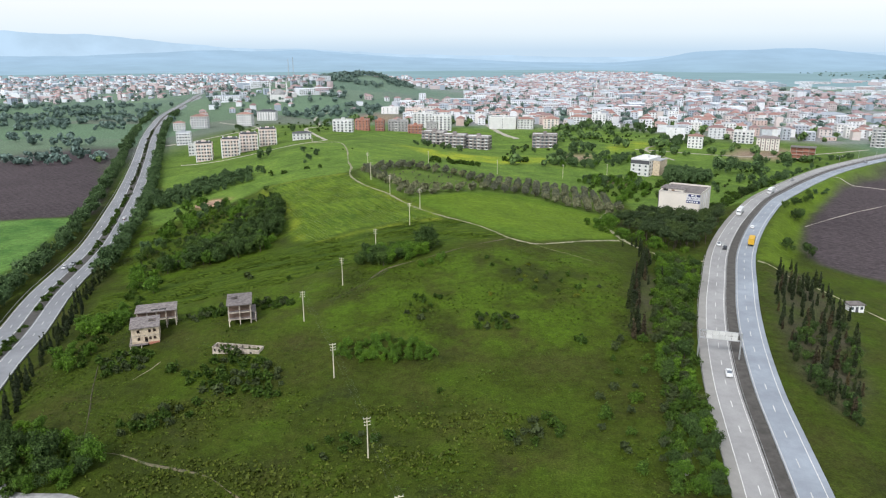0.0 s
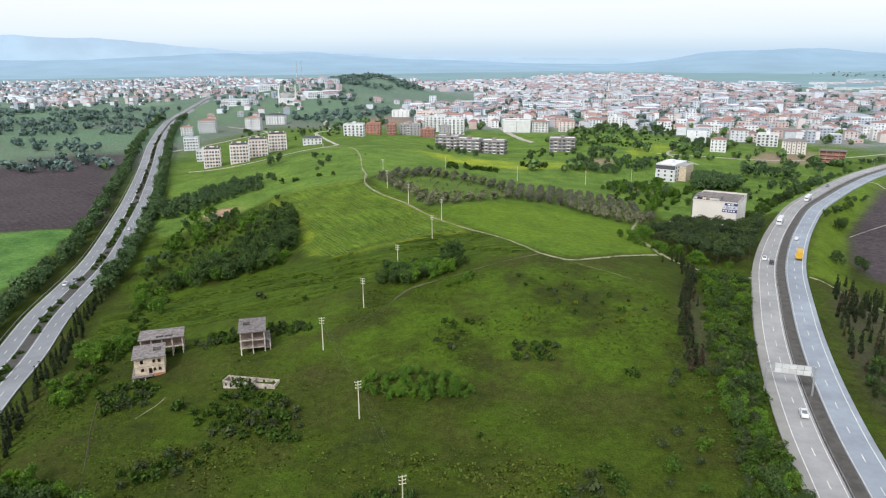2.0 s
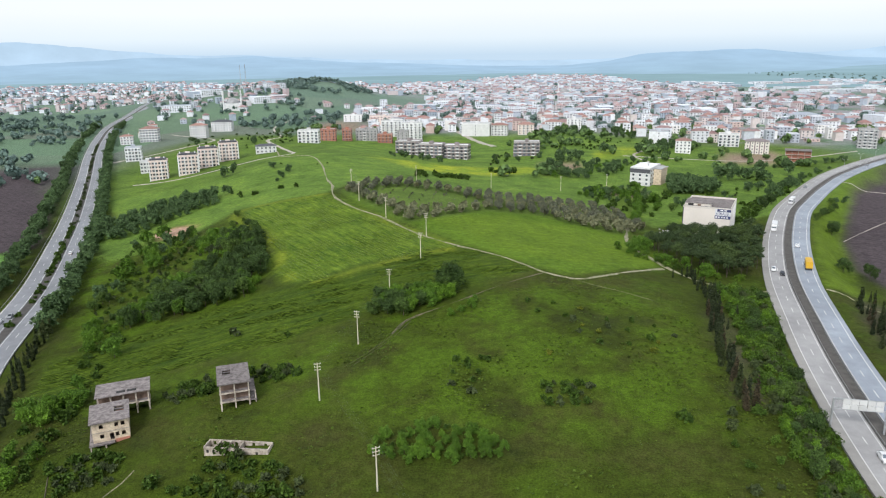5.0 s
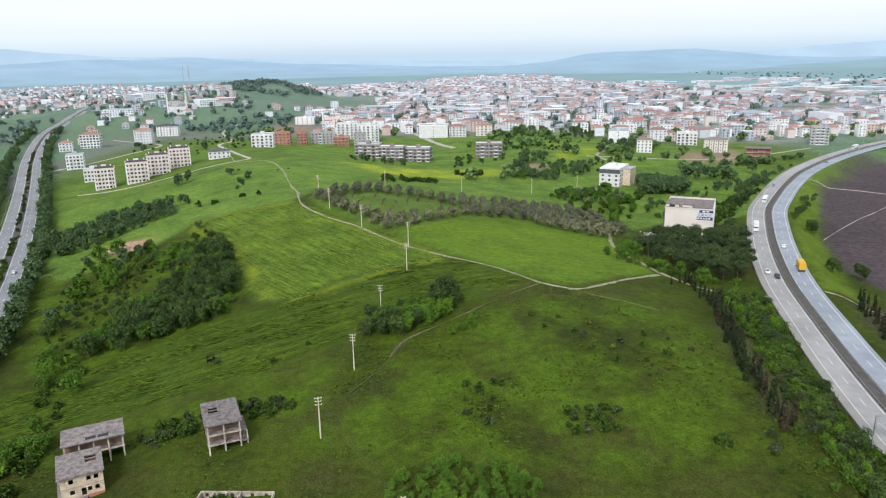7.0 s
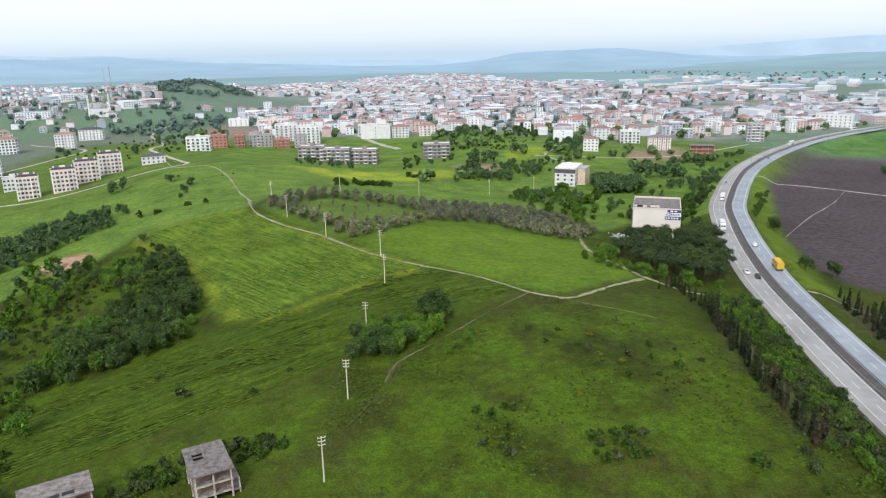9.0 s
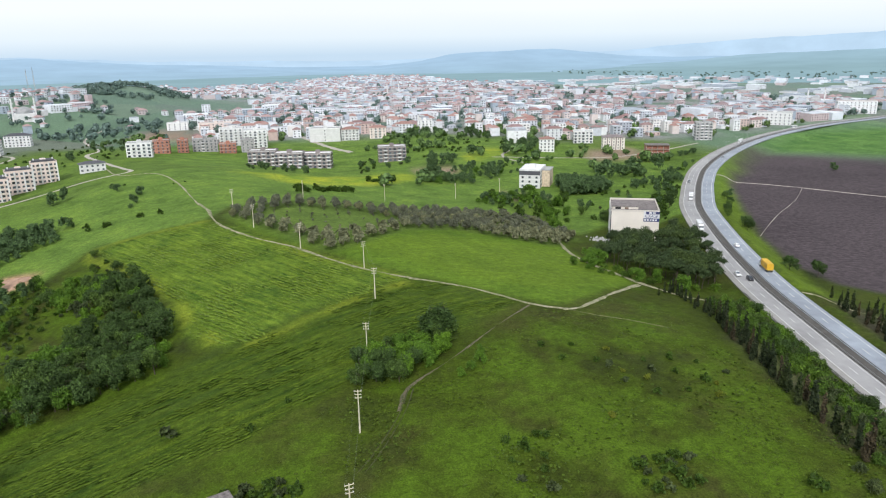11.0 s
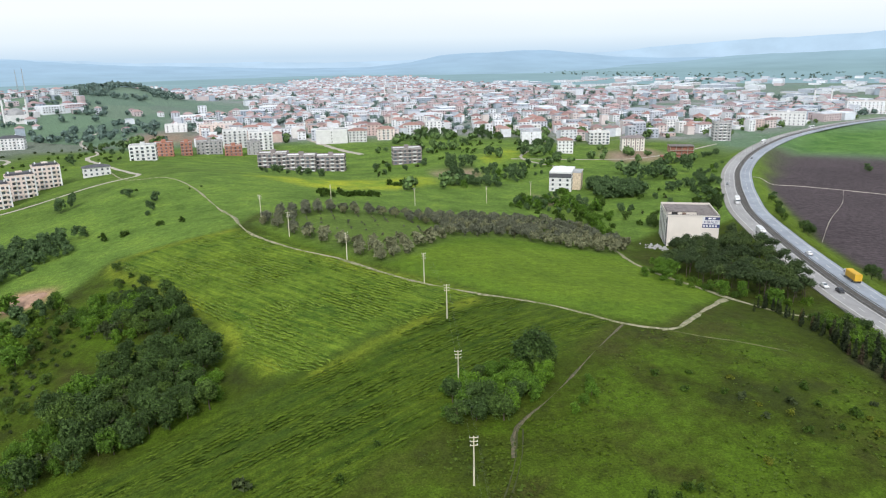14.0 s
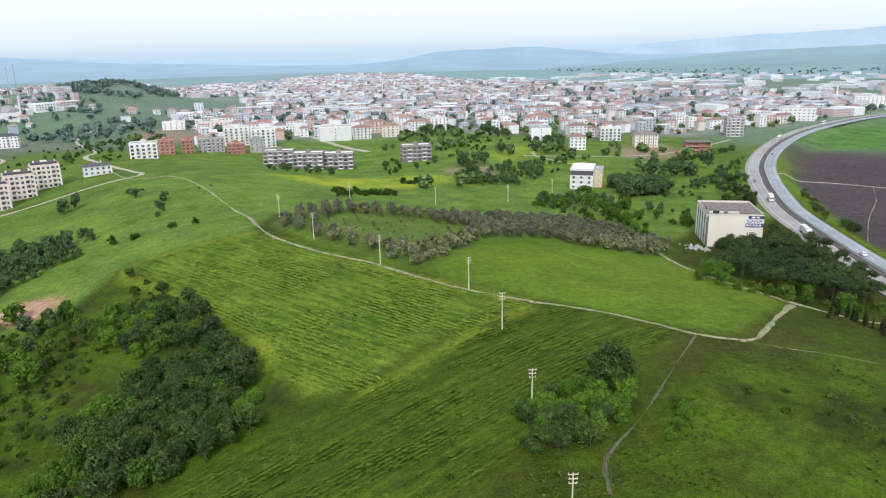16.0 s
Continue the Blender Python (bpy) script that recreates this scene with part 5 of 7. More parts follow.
def cream_house():
    root = thing("ruined_house", "cream two-storey shell of a house with empty windows", "ruin", pose(-130.3, 185.6, -2.7, 0, 0, 31), "unfinished houses")
    w, d, h0, st = 8.0, 9.4, 1.6, 2.5
    top = h0 + 2 * st
    b = Build()
    # front wall with window openings, built round them
    openings = []
    for k in range(2):
        z = h0 + k * st
        openings += [(-2.0, 0.42, z + 0.8, z + 1.85), (1.3, 0.4, z + 0.8, z + 1.85), (2.7, 0.42, z + 0.8, z + 1.85)]
    openings.append((0.15, 0.45, h0 + 0.1, h0 + 1.85))
    zs = sorted({0.0, top, *[o[2] for o in openings], *[o[3] for o in openings]})
    for za, zb in zip(zs, zs[1:]):
        gaps = sorted((o[0] - o[1], o[0] + o[1]) for o in openings if o[2] <= za + 1e-6 and o[3] >= zb - 1e-6)
        x = -w / 2
        for g0, g1 in [*gaps, (w / 2, w / 2)]:
            if g0 > x:
                b.box(x, -d / 2, max(za, h0 - 0.2) if x < -1.2 and za < h0 else za, g0, -d / 2 + 0.25, max(zb, h0 - 0.1) if x < -1.2 and zb < h0 else zb)
            x = g1
    part("front_wall", b, CREAM, root)
    part("side_wall", Build().box(-w / 2, -d / 2 + 0.25, h0 - 0.2, -w / 2 + 0.25, d / 2, top), CREAM, root)
    part("side_wall", Build().box(w / 2 - 0.25, -d / 2 + 0.25, -1, w / 2, d / 2, top), CREAM, root)
    part("back_wall", Build().box(-w / 2 + 0.25, d / 2 - 0.25, -1, w / 2 - 0.25, d / 2, top), CREAM, root)
    part("floor_slab", Build().box(-w / 2 - 0.9, -d / 2 - 1.3, h0 - 0.3, 0.6, d / 2, h0 - 0.05), SLAB, root)
    part("band", Build().box(-w / 2 - 0.05, -d / 2 - 0.08, h0 + st - 0.15, w / 2 + 0.05, -d / 2, h0 + st + 0.05), PALE, root)
    # floor coloured near-black for the shade indoors
    part("inner_floor", Build().box(-w / 2 + 0.3, -d / 2 + 0.3, h0 + st - 0.2, w / 2 - 0.3, d / 2 - 0.3, h0 + st), DARK, root)
    part("inner_wall", Build().box(-w / 2 + 0.3, -d / 2 + 2.6, 0, w / 2 - 0.3, -d / 2 + 2.75, top - 0.1), RUBBLE, root)
    part("brick_panel", Build().box(0.7, -d / 2 - 0.12, -0.6, w / 2 - 0.1, -d / 2 - 0.003, h0 + 0.15), BRICKRED, root, "bright red brick panel")
    for x in (-w / 2 - 0.6, -1.4):
        part("column", Build().box(x - 0.15, -d / 2 - 1.2, -1.5, x + 0.15, -d / 2 - 0.9, h0 - 0.3), PALE, root)
    # dark sheets on the solid side wall, painted shade of empty windows
    for s in range(2):
        part("side_window", Build().box(-w / 2 - 0.02, -d / 2 + 1.0, h0 + s * st + 0.7, -w / 2 + 0.02, -d / 2 + 2.2, h0 + s * st + 1.9), DARK, root)
    r = Build()
    z0, z1 = top, top + 0.28
    r.box(-w / 2 - 0.5, -d / 2 - 0.6, z0, w / 2 + 0.4, -0.6, z1).box(-w / 2 - 0.5, 2.3, z0, w / 2 + 0.4, d / 2 + 0.4, z1)
    r.box(-w / 2 - 0.5, -0.6, z0, 1.0, 2.3, z1).box(3.2, -0.6, z0, w / 2 + 0.4, 2.3, z1).box(1.0, 0.75, z0, 3.2, 1.0, z1)
    part("roof_slab", r, SLAB, root, "stained grey roof slab with stair openings")
    part("stair_pit", Build().box(1.0, -0.6, top - 1.2, 3.2, 2.3, top - 1.0), BRICKRED, root)
    return root


cream_house()


def roofless_shell():
    root = thing("ruined_wall_shell", "long roofless shell of pale plastered walls", "ruin", pose(-94.4, 177.0, 0.1, 0, 0, 0), "unfinished houses")
    w, d, h = 15.0, 3.4, 2.15
    def wall(x0, x1, y0, y1, holes):
        b = Build()
        edges = sorted({x0, x1, *[v for a, c in holes for v in (a, c)]})
        for a, c in zip(edges, edges[1:]):
            if any(a >= p - 1e-6 and c <= q + 1e-6 for p, q in holes):
                b.box(a, y0, -1.2, c, y1, 0.8).box(a, y0, 1.8, c, y1, h)
            else:
                b.box(a, y0, -1.2, c, y1, h)
        return b
    part("front_wall", wall(-w / 2, w / 2, -d / 2, -d / 2 + 0.25, []), PALE, root)
    part("back_wall", wall(-w / 2, w / 2, d / 2 - 0.25, d / 2, [(-6.6, -5.9), (-4.0, -3.3), (-1.5, -0.8), (2.6, 3.3), (5.4, 6.1)]), PALE, root)
    for x in (-w / 2, -4.9, -2.3, 0.6, w / 2 - 0.25):
        part("cross_wall", Build().box(x, -d / 2 + 0.25, -1.2, x + 0.25, d / 2 - 0.25, h), PALE, root)
    # dark sheets on the solid front wall imitate shaded window holes
    for x in (-6.9, -5.5, -3.9, -2.4, -0.9, 4.6):
        part("stain_patch", Build().box(x, -d / 2 - 0.015, 0.7, x + 0.55, -d / 2 - 0.003, 1.5), DARK, root)
    part("broken_lintel", Build().box(0.8, -d / 2 + 0.3, 1.6, w / 2 - 0.3, -d / 2 + 1.0, 1.85), SLAB, root)
    part("earth_floor", Build().box(-w / 2 + 0.25, -d / 2 + 0.25, -0.4, w / 2 - 0.25, d / 2 - 0.25, -0.1), SOIL, root)


roofless_shell()

# ---- power line ----
POLES = [(-27, 106), (-40.5, 131), (-59.9, 164.2), (-81.3, 197), (-78.4, 227.5), (-74.9, 259.4), (-70.2, 299), (-72.1, 329.3), (-95.5, 360), (-117, 397), (-131, 438)]
BRANCH = [(-98.5, 477), (-52, 497), (-5.5, 519), (27, 535)]


def utility_pole():
    root = thing("utility_pole", "pale concrete power pole with three crossarms", "pole", group="poles of the power line")
    part("shaft", Build().tube((0, 0, -1), (0, 0, 10.2), 0.20, 0.11, 8), POLE, root)
    for z, l in ((9.95, 0.85), (9.15, 0.75), (8.35, 0.75)):
        arm = part("crossarm", Build().box(-l, -0.17, z - 0.07, l, -0.05, z + 0.07), POLE, root)
        for x in (-l + 0.1, l - 0.1):
            part("insulator", Build().tube((x, -0.11, z + 0.07), (x, -0.11, z + 0.32), 0.06, 0.04, 6), WHITE, arm)
    return root


first_pole = utility_pole()
HEAD = []
for n, line in enumerate((POLES, BRANCH)):
    for i, (x, y) in enumerate(line):
        a, c = line[max(i - 1, 0)], line[min(i + 1, len(line) - 1)]
        yaw = math.atan2(c[1] - a[1], c[0] - a[0]) - math.pi / 2
        m = Matrix.Translation((x, y, gz(x, y))) @ Matrix.Rotation(yaw, 4, "Z")
        if n == 0 and i == 0:
            first_pole.matrix_world = m
        else:
            copied(first_pole, m)
        HEAD.append((n, m))
cables = thing("power_cable", "thin overhead power cables strung between poles", "cable")
for (n, a), (k, b) in zip(HEAD, HEAD[1:]):
    if n != k:
        continue
    for z, x in ((10.25, -0.75), (10.25, 0.75), (9.45, -0.65), (9.45, 0.65), (8.65, 0.65)):
        p, q = a @ Vector((x, -0.11, z)), b @ Vector((x, -0.11, z))
        pts = [p.lerp(q, u / 8) - Vector((0, 0, 2.2 * u / 8 * (1 - u / 8))) for u in range(9)]
        side = (q - p).cross(Vector((0, 0, 1))).normalized() * 0.006
        ring = [side, Vector((0, 0, 0.006)), -side, Vector((0, 0, -0.006))]
        w = Build().add([c + r for c in pts for r in ring], [(i * 4 + j, i * 4 + (j + 1) % 4, i * 4 + 4 + (j + 1) % 4, i * 4 + 4 + j) for i in range(8) for j in range(4)])
        part("wire", w, WIRE, cables)

# ---- rails, sign gantry, lamps ----
def along_wall(line, z, off, z0, z1, thick):
    n = normals(line)
    L, R, k = line + n * (off - thick / 2), line + n * (off + thick / 2), len(line)
    v = [(*p, h + e) for side, e in ((L, z0), (L, z1), (R, z1), (R, z0)) for p, h in zip(side, z)]
    return Build().add(v, [(s * k + i, s * k + i + 1, (s + 1) % 4 * k + i + 1, (s + 1) % 4 * k + i) for s in range(4) for i in range(k - 1)])


def guard_rail(line, z, off, label):
    root = thing("guard_rail", label, "rail", group="guard rails")
    part("beam", along_wall(line, z, off, 0.45, 0.76, 0.09), RAIL, root)
    posts, n = Build(), normals(line)
    for i in range(len(line)):
        x, y = line[i] + n[i] * (off + 0.1)
        posts.box(x - 0.06, y - 0.06, z[i] - 0.2, x + 0.06, y + 0.06, z[i] + 0.7)
    tagged(part("rail_posts", posts, RAIL, root), "short steel posts", kind="stuff")


guard_rail(HIGHWAY, HIGHWAY_Z, -1.55, "weathered steel guard rail beside the median")
guard_rail(HIGHWAY, HIGHWAY_Z, 1.55, "weathered steel guard rail beside the median")
guard_rail(HIGHWAY[:110], HIGHWAY_Z[:110], -10.8, "steel guard rail along the outer shoulder")
guard_rail(OLD_ROAD, OLD_ROAD_Z, -9.8, "dull guard rail along the valley road")


def at_road(line, z, s, off, face=1):
    d = np.linalg.norm(np.diff(line, axis=0), axis=1)
    run = np.r_[0, np.cumsum(d)]
    i = min(int(np.searchsorted(run, s)), len(line) - 2)
    p = line[i] + normals(line)[i] * off
    dx, dy = (line[i + 1] - line[i]) * face
    return Matrix.Translation((p[0], p[1], z[i] + 0.01)) @ Matrix.Rotation(math.atan2(-dx, dy), 4, "Z")


def s_of(line, x, y):
    run = np.r_[0, np.cumsum(np.linalg.norm(np.diff(line, axis=0), axis=1))]
    return run[int(np.argmin(np.hypot(line[:, 0] - x, line[:, 1] - y)))]


def sign_gantry():
    root = thing("sign_gantry", "steel gantry with pale sign panels over one carriageway", "gantry", at_road(HIGHWAY, HIGHWAY_Z, s_of(HIGHWAY, 52, 193), 0))
    for x in (-11.2, 0.0):
        part("post", Build().box(x - 0.2, -0.2, -0.5, x + 0.2, 0.2, 8.0), STEEL, root)
    for z in (5.6, 7.9):
        for y in (-0.35, 0.35):
            part("chord", Build().box(-11.2, y - 0.06, z - 0.07, 0.2, y + 0.06, z + 0.07), STEEL, root)
    for i in range(10):
        x = -11.0 + i * 1.1
        part("brace", Build().tube((x, 0.35, 5.6), (x + 0.55, 0.35, 7.9), 0.04, 0.04, 5), STEEL, root)
        part("brace", Build().tube((x + 0.55, 0.35, 7.9), (x + 1.1, 0.35, 5.6), 0.04, 0.04, 5), STEEL, root)
    for k, (a, c) in enumerate(((-9.4, -7.8), (-7.7, -6.1), (-6.0, -4.4), (-4.3, -2.7), (-2.6, -1.0))):
        for z in (5.7, 7.0):
            part("sign_panel", Build().box(a, -0.52, z, c, -0.44, z + 1.2), SIGN, root)


sign_gantry()


def street_lamp():
    root = thing("street_lamp", "slim grey street lamp on the median", "lamp", group="lamps of the highway")
    part("mast", Build().tube((0, 0, -0.3), (0, 0, 9.5), 0.11, 0.06, 8), STEEL, root)
    for s in (-1, 1):
        arm = part("arm", Build().tube((0, 0, 9.4), (s * 1.8, 0, 9.8), 0.04, 0.03, 6), STEEL, root)
        part("lamp_head", Build().box(s * 1.8 - 0.35, -0.12, 9.74, s * 1.8 + 0.35, 0.12, 9.86), SIGN, arm)
    return root


lamp = street_lamp()
for i, s in enumerate(np.arange(s_of(HIGHWAY, 203, 585), s_of(HIGHWAY, 700, 955), 38)):
    m = at_road(HIGHWAY, HIGHWAY_Z, s, 0)
    if i == 0:
        lamp.matrix_world = m
    else:
        copied(lamp, m)

# ---- vehicles ----
def loft(sections):
    """A closed body through cross-sections, each a list of points (x, y, z)."""
    b, n = Build(), len(sections[0])
    b.add([p for s in sections for p in s], [(i * n + j, i * n + (j + 1) % n, (i + 1) * n + (j + 1) % n, (i + 1) * n + j) for i in range(len(sections) - 1) for j in range(n)] + [tuple(range(n))[::-1], tuple((len(sections) - 1) * n + j for j in range(n))])
    return b


def wheels(root, xs, ys, r):
    for y in ys:
        for x in xs:
            w = part("wheel", Build().tube((x - 0.1, y, r), (x + 0.1, y, r), r, r, 14), TYRE, root)
            part("rim", Build().tube((x - 0.108, y, r), (x + 0.108, y, r), r * 0.55, r * 0.55, 10), STEEL, w)


def sect(y, half, z0, z1, top):
    return [(-half, y, z0), (half, y, z0), (half, y, z0 + (z1 - z0) * 0.6), (top, y, z1), (-top, y, z1), (-half, y, z0 + (z1 - z0) * 0.6)]


def car(paint, label):
    root = thing("car", label, "car", group="cars on the road")
    part("body", loft([sect(-2.1, 0.72, 0.42, 0.78, 0.66), sect(-1.9, 0.86, 0.28, 0.92, 0.8), sect(0.8, 0.88, 0.25, 0.96, 0.82), sect(1.9, 0.84, 0.28, 0.82, 0.74), sect(2.15, 0.68, 0.42, 0.68, 0.6)]), paint, root, smooth=False)
    cab = part("cabin", loft([sect(-1.85, 0.7, 0.9, 0.97, 0.66), sect(-1.2, 0.76, 0.9, 1.42, 0.6), sect(0.15, 0.76, 0.9, 1.46, 0.6), sect(1.05, 0.74, 0.9, 0.97, 0.68)]), paint, root)
    part("windscreen", Build().add([(-0.6, 1.0, 1.0), (0.6, 1.0, 1.0), (0.54, 0.2, 1.44), (-0.54, 0.2, 1.44), (-0.6, 1.03, 1.0), (0.6, 1.03, 1.0), (0.54, 0.24, 1.46), (-0.54, 0.24, 1.46)], [(0, 1, 2, 3), (4, 5, 6, 7), (0, 1, 5, 4), (2, 3, 7, 6)]), GLASS, cab)
    part("rear_window", Build().box(-0.55, -1.62, 1.05, 0.55, -1.5, 1.3), GLASS, cab)
    for s in (-1, 1):
        part("side_window", Build().box(s * 0.715 - 0.03, -1.1, 1.02, s * 0.715 + 0.03, 0.35, 1.3), GLASS, cab)
        part("headlight", Build().box(s * 0.55 - 0.15, 2.06, 0.58, s * 0.55 + 0.15, 2.14, 0.72), LAMP_CLEAR, root)
        part("tail_light", Build().box(s * 0.6 - 0.12, -2.12, 0.6, s * 0.6 + 0.12, -2.03, 0.76), LAMP_RED, root)
    wheels(root, (-0.78, 0.78), (-1.35, 1.3), 0.32)
    return root


def lorry(load, label, length=8.0, cab_paint=CARWHITE):
    root = thing("lorry", label, "lorry", group="lorries on the road")
    part("chassis", Build().box(-0.45, -length + 1.5, 0.7, 0.45, 2.6, 1.0), GREY, root)
    part("load_box", loft([[(-1.22, y, 1.0), (1.22, y, 1.0), (1.25, y, 3.3), (0.9, y, 3.55), (-0.9, y, 3.55), (-1.25, y, 3.3)] for y in (-length + 1.2, 0.9)]), load, root)
    cab = part("cab", loft([sect(1.1, 1.2, 0.6, 3.1, 1.1), sect(2.4, 1.22, 0.5, 3.0, 1.1), sect(3.0, 1.18, 0.5, 2.6, 1.05), sect(3.1, 1.15, 0.5, 1.6, 1.1)]), cab_paint, root)
    part("windscreen", Build().box(-1.0, 2.98, 1.75, 1.0, 3.08, 2.45), GLASS, cab)
    for s in (-1, 1):
        part("side_window", Build().box(s * 1.19 - 0.04, 1.6, 1.8, s * 1.19 + 0.04, 2.5, 2.4), GLASS, cab)
        part("headlight", Build().box(s * 0.85 - 0.18, 3.08, 0.75, s * 0.85 + 0.18, 3.14, 0.95), LAMP_CLEAR, cab)
    wheels(root, (-1.05, 1.05), (-length + 2.2, -length + 3.4, 2.0), 0.5)
    return root


def bus(label):
    root = thing("bus", label, "bus")
    part("body", loft([[(-1.2, y, 0.4), (1.2, y, 0.4), (1.25, y, 1.6), (1.18, y, 3.1), (-1.18, y, 3.1), (-1.25, y, 1.6)] for y in (-6, 5.6)] + [[(-1.1, 6, 0.5), (1.1, 6, 0.5), (1.12, 6, 1.6), (1.05, 6, 2.9), (-1.05, 6, 2.9), (-1.12, 6, 1.6)]]), CARWHITE, root)
    for s in (-1, 1):
        for i in range(6):
            part("side_window", Build().box(s * 1.23 - 0.04, -5.6 + i * 1.75, 1.7, s * 1.23 + 0.04, -4.05 + i * 1.75, 2.6), GLASS, root)
    part("windscreen", Build().box(-1.0, 5.97, 1.4, 1.0, 6.05, 2.6), GLASS, root)
    part("roof_hatch", Build().box(-0.7, -3, 3.1, 0.7, 0.5, 3.28), SIGN, root)
    wheels(root, (-1.05, 1.05), (-3.6, 3.9), 0.5)
    return root


H, V = (HIGHWAY, HIGHWAY_Z), (OLD_ROAD, OLD_ROAD_Z)
FLEET = [
    (car(CARWHITE, "white saloon car driving on the highway"), H, (47, 187), -3.7, -1),
    (car(CARWHITE, "white saloon car driving on the highway"), H, (80, 320), -6.5, -1),
    (car(CARDARK, "black car driving on the highway"), H, (77, 311), -3.6, -1),
    (lorry(YELLOW, "lorry with a yellow tarpaulin load"), H, (85, 330), 6.5, 1),
    (car(CARWHITE, "small white car behind the lorry"), H, (92, 358), 3.8, 1),
    (lorry(CARWHITE, "white box lorry on the highway"), H, (102, 390), -6.5, -1),
    (lorry(CARWHITE, "white box lorry on the highway", 6.5), H, (132, 462), -4.0, -1),
    (car(CARGREY, "grey car driving on the highway"), H, (160, 518), -6.5, -1),
    (lorry(CARWHITE, "white lorry far along the bend"), H, (300, 706), -5.0, -1),
    (bus("white coach far along the highway"), H, (420, 818), -6.0, -1),
    (car(CARGREY, "grey car on the far bend"), H, (230, 622), 4.0, 1),
    (car(CARWHITE, "white car on the valley road"), V, (-221, 276), -5.4, -1),
    (car(CARGREY, "silver car on the valley road"), V, (-224, 283), -3.2, -1),
    (car(CARWHITE, "white car on the valley road"), V, (-262, 362), 5.0, 1),
]
for ob, (line, z), (x, y), off, face in FLEET:
    ob.matrix_world = at_road(line, z, s_of(line, x, y), off, face)

# ---- the white hall by the highway ----
def white_hall():
    root = thing("warehouse", "tall beige hall with flat parapet roof and blank front", "warehouse", pose(65.2, 410.0, -4.6, 0, 0, -21))
    w, d, h = 22.5, 28.0, 15.2
    part("body", Build().box(-w / 2, -d / 2, -1, w / 2, d / 2, h), BEIGE, root)
    par = Build()
    for x0, y0, x1, y1 in ((-w / 2 - 0.05, -d / 2 - 0.05, w / 2 + 0.05, -d / 2 + 0.3), (-w / 2 - 0.05, d / 2 - 0.3, w / 2 + 0.05, d / 2 + 0.05), (-w / 2 - 0.05, -d / 2 + 0.3, -w / 2 + 0.3, d / 2 - 0.3), (w / 2 - 0.3, -d / 2 + 0.3, w / 2 + 0.05, d / 2 - 0.3)):
        par.box(x0, y0, h, x1, y1, h + 1.0)
    part("parapet", par, BEIGE, root)
    part("front_coping", Build().box(-w / 2 - 0.1, -d / 2 - 0.1, h + 1.0, w / 2 + 0.1, -d / 2 + 0.35, h + 1.12), GREY, root)
    part("roof_deck", Build().box(-w / 2 + 0.3, -d / 2 + 0.3, h, w / 2 - 0.3, d / 2 - 0.3, h + 0.12), SLAB, root, "stained grey flat roof")
    hut = part("roof_hut", Build().box(-w / 2 + 0.6, -d / 2 + 1.5, h + 0.12, 1.5, -d / 2 + 7.5, h + 2.1), BEIGE, root)
    part("hut_roof", Build().box(-w / 2 + 0.3, -d / 2 + 1.2, h + 2.1, 1.9, -d / 2 + 13.5, h + 2.3), SLAB, hut)
    # dark sheet on the hut wall, painted shade of an opening
    part("hut_opening", Build().box(-w / 2 + 2.0, -d / 2 + 1.44, h + 0.8, -w / 2 + 4.6, -d / 2 + 1.49, h + 1.9), DARK, hut)
    part("hut_opening", Build().box(-w / 2 + 6.5, -d / 2 + 1.44, h + 0.9, -w / 2 + 8.2, -d / 2 + 1.49, h + 1.8), RUBBLE, hut)
    for i in range(5):
        y = -d / 2 + 1.2 + i * 5.4
        part("side_strip", Build().box(-w / 2 - 0.06, y, 1.0, -w / 2 - 0.004, y + 1.5, h - 1.0), GLASS, root, "tall dark window strip")
        part("side_pilaster", Build().box(-w / 2 - 0.25, y + 2.2, -0.5, -w / 2 - 0.003, y + 2.9, h), WHITE, root)
    for i in range(6):
        y = -d / 2 + 2.4 + i * 4.4
        part("side_pilaster", Build().box(w / 2 + 0.003, y, -0.5, w / 2 + 0.25, y + 0.6, h), WHITE, root)
    part("corner_trim", Build().box(-w / 2 - 0.08, -d / 2 - 0.08, -1, -w / 2 + 0.3, -d / 2 - 0.003, h), GREY, root)
    board = part("banner", Build().box(4.0, -d / 2 - 0.12, h - 4.6, w / 2 + 0.1, -d / 2 - 0.02, h + 0.3), BANNER, root, "white and navy letting banner")
    part("banner_stripe", Build().box(5.0, -d / 2 - 0.17, h - 1.0, w / 2 + 0.1, -d / 2 - 0.12, h + 0.3), NAVY, board)
    part("banner_stripe", Build().box(4.0, -d / 2 - 0.17, h - 4.6, w / 2 + 0.1, -d / 2 - 0.12, h - 3.0), NAVY, board)
    txt = bpy.data.curves.new("banner_word", "FONT")
    txt.body, txt.size, txt.extrude, txt.align_x = "KİRALIK", 1.75, 0.02, "CENTER"
    word = new("banner_word", txt)
    me = bpy.data.meshes.new_from_object(word)
    bpy.data.objects.remove(word)
    me.materials.append(NAVY)
    t = part("banner_word", me, NAVY, board)
    t.matrix_basis = pose(7.7, -d / 2 - 0.16, h - 2.6, 90, 0, 0) @ Matrix.Diagonal((0.95, 1, 1, 1))
    for x in (4.4, 5.6, 6.9, 8.1, 9.4):
        part("banner_mark", Build().box(x, -d / 2 - 0.2, h - 4.2, x + 0.8, -d / 2 - 0.17, h - 3.4), BANNER, board)
    for x in (6.4, 8.2):
        part("banner_mark", Build().box(x, -d / 2 - 0.2, h - 0.65, x + 1.3, -d / 2 - 0.17, h + 0.0), BANNER, board)


white_hall()
heap = Build()
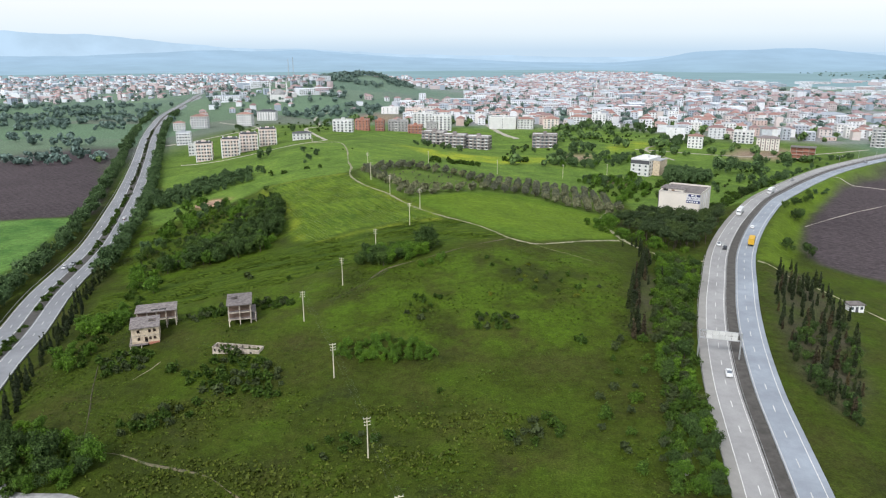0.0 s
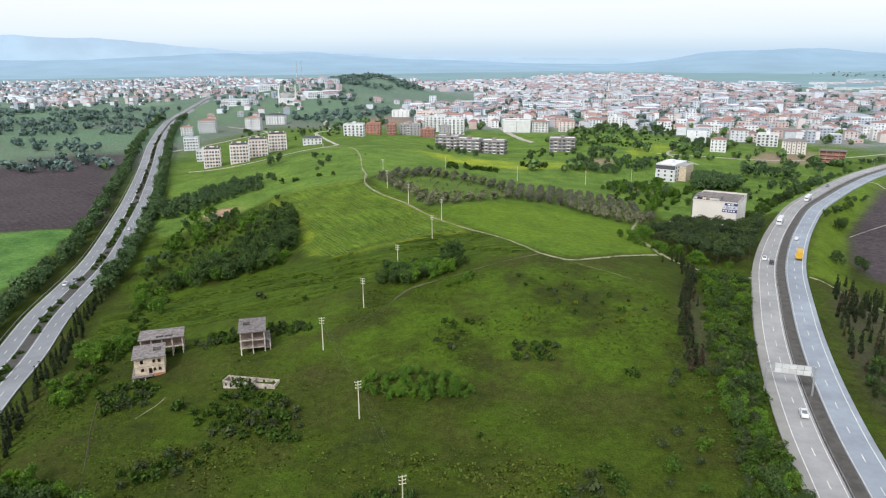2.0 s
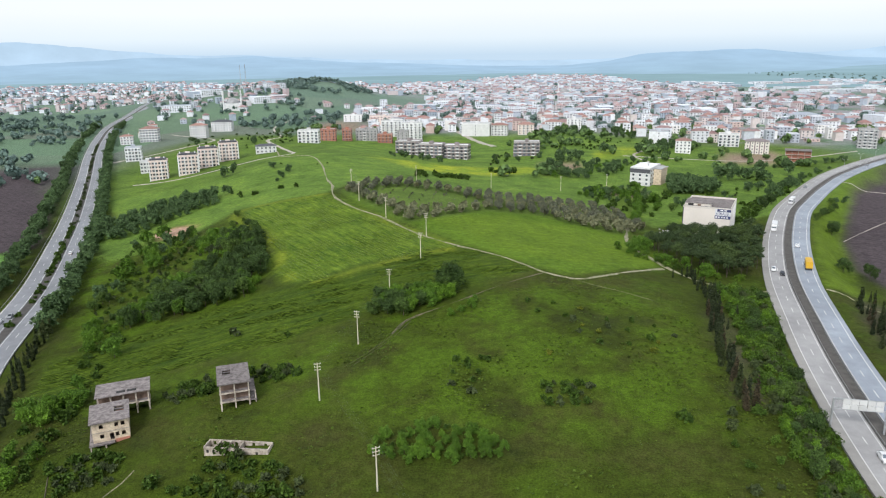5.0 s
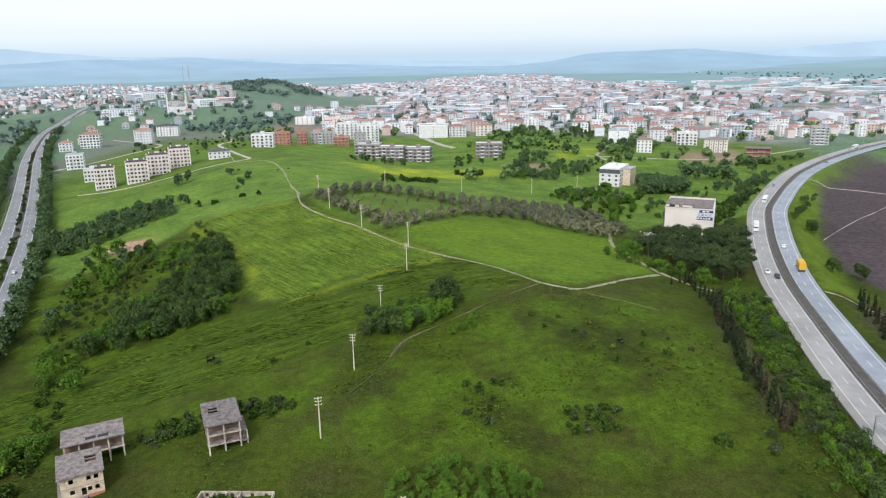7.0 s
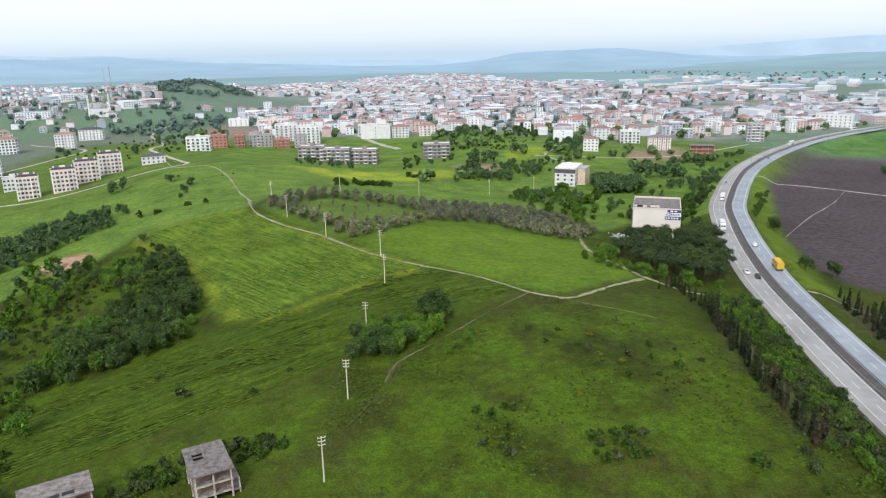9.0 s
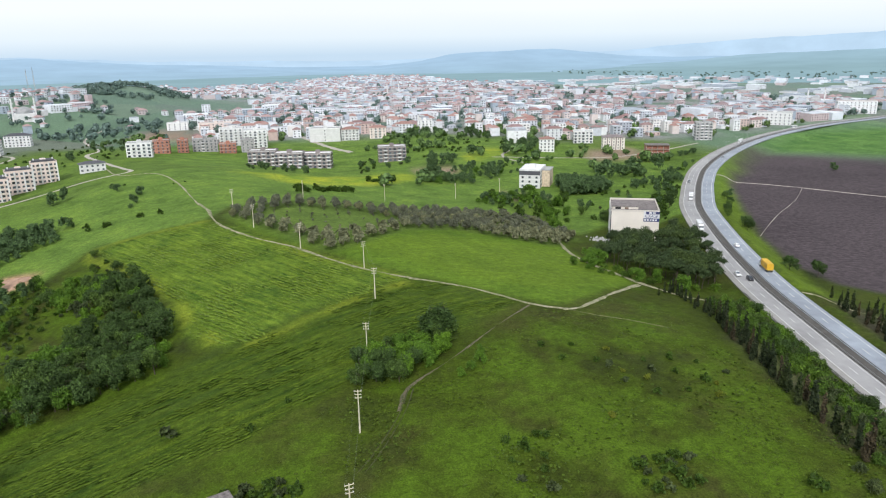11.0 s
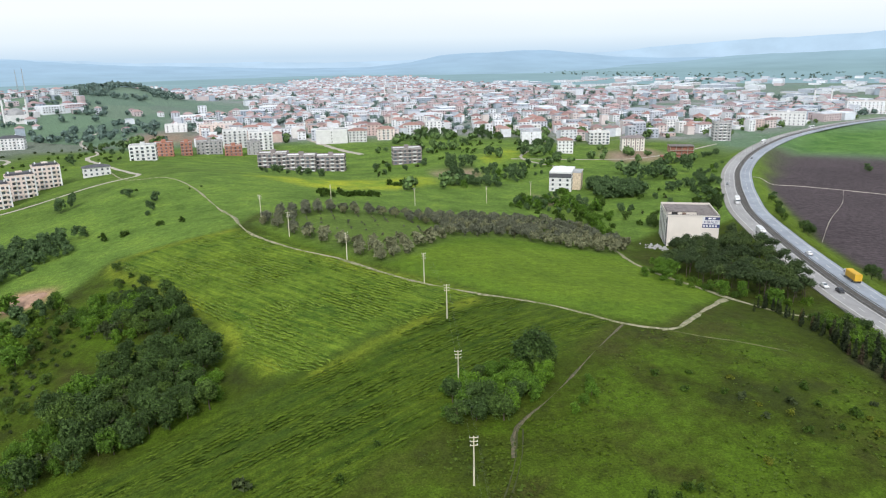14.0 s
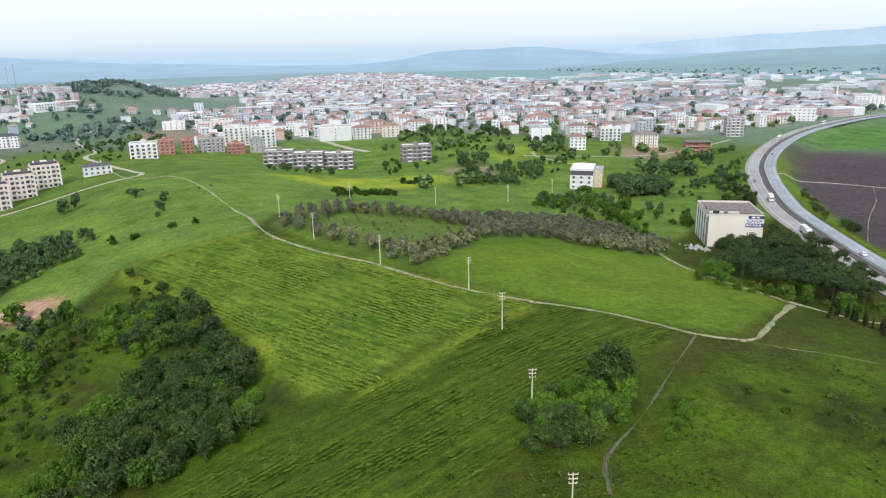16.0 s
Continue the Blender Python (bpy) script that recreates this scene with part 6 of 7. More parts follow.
for i in range(60):
    x, y = 44 + rng.normal() * 2.2, 398 + rng.normal() * 3.0
    s = 0.3 + 0.5 * rng.random()
    heap.add([(x + s * a, y + s * b, gz(x, y) + s * c) for a, b, c in ((-1, -0.7, -0.2), (1, -0.8, -0.2), (0.9, 0.8, -0.2), (-0.8, 0.9, -0.2), (0.1, 0.0, 0.9 + rng.random()))], [(0, 1, 4), (1, 2, 4), (2, 3, 4), (3, 0, 4)])
tagged(part("rubble_heap", heap, CONCRETE), "heap of pale building rubble beside the hall", "rubble", kind="stuff")

# ---- apartment houses told apart one by one ----
def pane_mesh(w, h):
    return Build().box(-w / 2, -0.06, 0, w / 2, 0.02, h).mesh("window", GLASS)


PANES = {(w, h): pane_mesh(w, h) for w, h in ((1.4, 1.4), (2.2, 1.9), (1.0, 1.2))}


def apartment(label, x, y, yaw, w, d, floors, wall, roof="flat", cols=5, pane=(1.4, 1.4), balconies=(), storey=3.0, band=None, side_cols=3, roof_mat=None, base=None, trim=None):
    root = thing("apartment_house", label, "building", pose(x, y, (gz(x, y) if base is None else base) - 0.2, 0, 0, yaw), "apartment houses")
    h = floors * storey + 0.6
    part("body", Build().box(-w / 2, -d / 2, -2.5, w / 2, d / 2, h), wall, root)
    for k in range(1, floors + 1):
        part("floor_band", Build().box(-w / 2 - 0.05, -d / 2 - 0.05, k * storey + 0.3, w / 2 + 0.05, d / 2 + 0.05, k * storey + 0.55), band or wall, root)
    if roof == "hip":
        e, r = 0.6, min(w, d) * 0.36
        v = [(-w / 2 - e, -d / 2 - e, h), (w / 2 + e, -d / 2 - e, h), (w / 2 + e, d / 2 + e, h), (-w / 2 - e, d / 2 + e, h)]
        v += [(-max(w - d, 0) / 2, -max(d - w, 0) / 2, h + r * 0.55), (max(w - d, 0.02) / 2, max(d - w, 0.02) / 2, h + r * 0.55)]
        part("roof", Build().add(v, [(3, 2, 1, 0), (0, 1, 5, 4), (1, 2, 5), (2, 3, 4, 5), (3, 0, 4)]), roof_mat or TILE, root)
        part("chimney", Build().box(w * 0.15, d * 0.12, h, w * 0.15 + 0.7, d * 0.12 + 0.7, h + r * 0.55 + 0.9), wall, root)
    else:
        b = Build()
        for x0, y0, x1, y1 in ((-w / 2, -d / 2, w / 2, -d / 2 + 0.2), (-w / 2, d / 2 - 0.2, w / 2, d / 2), (-w / 2, -d / 2 + 0.2, -w / 2 + 0.2, d / 2 - 0.2), (w / 2 - 0.2, -d / 2 + 0.2, w / 2, d / 2 - 0.2)):
            b.box(x0, y0, h, x1, y1, h + 0.8)
        part("parapet", b, wall, root)
        part("roof", Build().box(-w / 2 + 0.2, -d / 2 + 0.2, h, w / 2 - 0.2, d / 2 - 0.2, h + 0.15), roof_mat or ZINC, root)
        part("stair_head", Build().box(-1.8, -1.5, h + 0.15, 1.8, 2.5, h + 2.6), wall, root)
    pm = PANES[pane]
    for k in range(floors):
        z = k * storey + 1.2 - (pane[1] - 1.4)
        for i in range(cols):
            if i in balconies:
                continue
            o = part("window", pm, GLASS, root)
            o.matrix_basis = pose(-w / 2 + w * (i + 0.5) / cols, -d / 2, z)
        for s in (-1, 1):
            for j in range(side_cols):
                o = part("window", pm, GLASS, root)
                o.matrix_basis = pose(s * w / 2, -d / 2 + d * (j + 0.5) / side_cols, z, 0, 0, 90 * s)
        for i in balconies:
            cx, bw = -w / 2 + w * (i + 0.5) / cols, w / cols * 0.8
            bal = part("balcony", Build().box(cx - bw / 2, -d / 2 - 1.2, k * storey + 0.35, cx + bw / 2, -d / 2, k * storey + 0.52).box(cx - bw / 2, -d / 2 - 1.2, k * storey + 0.52, cx + bw / 2, -d / 2 - 1.1, k * storey + 1.35), trim or WHITE, root)
            part("balcony_door", Build().box(cx - 0.9, -d / 2 - 0.05, k * storey + 0.55, cx + 0.9, -d / 2 - 0.004, k * storey + 2.7), GLASS, bal)
    return root


BAY = surface("brown_grey_render", (0.27, 0.23, 0.225), 0.2, 1.0)


def pink_block(x, y, yaw, w):
    """Five storeys, cream strips between the windows, a dark attic behind the parapet."""
    root = apartment("pink and cream apartment house with dark stepped attic roof", x, y, yaw, w, 12, 5, PINK, "flat", 6, (1.4, 1.4), (1, 4), 2.9, roof_mat=GREY, trim=PINK)
    for px in (-w / 2 + 0.5, -w / 6, w / 6, w / 2 - 0.5):
        part("wall_strip", Build().box(px - 0.45, -6.14, -1.5, px + 0.45, -6.056, 15.0), WHITE, root)
    part("attic", Build().box(-w / 2 + 1.2, -4.6, 15.25, w / 2 - 1.2, 4.8, 17.0), GREY, root, "dark grey attic storey")
    for px in (-w / 2 + 1.8, w / 2 - 2.6):
        part("chimney", Build().box(px, -3.0, 17.0, px + 0.8, -2.2, 18.3), WHITE, root)
    return root


for x, y, s in ((-290, 566, 0.95), (-286, 594, 1), (-280, 622, 1)):
    pink_block(x - 7, y + 6, 26, 16.5 * s)
pink_block(-318, 564, 24, 14)
apartment("low white apartment house with flat roof", -350, 606, 25, 13, 10, 3, WHITE, "flat", 5, (1.4, 1.4), ())
apartment("cream apartment house with balconies", -396, 664, 22, 14, 11, 4, TOWN_WALL, "flat", 5, (1.4, 1.4), (1, 3))
apartment("white house with two dark glazed wings", -468, 826, 15, 20, 13, 5, WHITE, "hip", 6, (2.2, 1.9), (), roof_mat=TILE)
apartment("white apartment house with red-edged roof", -424, 862, 10, 19, 13, 5, WHITE, "hip", 6, (1.4, 1.4), (2,))
apartment("white and brown apartment house with steep dark roof", -430, 944, 10, 26, 14, 4, WHITE, "hip", 7, (1.4, 1.4), (1, 4), roof_mat=GREY)
apartment("white villa row with dark roof", -262, 652, 20, 18, 9, 2, WHITE, "hip", 5, (1.4, 1.4), (), roof_mat=GREY)
apartment("unfinished white house with terraces", -250, 744, 8, 21, 14, 4, WHITE, "flat", 5, (2.2, 1.9), (1, 3))
apartment("bare red brick apartment house", -243, 793, 8, 16, 13, 4, BRICKRED, "flat", 4, (1.4, 1.4), (), band=CONCRETE)
apartment("bare red brick apartment house", -226, 808, 8, 10, 13, 4, BRICKRED, "flat", 3, (1.4, 1.4), (), band=CONCRETE)
apartment("grey concrete apartment house", -208, 826, 8, 24, 13, 4, CONCRETE, "flat", 6, (1.4, 1.4), (2,))
apartment("tall white house with rounded stacked balconies", -190, 888, 5, 25, 16, 6, WHITE, "flat", 5, (2.2, 1.9), (0, 1, 3, 4), band=WHITE)
apartment("tall white house with rounded stacked balconies", -162, 864, 5, 24, 16, 6, WHITE, "flat", 5, (2.2, 1.9), (0, 1, 3, 4), band=WHITE)
apartment("half-built bare red brick house", -184, 812, 5, 16, 12, 3, BRICKRED, "flat", 4, (1.4, 1.4), (), band=CONCRETE)
apartment("grey rendered house with small windows", -166, 824, 5, 13, 12, 4, CONCRETE, "flat", 3, (1.0, 1.2), ())
for x, y in ((-141, 713), (-118, 702), (-94, 706)):
    apartment("four-storey row house with brown walls and white bands", x, y, -8, 24, 13, 4, BAY, "flat", 6, (2.2, 1.9), (1, 3, 5), storey=3.1, band=WHITE, trim=WHITE, roof_mat=WHITE)
apartment("unfinished brown and white apartment house with open bays", -28, 724, 0, 25, 14, 4, BAY, "flat", 6, (2.2, 1.9), (1, 4), storey=3.2, band=WHITE, trim=WHITE, roof_mat=WHITE)
apartment("large white hall with blank walls", -88, 902, -4, 34, 22, 4, WHITE, "flat", 1, (1.0, 1.2), (), side_cols=1, storey=3.5)
apartment("white house with red roof band", -60, 902, -4, 20, 14, 4, WHITE, "hip", 5, (1.4, 1.4), (1, 3))
apartment("red and white apartment house", -28, 910, -4, 19, 14, 4, PINK, "hip", 4, (1.4, 1.4), (1, 2))
apartment("cream apartment house with stepped gables", 6, 944, -4, 20, 14, 4, TOWN_WALL, "hip", 5, (1.4, 1.4), (2,))
apartment("plain white apartment house with flat roof", 32, 946, -4, 18, 14, 5, WHITE, "flat", 4, (1.4, 1.4), (1,))
apartment("salmon-coloured school building with flat roof", -228, 1032, 4, 40, 16, 4, PINK, "flat", 8, (1.4, 1.4), ())
apartment("white hall with flat roof", -284, 1078, 6, 27, 16, 3, WHITE, "flat", 4, (1.4, 1.4), ())
apartment("white four-storey block with red hip roof", 121, 734, -14, 14, 12, 4, WHITE, "hip", 4, (1.4, 1.4), (), storey=2.9)
apartment("white and grey house with glazed balconies", 180, 797, -14, 20, 13, 4, WHITE, "flat", 5, (2.2, 1.9), (1, 3))
strips = apartment("cream-white four-storey house with brown strips and dark hip roof", 191, 742, -14, 21, 12, 4, surface("pale_cream_render", (0.80, 0.765, 0.69), 0.12, 1.0), "hip", 5, (1.0, 1.2), (), storey=2.9, roof_mat=BAY)
for sx in (-6.3, -2.1, 2.1, 6.3):
    part("wall_strip", Build().box(sx - 0.5, -6.14, -1.0, sx + 0.5, -6.056, 12.0), BAY, strips, "dark brown vertical strip")
apartment("cream hall with broad flat roof", 112, 812, -10, 20, 16, 4, TOWN_WALL, "flat", 1, (1.0, 1.2), (), storey=3.2)
apartment("grey concrete tower house with white bands", 310, 786, -20, 17, 14, 6, CONCRETE, "flat", 4, (1.4, 1.4), (1, 2), band=WHITE)
apartment("white factory hall with low roof", 470, 902, -38, 40, 24, 4, WHITE, "flat", 8, (1.4, 1.4), (), storey=3.6)
apartment("pale factory block with rows of windows", 662, 1000, -30, 50, 20, 5, TOWN_WALL, "flat", 10, (1.4, 1.4), (), storey=3.4)
k1 = apartment("white four-storey house with grey top floor", 57.5, 562, -26, 14.5, 25, 4, WHITE, "flat", 3, (1.4, 1.4), (), storey=3.0, side_cols=5, roof_mat=WHITE)
part("grey_storey", Build().box(-7.3, -12.62, 9.4, 7.3, -12.56, 12.3), GREY, k1, "dark grey top storey")
part("rear_wing", Build().box(7.28, -4.0, -2.5, 12.6, 12.0, 11.6), CREAM, k1, "beige rear wing")
part("wing_roof", Build().box(7.0, -4.3, 11.6, 12.9, 12.3, 11.85), ZINC, k1)
rf = frame_house("unfinished_house", "bare red brick and concrete frame house under construction", 204, 674, -18, 20, 14, -9.2, 4, 3.2, 4, False, BRICKRED)
part("side_wing", Build().box(-16, -6, -1, -10.4, 5, 4.2), BRICKRED, rf)
for x, y in ((-482, 800), (-500, 870), (-520, 930)):
    apartment("pale apartment house with clay roof", x, y, 10 + 20 * rng.random(), 10 + 4 * rng.random(), 10, int(2 + 2 * rng.random()), TOWN_WALL, "hip", 4, (1.4, 1.4), (1,))


# ---- mosques ----
def mosque(label, x, y, yaw, s, base, domes=1):
    root = thing("mosque", label, "mosque", pose(x, y, base, 0, 0, yaw), "mosques")
    part("prayer_hall", Build().box(-11 * s, -11 * s, -4, 11 * s, 11 * s, 9 * s), WHITE, root)
    b = Build()
    n, rings = 20, 7
    for i in range(rings + 1):
        a = i / rings * math.pi / 2
        b.v += [(9 * s * math.cos(a) * math.cos(t), 9 * s * math.cos(a) * math.sin(t), 9 * s + 8 * s * math.sin(a)) for t in np.linspace(0, 2 * math.pi, n, endpoint=False)]
    b.f += [(i * n + j, i * n + (j + 1) % n, (i + 1) * n + (j + 1) % n, (i + 1) * n + j) for i in range(rings) for j in range(n)]
    part("dome", b, ZINC, root, smooth=True)
    for k in (-1, 1):
        mt = part("minaret", Build().tube((k * 12 * s, -9 * s, -4), (k * 12 * s, -9 * s, 27 * s), 1.25 * s, 1.0 * s, 10), WHITE, root)
        part("gallery", Build().tube((k * 12 * s, -9 * s, 20 * s), (k * 12 * s, -9 * s, 21.5 * s), 1.2 * s, 2.0 * s, 12), WHITE, mt)
        part("spire", Build().tube((k * 12 * s, -9 * s, 27 * s), (k * 12 * s, -9 * s, 33 * s), 1.1 * s, 0.05, 10), ZINC, mt)


mosque("white mosque with twin minarets on the hill", -500, 1150, 20, 1.15, gz(-500, 1150) - 0.5)
mosque("pale domed mosque with twin minarets on the plain", 690, 1126, -30, 1.0, -8.5)
mosque("grey-domed mosque amid the town roofs", 60, 1700, 0, 1.1, -8.5)

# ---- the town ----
# wall and roof colours of the far town, blued and paled to imitate haze
HAZED_WALLS = [(0.70, 0.74, 0.80), (0.55, 0.58, 0.64), (0.74, 0.77, 0.82), (0.60, 0.52, 0.53), (0.76, 0.79, 0.84), (0.47, 0.52, 0.60), (0.66, 0.65, 0.67), (0.38, 0.44, 0.52), (0.78, 0.80, 0.84), (0.56, 0.46, 0.47)]
HAZED_TILES = [(0.36, 0.24, 0.235), (0.42, 0.29, 0.28), (0.31, 0.225, 0.235), (0.46, 0.34, 0.33), (0.34, 0.25, 0.26)]
HAZED_FLATS = [(0.60, 0.63, 0.68), (0.76, 0.79, 0.83), (0.48, 0.52, 0.58), (0.38, 0.42, 0.48)]


def by_island(name, colours):
    m = walls_of(name, colours)
    ns, ls = m.node_tree.nodes, m.node_tree.links
    info = next(n for n in ns if n.bl_idname == "ShaderNodeObjectInfo")
    geo = next(n for n in ns if n.bl_idname == "ShaderNodeNewGeometry")
    ramp_in = next(l.to_socket for l in ls if l.from_node == info)
    ls.new(geo.outputs["Random Per Island"], ramp_in)
    return m


FAR_WALL, FAR_TILE, FAR_FLAT = by_island("far_town_walls", HAZED_WALLS), by_island("far_tile_roofs", HAZED_TILES), by_island("far_flat_roofs", HAZED_FLATS)
HILL_TOWN = [(-740, 1300), (-660, 1180), (-470, 1130), (-430, 1250), (-490, 1400), (-570, 1500), (-590, 1640), (-700, 1700), (-840, 1450)]
WEST_TOWN = [(-1060, 1130), (-900, 1190), (-780, 1260), (-860, 1500), (-720, 1760), (-480, 1760), (-440, 2200), (-600, 2500), (-1429, 2693), (-1994, 2156)]
SLOPE_TOWN = [(-480, 930), (-340, 1080), (-330, 1300), (-420, 1390), (-480, 1120), (-640, 1150), (-560, 990)]
INDUSTRY = [(870, 1150), (768, 1330), (660, 1530), (520, 1830), (420, 2300), (900, 2500), (1500, 2000), (1700, 1400)]
EAST_TOWN = [(480, 930), (640, 990), (980, 1110), (1500, 1350), (1900, 1800), (1300, 1700), (900, 1250)]


def house_shape(b_wall, b_roof, b_win, x, y, z, yaw, w, d, floors, hip, blind=True):
    c, s = math.cos(yaw), math.sin(yaw)
    h = floors * 3.0 + 0.5

    def at(px, py, pz):
        return (x + c * px - s * py, y + s * px + c * py, z + pz)

    q = [(-w / 2, -d / 2), (w / 2, -d / 2), (w / 2, d / 2), (-w / 2, d / 2)]
    b_wall.add([at(px, py, pz) for pz in (-3, h) for px, py in q], [(0, 1, 5, 4), (1, 2, 6, 5), (2, 3, 7, 6), (3, 0, 4, 7), (4, 5, 6, 7)])
    e = 0.5
    if hip:
        r, m = min(w, d) * 0.3, abs(w - d) / 2 + 0.05
        ridge_pts = [(-m, 0), (m, 0)] if w >= d else [(0, -m), (0, m)]
        v = [at(px * (1 + 2 * e / w), py * (1 + 2 * e / d), h + 0.02) for px, py in q] + [at(*p, h + r) for p in ridge_pts]
        f = [(0, 1, 5, 4), (1, 2, 5), (2, 3, 4, 5), (3, 0, 4)] if w >= d else [(0, 1, 4), (1, 2, 5, 4), (2, 3, 5), (3, 0, 4, 5)]
        b_roof.add(v, f)
    else:
        b_roof.add([at(px * 0.97, py * 0.97, h + pz) for pz in (0.03, 0.5) for px, py in q], [(0, 1, 5, 4), (1, 2, 6, 5), (2, 3, 7, 6), (3, 0, 4, 7), (4, 5, 6, 7)])
    for k in range(floors):
        for side, length, depth in ((0, w, d), (1, d, w)):
            n = max(2, int(length / 3.6))
            if side and blind:
                continue
            for sg in (-1, 1) if side else (-1,):
                for i in range(n):
                    a = -length / 2 + length * (i + 0.5) / n
                    hw = 0.6 if (i + k) % 3 else 1.0
                    off = sg * (depth / 2 + 0.04)
                    pts = [(a - hw, off), (a + hw, off)] if side == 0 else [(off, a - hw), (off, a + hw)]
                    v = [at(*p, k * 3 + zz) for zz in (1.1, 2.5) for p in pts]
                    b_win.add([v[0], v[1], v[3], v[2]], [(0, 1, 2, 3)])


class Sink:
    def add(self, *_):
        return self


def town_spots(poly, gap, jitter, skip, turn):
    p = np.array(poly, float)
    lo, hi = p.min(0) - 40, p.max(0) + 40
    out = []
    mid = (lo + hi) / 2
    span = np.linalg.norm(hi - lo) / 2
    for a in np.arange(-span, span, gap):
        for b in np.arange(-span, span, gap * 1.05):
            bend = turn + 0.25 * math.sin(a / 300) + 0.2 * math.cos(b / 400)
            x = mid[0] + math.cos(turn) * a - math.sin(turn) * b + rng.normal() * jitter
            y = mid[1] + math.sin(turn) * a + math.cos(turn) * b + rng.normal() * jitter
            if rng.random() > skip:
                out.append((x, y, bend))
    xs, ys = np.array([o[0] for o in out]), np.array([o[1] for o in out])
    ok = inside(poly, xs, ys) & (near_line(xs, ys, HIGHWAY, 60)[0] > 26) & (near_line(xs, ys, OLD_ROAD, 60)[0] > 24)
    green = np.array([noise.noise((x * 0.006, y * 0.006, 9)) for x, y in zip(xs, ys)])
    fine_gap = np.array([noise.noise((x * 0.02, y * 0.02, 5)) for x, y in zip(xs, ys)])
    ok &= (green < 0.33) & (fine_gap < 0.42)
    return [o for o, k in zip(out, ok) if k]


SPOTS = []
for poly, gap, skip, turn in ((TOWN, 19.0, 0.32, 0.35), (HILL_TOWN, 21, 0.35, 0.6), (WEST_TOWN, 27, 0.3, -0.3), (EAST_TOWN, 34, 0.35, 0.5), (SLOPE_TOWN, 38, 0.45, 0.2)):
    SPOTS += town_spots(poly, gap, 4.0, skip, turn)
HALLS = town_spots(INDUSTRY, 62, 16.0, 0.35, 0.4)
SPOTS.sort(key=lambda o: math.hypot(o[0] + 60, o[1] - 70))
SHAPES = []
for i in range(16):
    floors, w, d = int(rng.choice([1, 2, 2, 3, 3, 3, 4, 4])), 8 + 11 * rng.random() ** 1.7, 8 + 4 * rng.random()
    bw, br, bn = Build(), Build(), Build()
    house_shape(bw, br, bn, 0, 0, 0, 0, w, d, floors, i % 2 > 0, i % 4 > 0)
    SHAPES.append((bw.mesh("body", TOWN_WALL), br.mesh("roof", TOWN_TILE if i % 2 else TOWN_FLAT), bn.mesh("window_grid", GLASS), i % 2 > 0))
SPOT_Z = ground_at(np.array([o[0] for o in SPOTS]), np.array([o[1] for o in SPOTS]))
for i, (x, y, yaw) in enumerate(SPOTS[:250]):
    ms = SHAPES[int(rng.integers(len(SHAPES)))]
    root = thing("town_house", "pale rendered town house with a clay-tiled roof" if ms[3] else "pale rendered town house with a flat roof", "house", pose(x, y, SPOT_Z[i], 0, 0, math.degrees(yaw) + (90 if rng.random() < 0.3 else 0)), "town houses")
    part("body", ms[0], TOWN_WALL, root)
    part("roof", ms[1], TOWN_TILE, root)
    tagged(part("window_grid", ms[2], GLASS, root), "small dark windows", kind="stuff")
fw, ft, fr, fn = Build(), Build(), Build(), Build()
for i, (x, y, yaw) in enumerate(SPOTS[250:]):
    far = math.hypot(x, y)
    big = rng.random() < 0.07
    w, d = (26 + 20 * rng.random(), 18 + 8 * rng.random()) if big else (7 + 9 * rng.random() ** 2, 7 + 4 * rng.random())
    hip = rng.random() < 0.72 and not big
    house_shape(fw, ft if hip else fr, fn if far < 1550 else Sink(), x, y, SPOT_Z[250 + i], yaw + (1.57 if rng.random() < 0.3 else 0), w, d, 3 if big else int(rng.choice([1, 1, 2, 2, 2, 3, 3, 4])), hip)
for x, y, yaw in HALLS:
    house_shape(fw, fr, fn, x, y, -8.5, yaw, 18 + 48 * rng.random() ** 2, 16 + 18 * rng.random(), int(rng.choice([1, 2, 2, 2, 3])), False)
for name, b, mat, lab in (("far_house_walls", fw, FAR_WALL, "walls of the far town's many houses"), ("far_tile_roofs", ft, FAR_TILE, "clay-tiled roofs of the far town"), ("far_flat_roofs", fr, FAR_FLAT, "flat roofs of the far town, paled for haze"), ("far_house_windows", fn, GLASS, "windows of the far town")):
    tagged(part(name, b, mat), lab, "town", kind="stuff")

# trees between the houses and on the plain
clumps = []


def clump(x, y, z, r, n):
    """One far tree: leaf clumps over three or four lobes."""
    k = 3 + int(rng.integers(2))
    lobe = np.c_[rng.normal(size=(k, 2)) * r * 0.38, r * (0.75 + 0.6 * rng.random(k))]
    d = rng.normal(size=(n, 3))
    d /= np.linalg.norm(d, axis=1)[:, None]
    c = lobe[rng.integers(k, size=n)] + d * r * (0.45 + 0.3 * rng.random((n, 1)))
    t = np.cross(d + 0.5 * rng.normal(size=(n, 3)), rng.normal(size=(n, 3)))
    t /= np.linalg.norm(t, axis=1)[:, None]
    u = np.cross(d, t)
    s = r * (0.16 + 0.16 * rng.random((n, 1)))
    clumps.append(np.stack([c - s * t - 0.8 * s * u, c + s * t - s * u, c + 0.8 * s * t + s * u, c - s * t + 0.9 * s * u], 1).reshape(-1, 3) + (x, y, z))


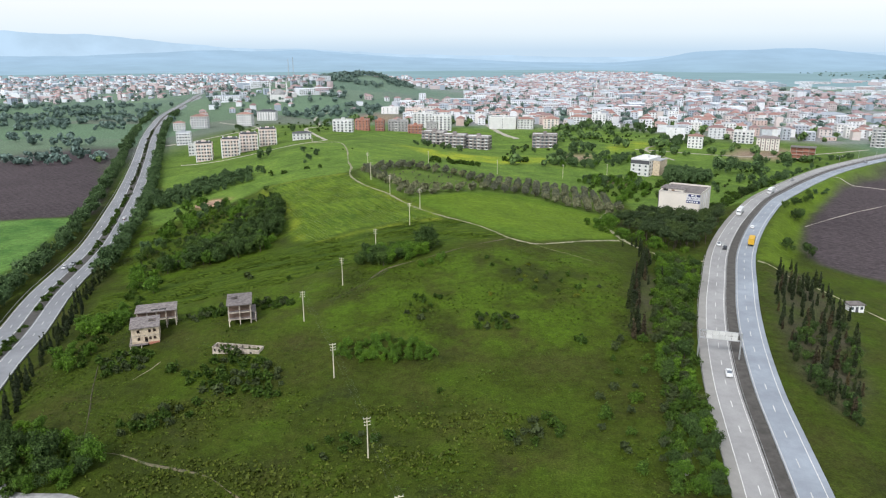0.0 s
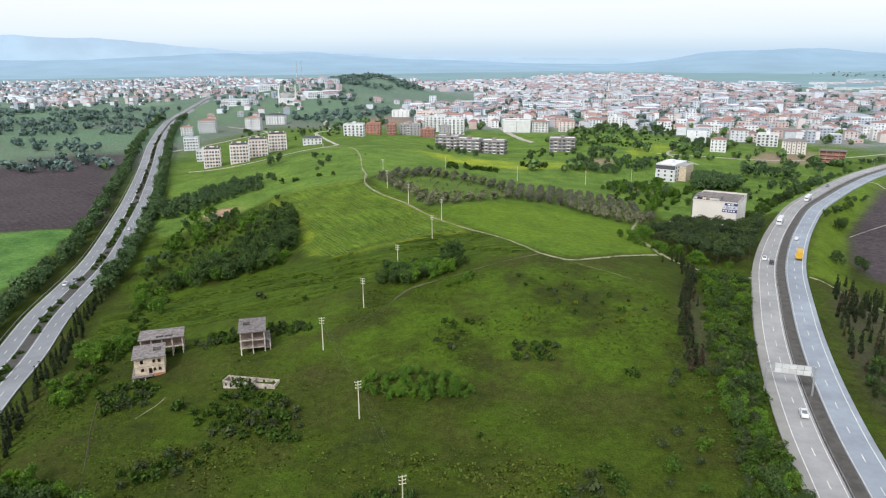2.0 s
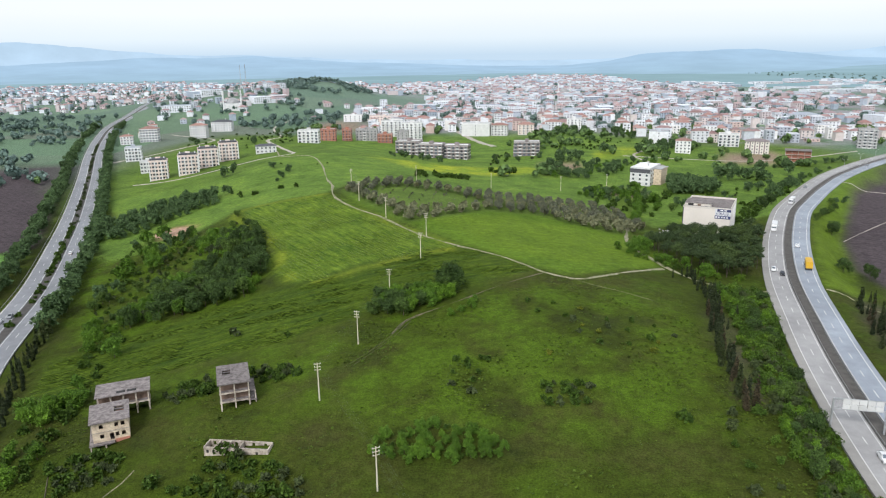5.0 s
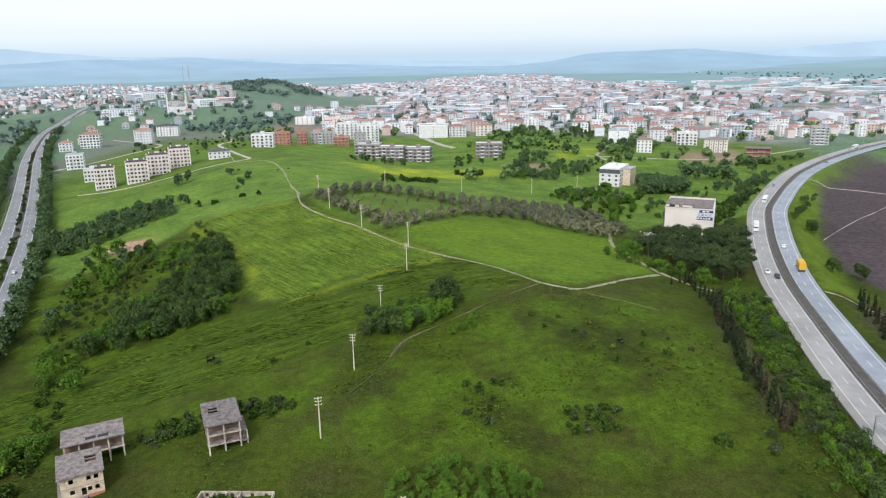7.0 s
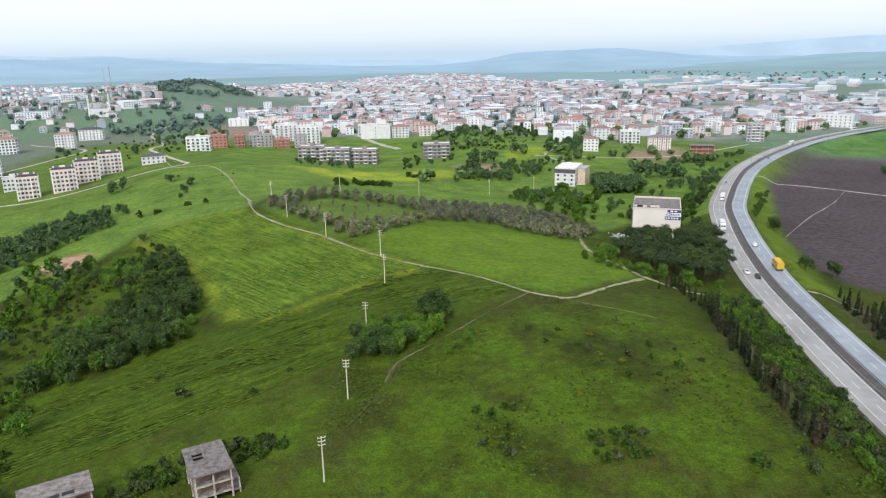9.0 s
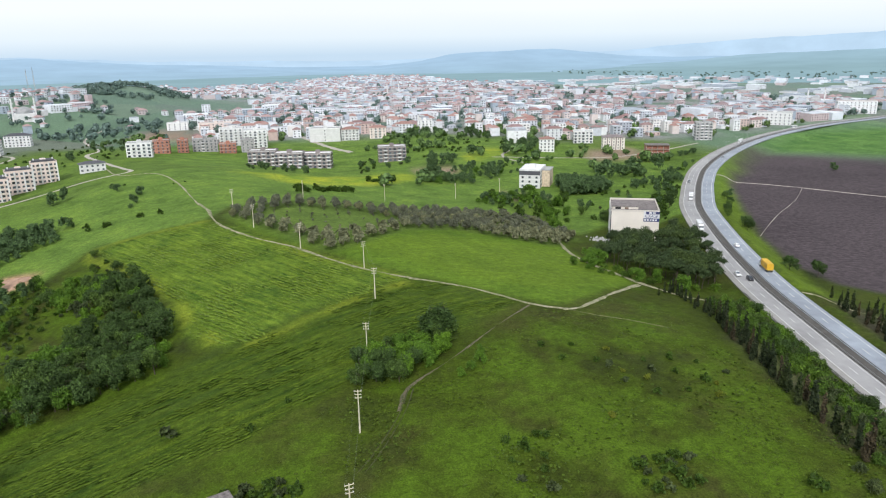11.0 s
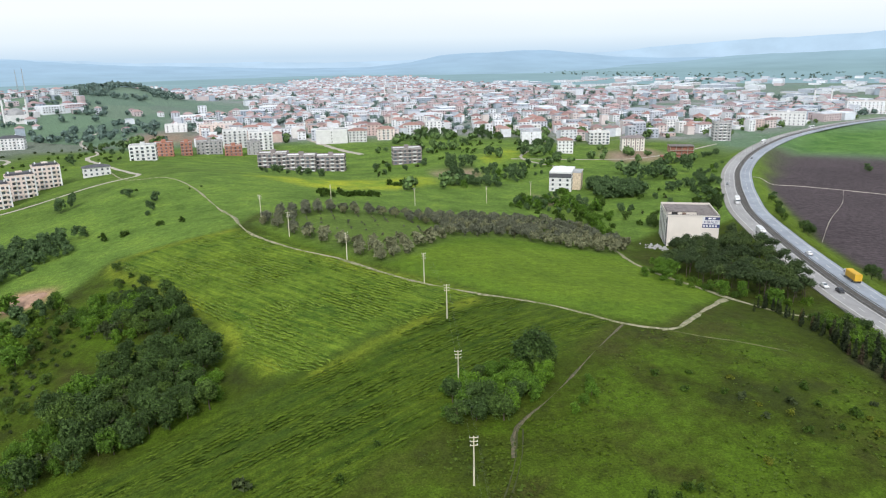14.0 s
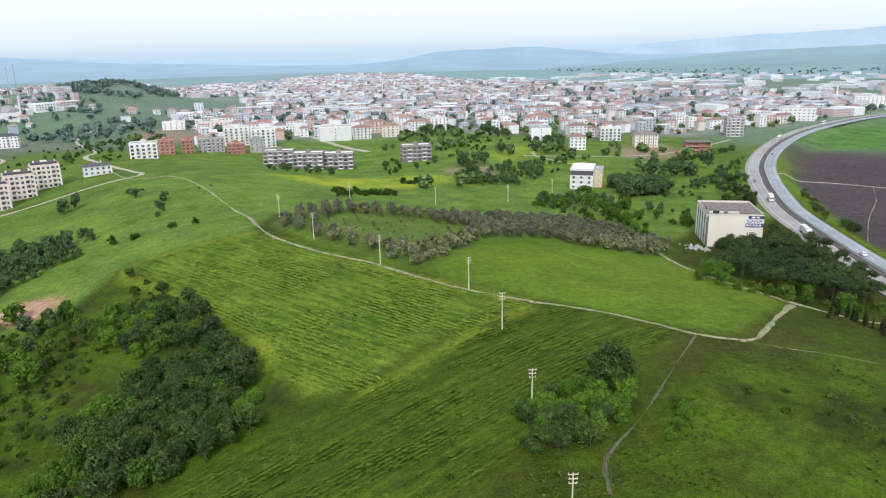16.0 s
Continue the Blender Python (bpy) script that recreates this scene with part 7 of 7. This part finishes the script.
tx, ty = [], []
for x, y, yaw in SPOTS:
    if rng.random() < 0.9 and y < 2300:
        tx.append(x + 9 + rng.normal() * 4)
        ty.append(y - 9 + rng.normal() * 4)
for poly, n in (([(-1000, 700), (-500, 800), (-640, 1080), (-900, 1150), (-1300, 1050), (-1300, 700)], 700), ([(-540, 1460), (-500, 1390), (-400, 1390), (-345, 1500), (-370, 1590), (-520, 1600)], 300), ([(-340, 880), (-260, 860), (-280, 1040), (-460, 1180), (-480, 1010)], 35), ([(-480, 930), (-300, 1000), (-330, 1300), (-430, 1390), (-640, 1150), (-560, 980)], 60), ([(300, 640), (700, 800), (1500, 1100), (2400, 1900), (2600, 900), (1200, 500)], 200), ([(-700, 400), (-380, 560), (-460, 700), (-900, 760)], 170), ([(900, 1900), (2600, 2100), (2300, 3300), (900, 3300)], 500), ([(-60, 560), (120, 600), (280, 700), (130, 790), (40, 900), (-60, 860), (-40, 740), (40, 700)], 60)):
    p = np.array(poly, float)
    qx, qy = rng.uniform(p[:, 0].min(), p[:, 0].max(), n * 3), rng.uniform(p[:, 1].min(), p[:, 1].max(), n * 3)
    k = inside(poly, qx, qy)
    g = np.array([noise.noise((a * 0.012, b * 0.012, 4)) for a, b in zip(qx, qy)])
    k &= g > -0.1
    tx += list(qx[k][:n])
    ty += list(qy[k][:n])
tx, ty = np.array(tx), np.array(ty)
free = (near_line(tx, ty, HIGHWAY, 40)[0] > 18) & (near_line(tx, ty, OLD_ROAD, 40)[0] > 16)
tx, ty = tx[free], ty[free]
for x, y, z in zip(tx, ty, ground_at(tx, ty)):
    clump(x, y, z, 2.2 + 3.2 * rng.random(), 90 if y < 1300 else 45)
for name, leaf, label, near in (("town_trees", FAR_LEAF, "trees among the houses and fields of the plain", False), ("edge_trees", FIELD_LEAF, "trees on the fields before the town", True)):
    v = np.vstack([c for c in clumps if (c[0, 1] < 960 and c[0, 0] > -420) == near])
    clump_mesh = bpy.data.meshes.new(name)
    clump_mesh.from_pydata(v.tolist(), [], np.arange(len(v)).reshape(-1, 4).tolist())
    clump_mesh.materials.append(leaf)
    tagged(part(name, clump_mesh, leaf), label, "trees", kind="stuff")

# two lattice masts on the hill, a boulder and a field hut
for x, y in ((-600, 1436), (-586, 1428)):
    z = gz(x, y)
    mast = thing("radio_mast", "tall slim radio mast on the hill", "mast", pose(x, y, z), "radio masts")
    for k in range(3):
        a = k * 2.094
        part("leg", Build().tube((1.6 * math.cos(a), 1.6 * math.sin(a), -1), (0.3 * math.cos(a), 0.3 * math.sin(a), 48), 0.25, 0.15, 5), STEEL, mast)
    for h in range(4, 48, 4):
        part("brace", Build().tube((1.6 - 0.027 * h, 0, h), (-0.8 + 0.0135 * h, 1.39 - 0.0235 * h, h + 3), 0.12, 0.12, 4), STEEL, mast)
rock = Build()
rk = np.random.default_rng(5)
ring = [[(math.cos(t) * r * (0.8 + 0.4 * rk.random()), math.sin(t) * r * 0.8 * (0.8 + 0.4 * rk.random()), z) for t in np.linspace(0, 6.28, 9)[:-1]] for r, z in ((1.0, -0.4), (1.15, 0.3), (0.75, 0.9), (0.2, 1.1))]
rock.add([p for r in ring for p in r], [(i * 8 + j, i * 8 + (j + 1) % 8, i * 8 + 8 + (j + 1) % 8, i * 8 + 8 + j) for i in range(3) for j in range(8)] + [tuple(range(24, 32))])
boulder = tagged(part("boulder", rock, CONCRETE), "pale grey boulder lying in the grass", "rock")
boulder.matrix_world = pose(27.4, 135.2, gz(27.4, 135.2))
hut = thing("field_hut", "small white hut with a flat grey roof", "hut", pose(103, 257.5, gz(103, 257.5), 0, 0, 12))
part("body", Build().box(-2.6, -2.0, -0.6, 2.6, 2.0, 2.6), WHITE, hut)
part("roof", Build().box(-3.0, -2.4, 2.6, 3.0, 2.4, 2.8), SLAB, hut)
part("door", Build().box(-0.5, -2.06, 0, 0.5, -2.003, 2.0), GREY, hut)
for sx in (-1.7, 1.7):
    part("window", Build().box(sx - 0.5, -2.05, 1.0, sx + 0.5, -2.003, 2.0), GLASS, hut)
# the small eroded earth face on the slope
def earth_scarp():
    foot = smooth_line([(-224, 380), (-216.4, 376.5), (-211.4, 377.5), (-209, 381.4), (-207.5, 387)], 0.8)
    crest = smooth_line([(-229, 390), (-222.9, 391), (-217.3, 391.5), (-212.5, 391), (-208, 390)], 0.8)
    n, rows, v = len(foot), 8, []
    for r in range(rows):
        u = r / (rows - 1)
        for i in range(n):
            a, c = foot[i], crest[min(len(crest) - 1, int(i * len(crest) / n))]
            p = a * (1 - u) + c * u
            q = noise.fractal((p[0] * 0.5, p[1] * 0.5, 2), 1, 2, 4)
            edge = math.sin(math.pi * min(1, i / (n - 1))) ** 0.4
            v.append((p[0] + 0.5 * q, p[1] + 0.5 * q, gz(*p) + (0.25 + 1.1 * math.sin(u * 2.6) + 0.5 * q) * edge - 0.3 * (1 - edge) - (0.6 if r in (0, rows - 1) else 0)))
    f = [(r * n + i, r * n + i + 1, r * n + n + i + 1, r * n + n + i) for r in range(rows - 1) for i in range(n - 1)]
    earth = surface("eroded_pinkish_earth", (0.46, 0.29, 0.20), 0.3, 1.5, 0.95, dirt=(0.30, 0.19, 0.13))
    tagged(part("ground_scarp", Build().add(v, f), earth), "bare pinkish eroded earth face on the slope", "earth bank", kind="structure")


earth_scarp()
track("track_hut", "dirt track leading past the hut", [(80, 300), (92, 288), (101, 272), (110, 254), (124, 232), (150, 200)], 2.6)

# town streets and bare plots
GRAVEL = surface("pale_street_dust", (0.48, 0.43, 0.37), 0.25, 1.0)
for name, label, pts, w in (
    ("track_street", "pale street climbing past the apartment houses", [(-330, 545), (-300, 545), (-270, 560), (-245, 590), (-225, 612), (-240, 650), (-262, 690), (-300, 760), (-320, 860), (-372, 980), (-380, 1090)], 6),
    ("track_avenue", "wide unpaved avenue into the town", [(-62, 800), (-90, 860), (-120, 960), (-150, 1080)], 12),
    ("track_lane", "dirt lane across the building plots", [(60, 700), (110, 690), (170, 690), (230, 720), (290, 760)], 5),
    ("track_plot", "dusty lane between plots", [(90, 640), (70, 700), (96, 760), (110, 800)], 5),
    ("track_estate", "asphalt street at the estate", [(-430, 640), (-390, 690), (-370, 760), (-400, 840), (-480, 900)], 6),
    ("track_farm", "pale farm track across the ploughed field", [(186, 545), (205, 538), (223, 523), (260, 480), (330, 400)], 1.8),
    ("track_furrow", "worn strip across the ploughed soil", [(127, 397), (162, 436), (200, 474), (232, 512)], 0.5),
):
    track(name, label, pts, w, GRAVEL)
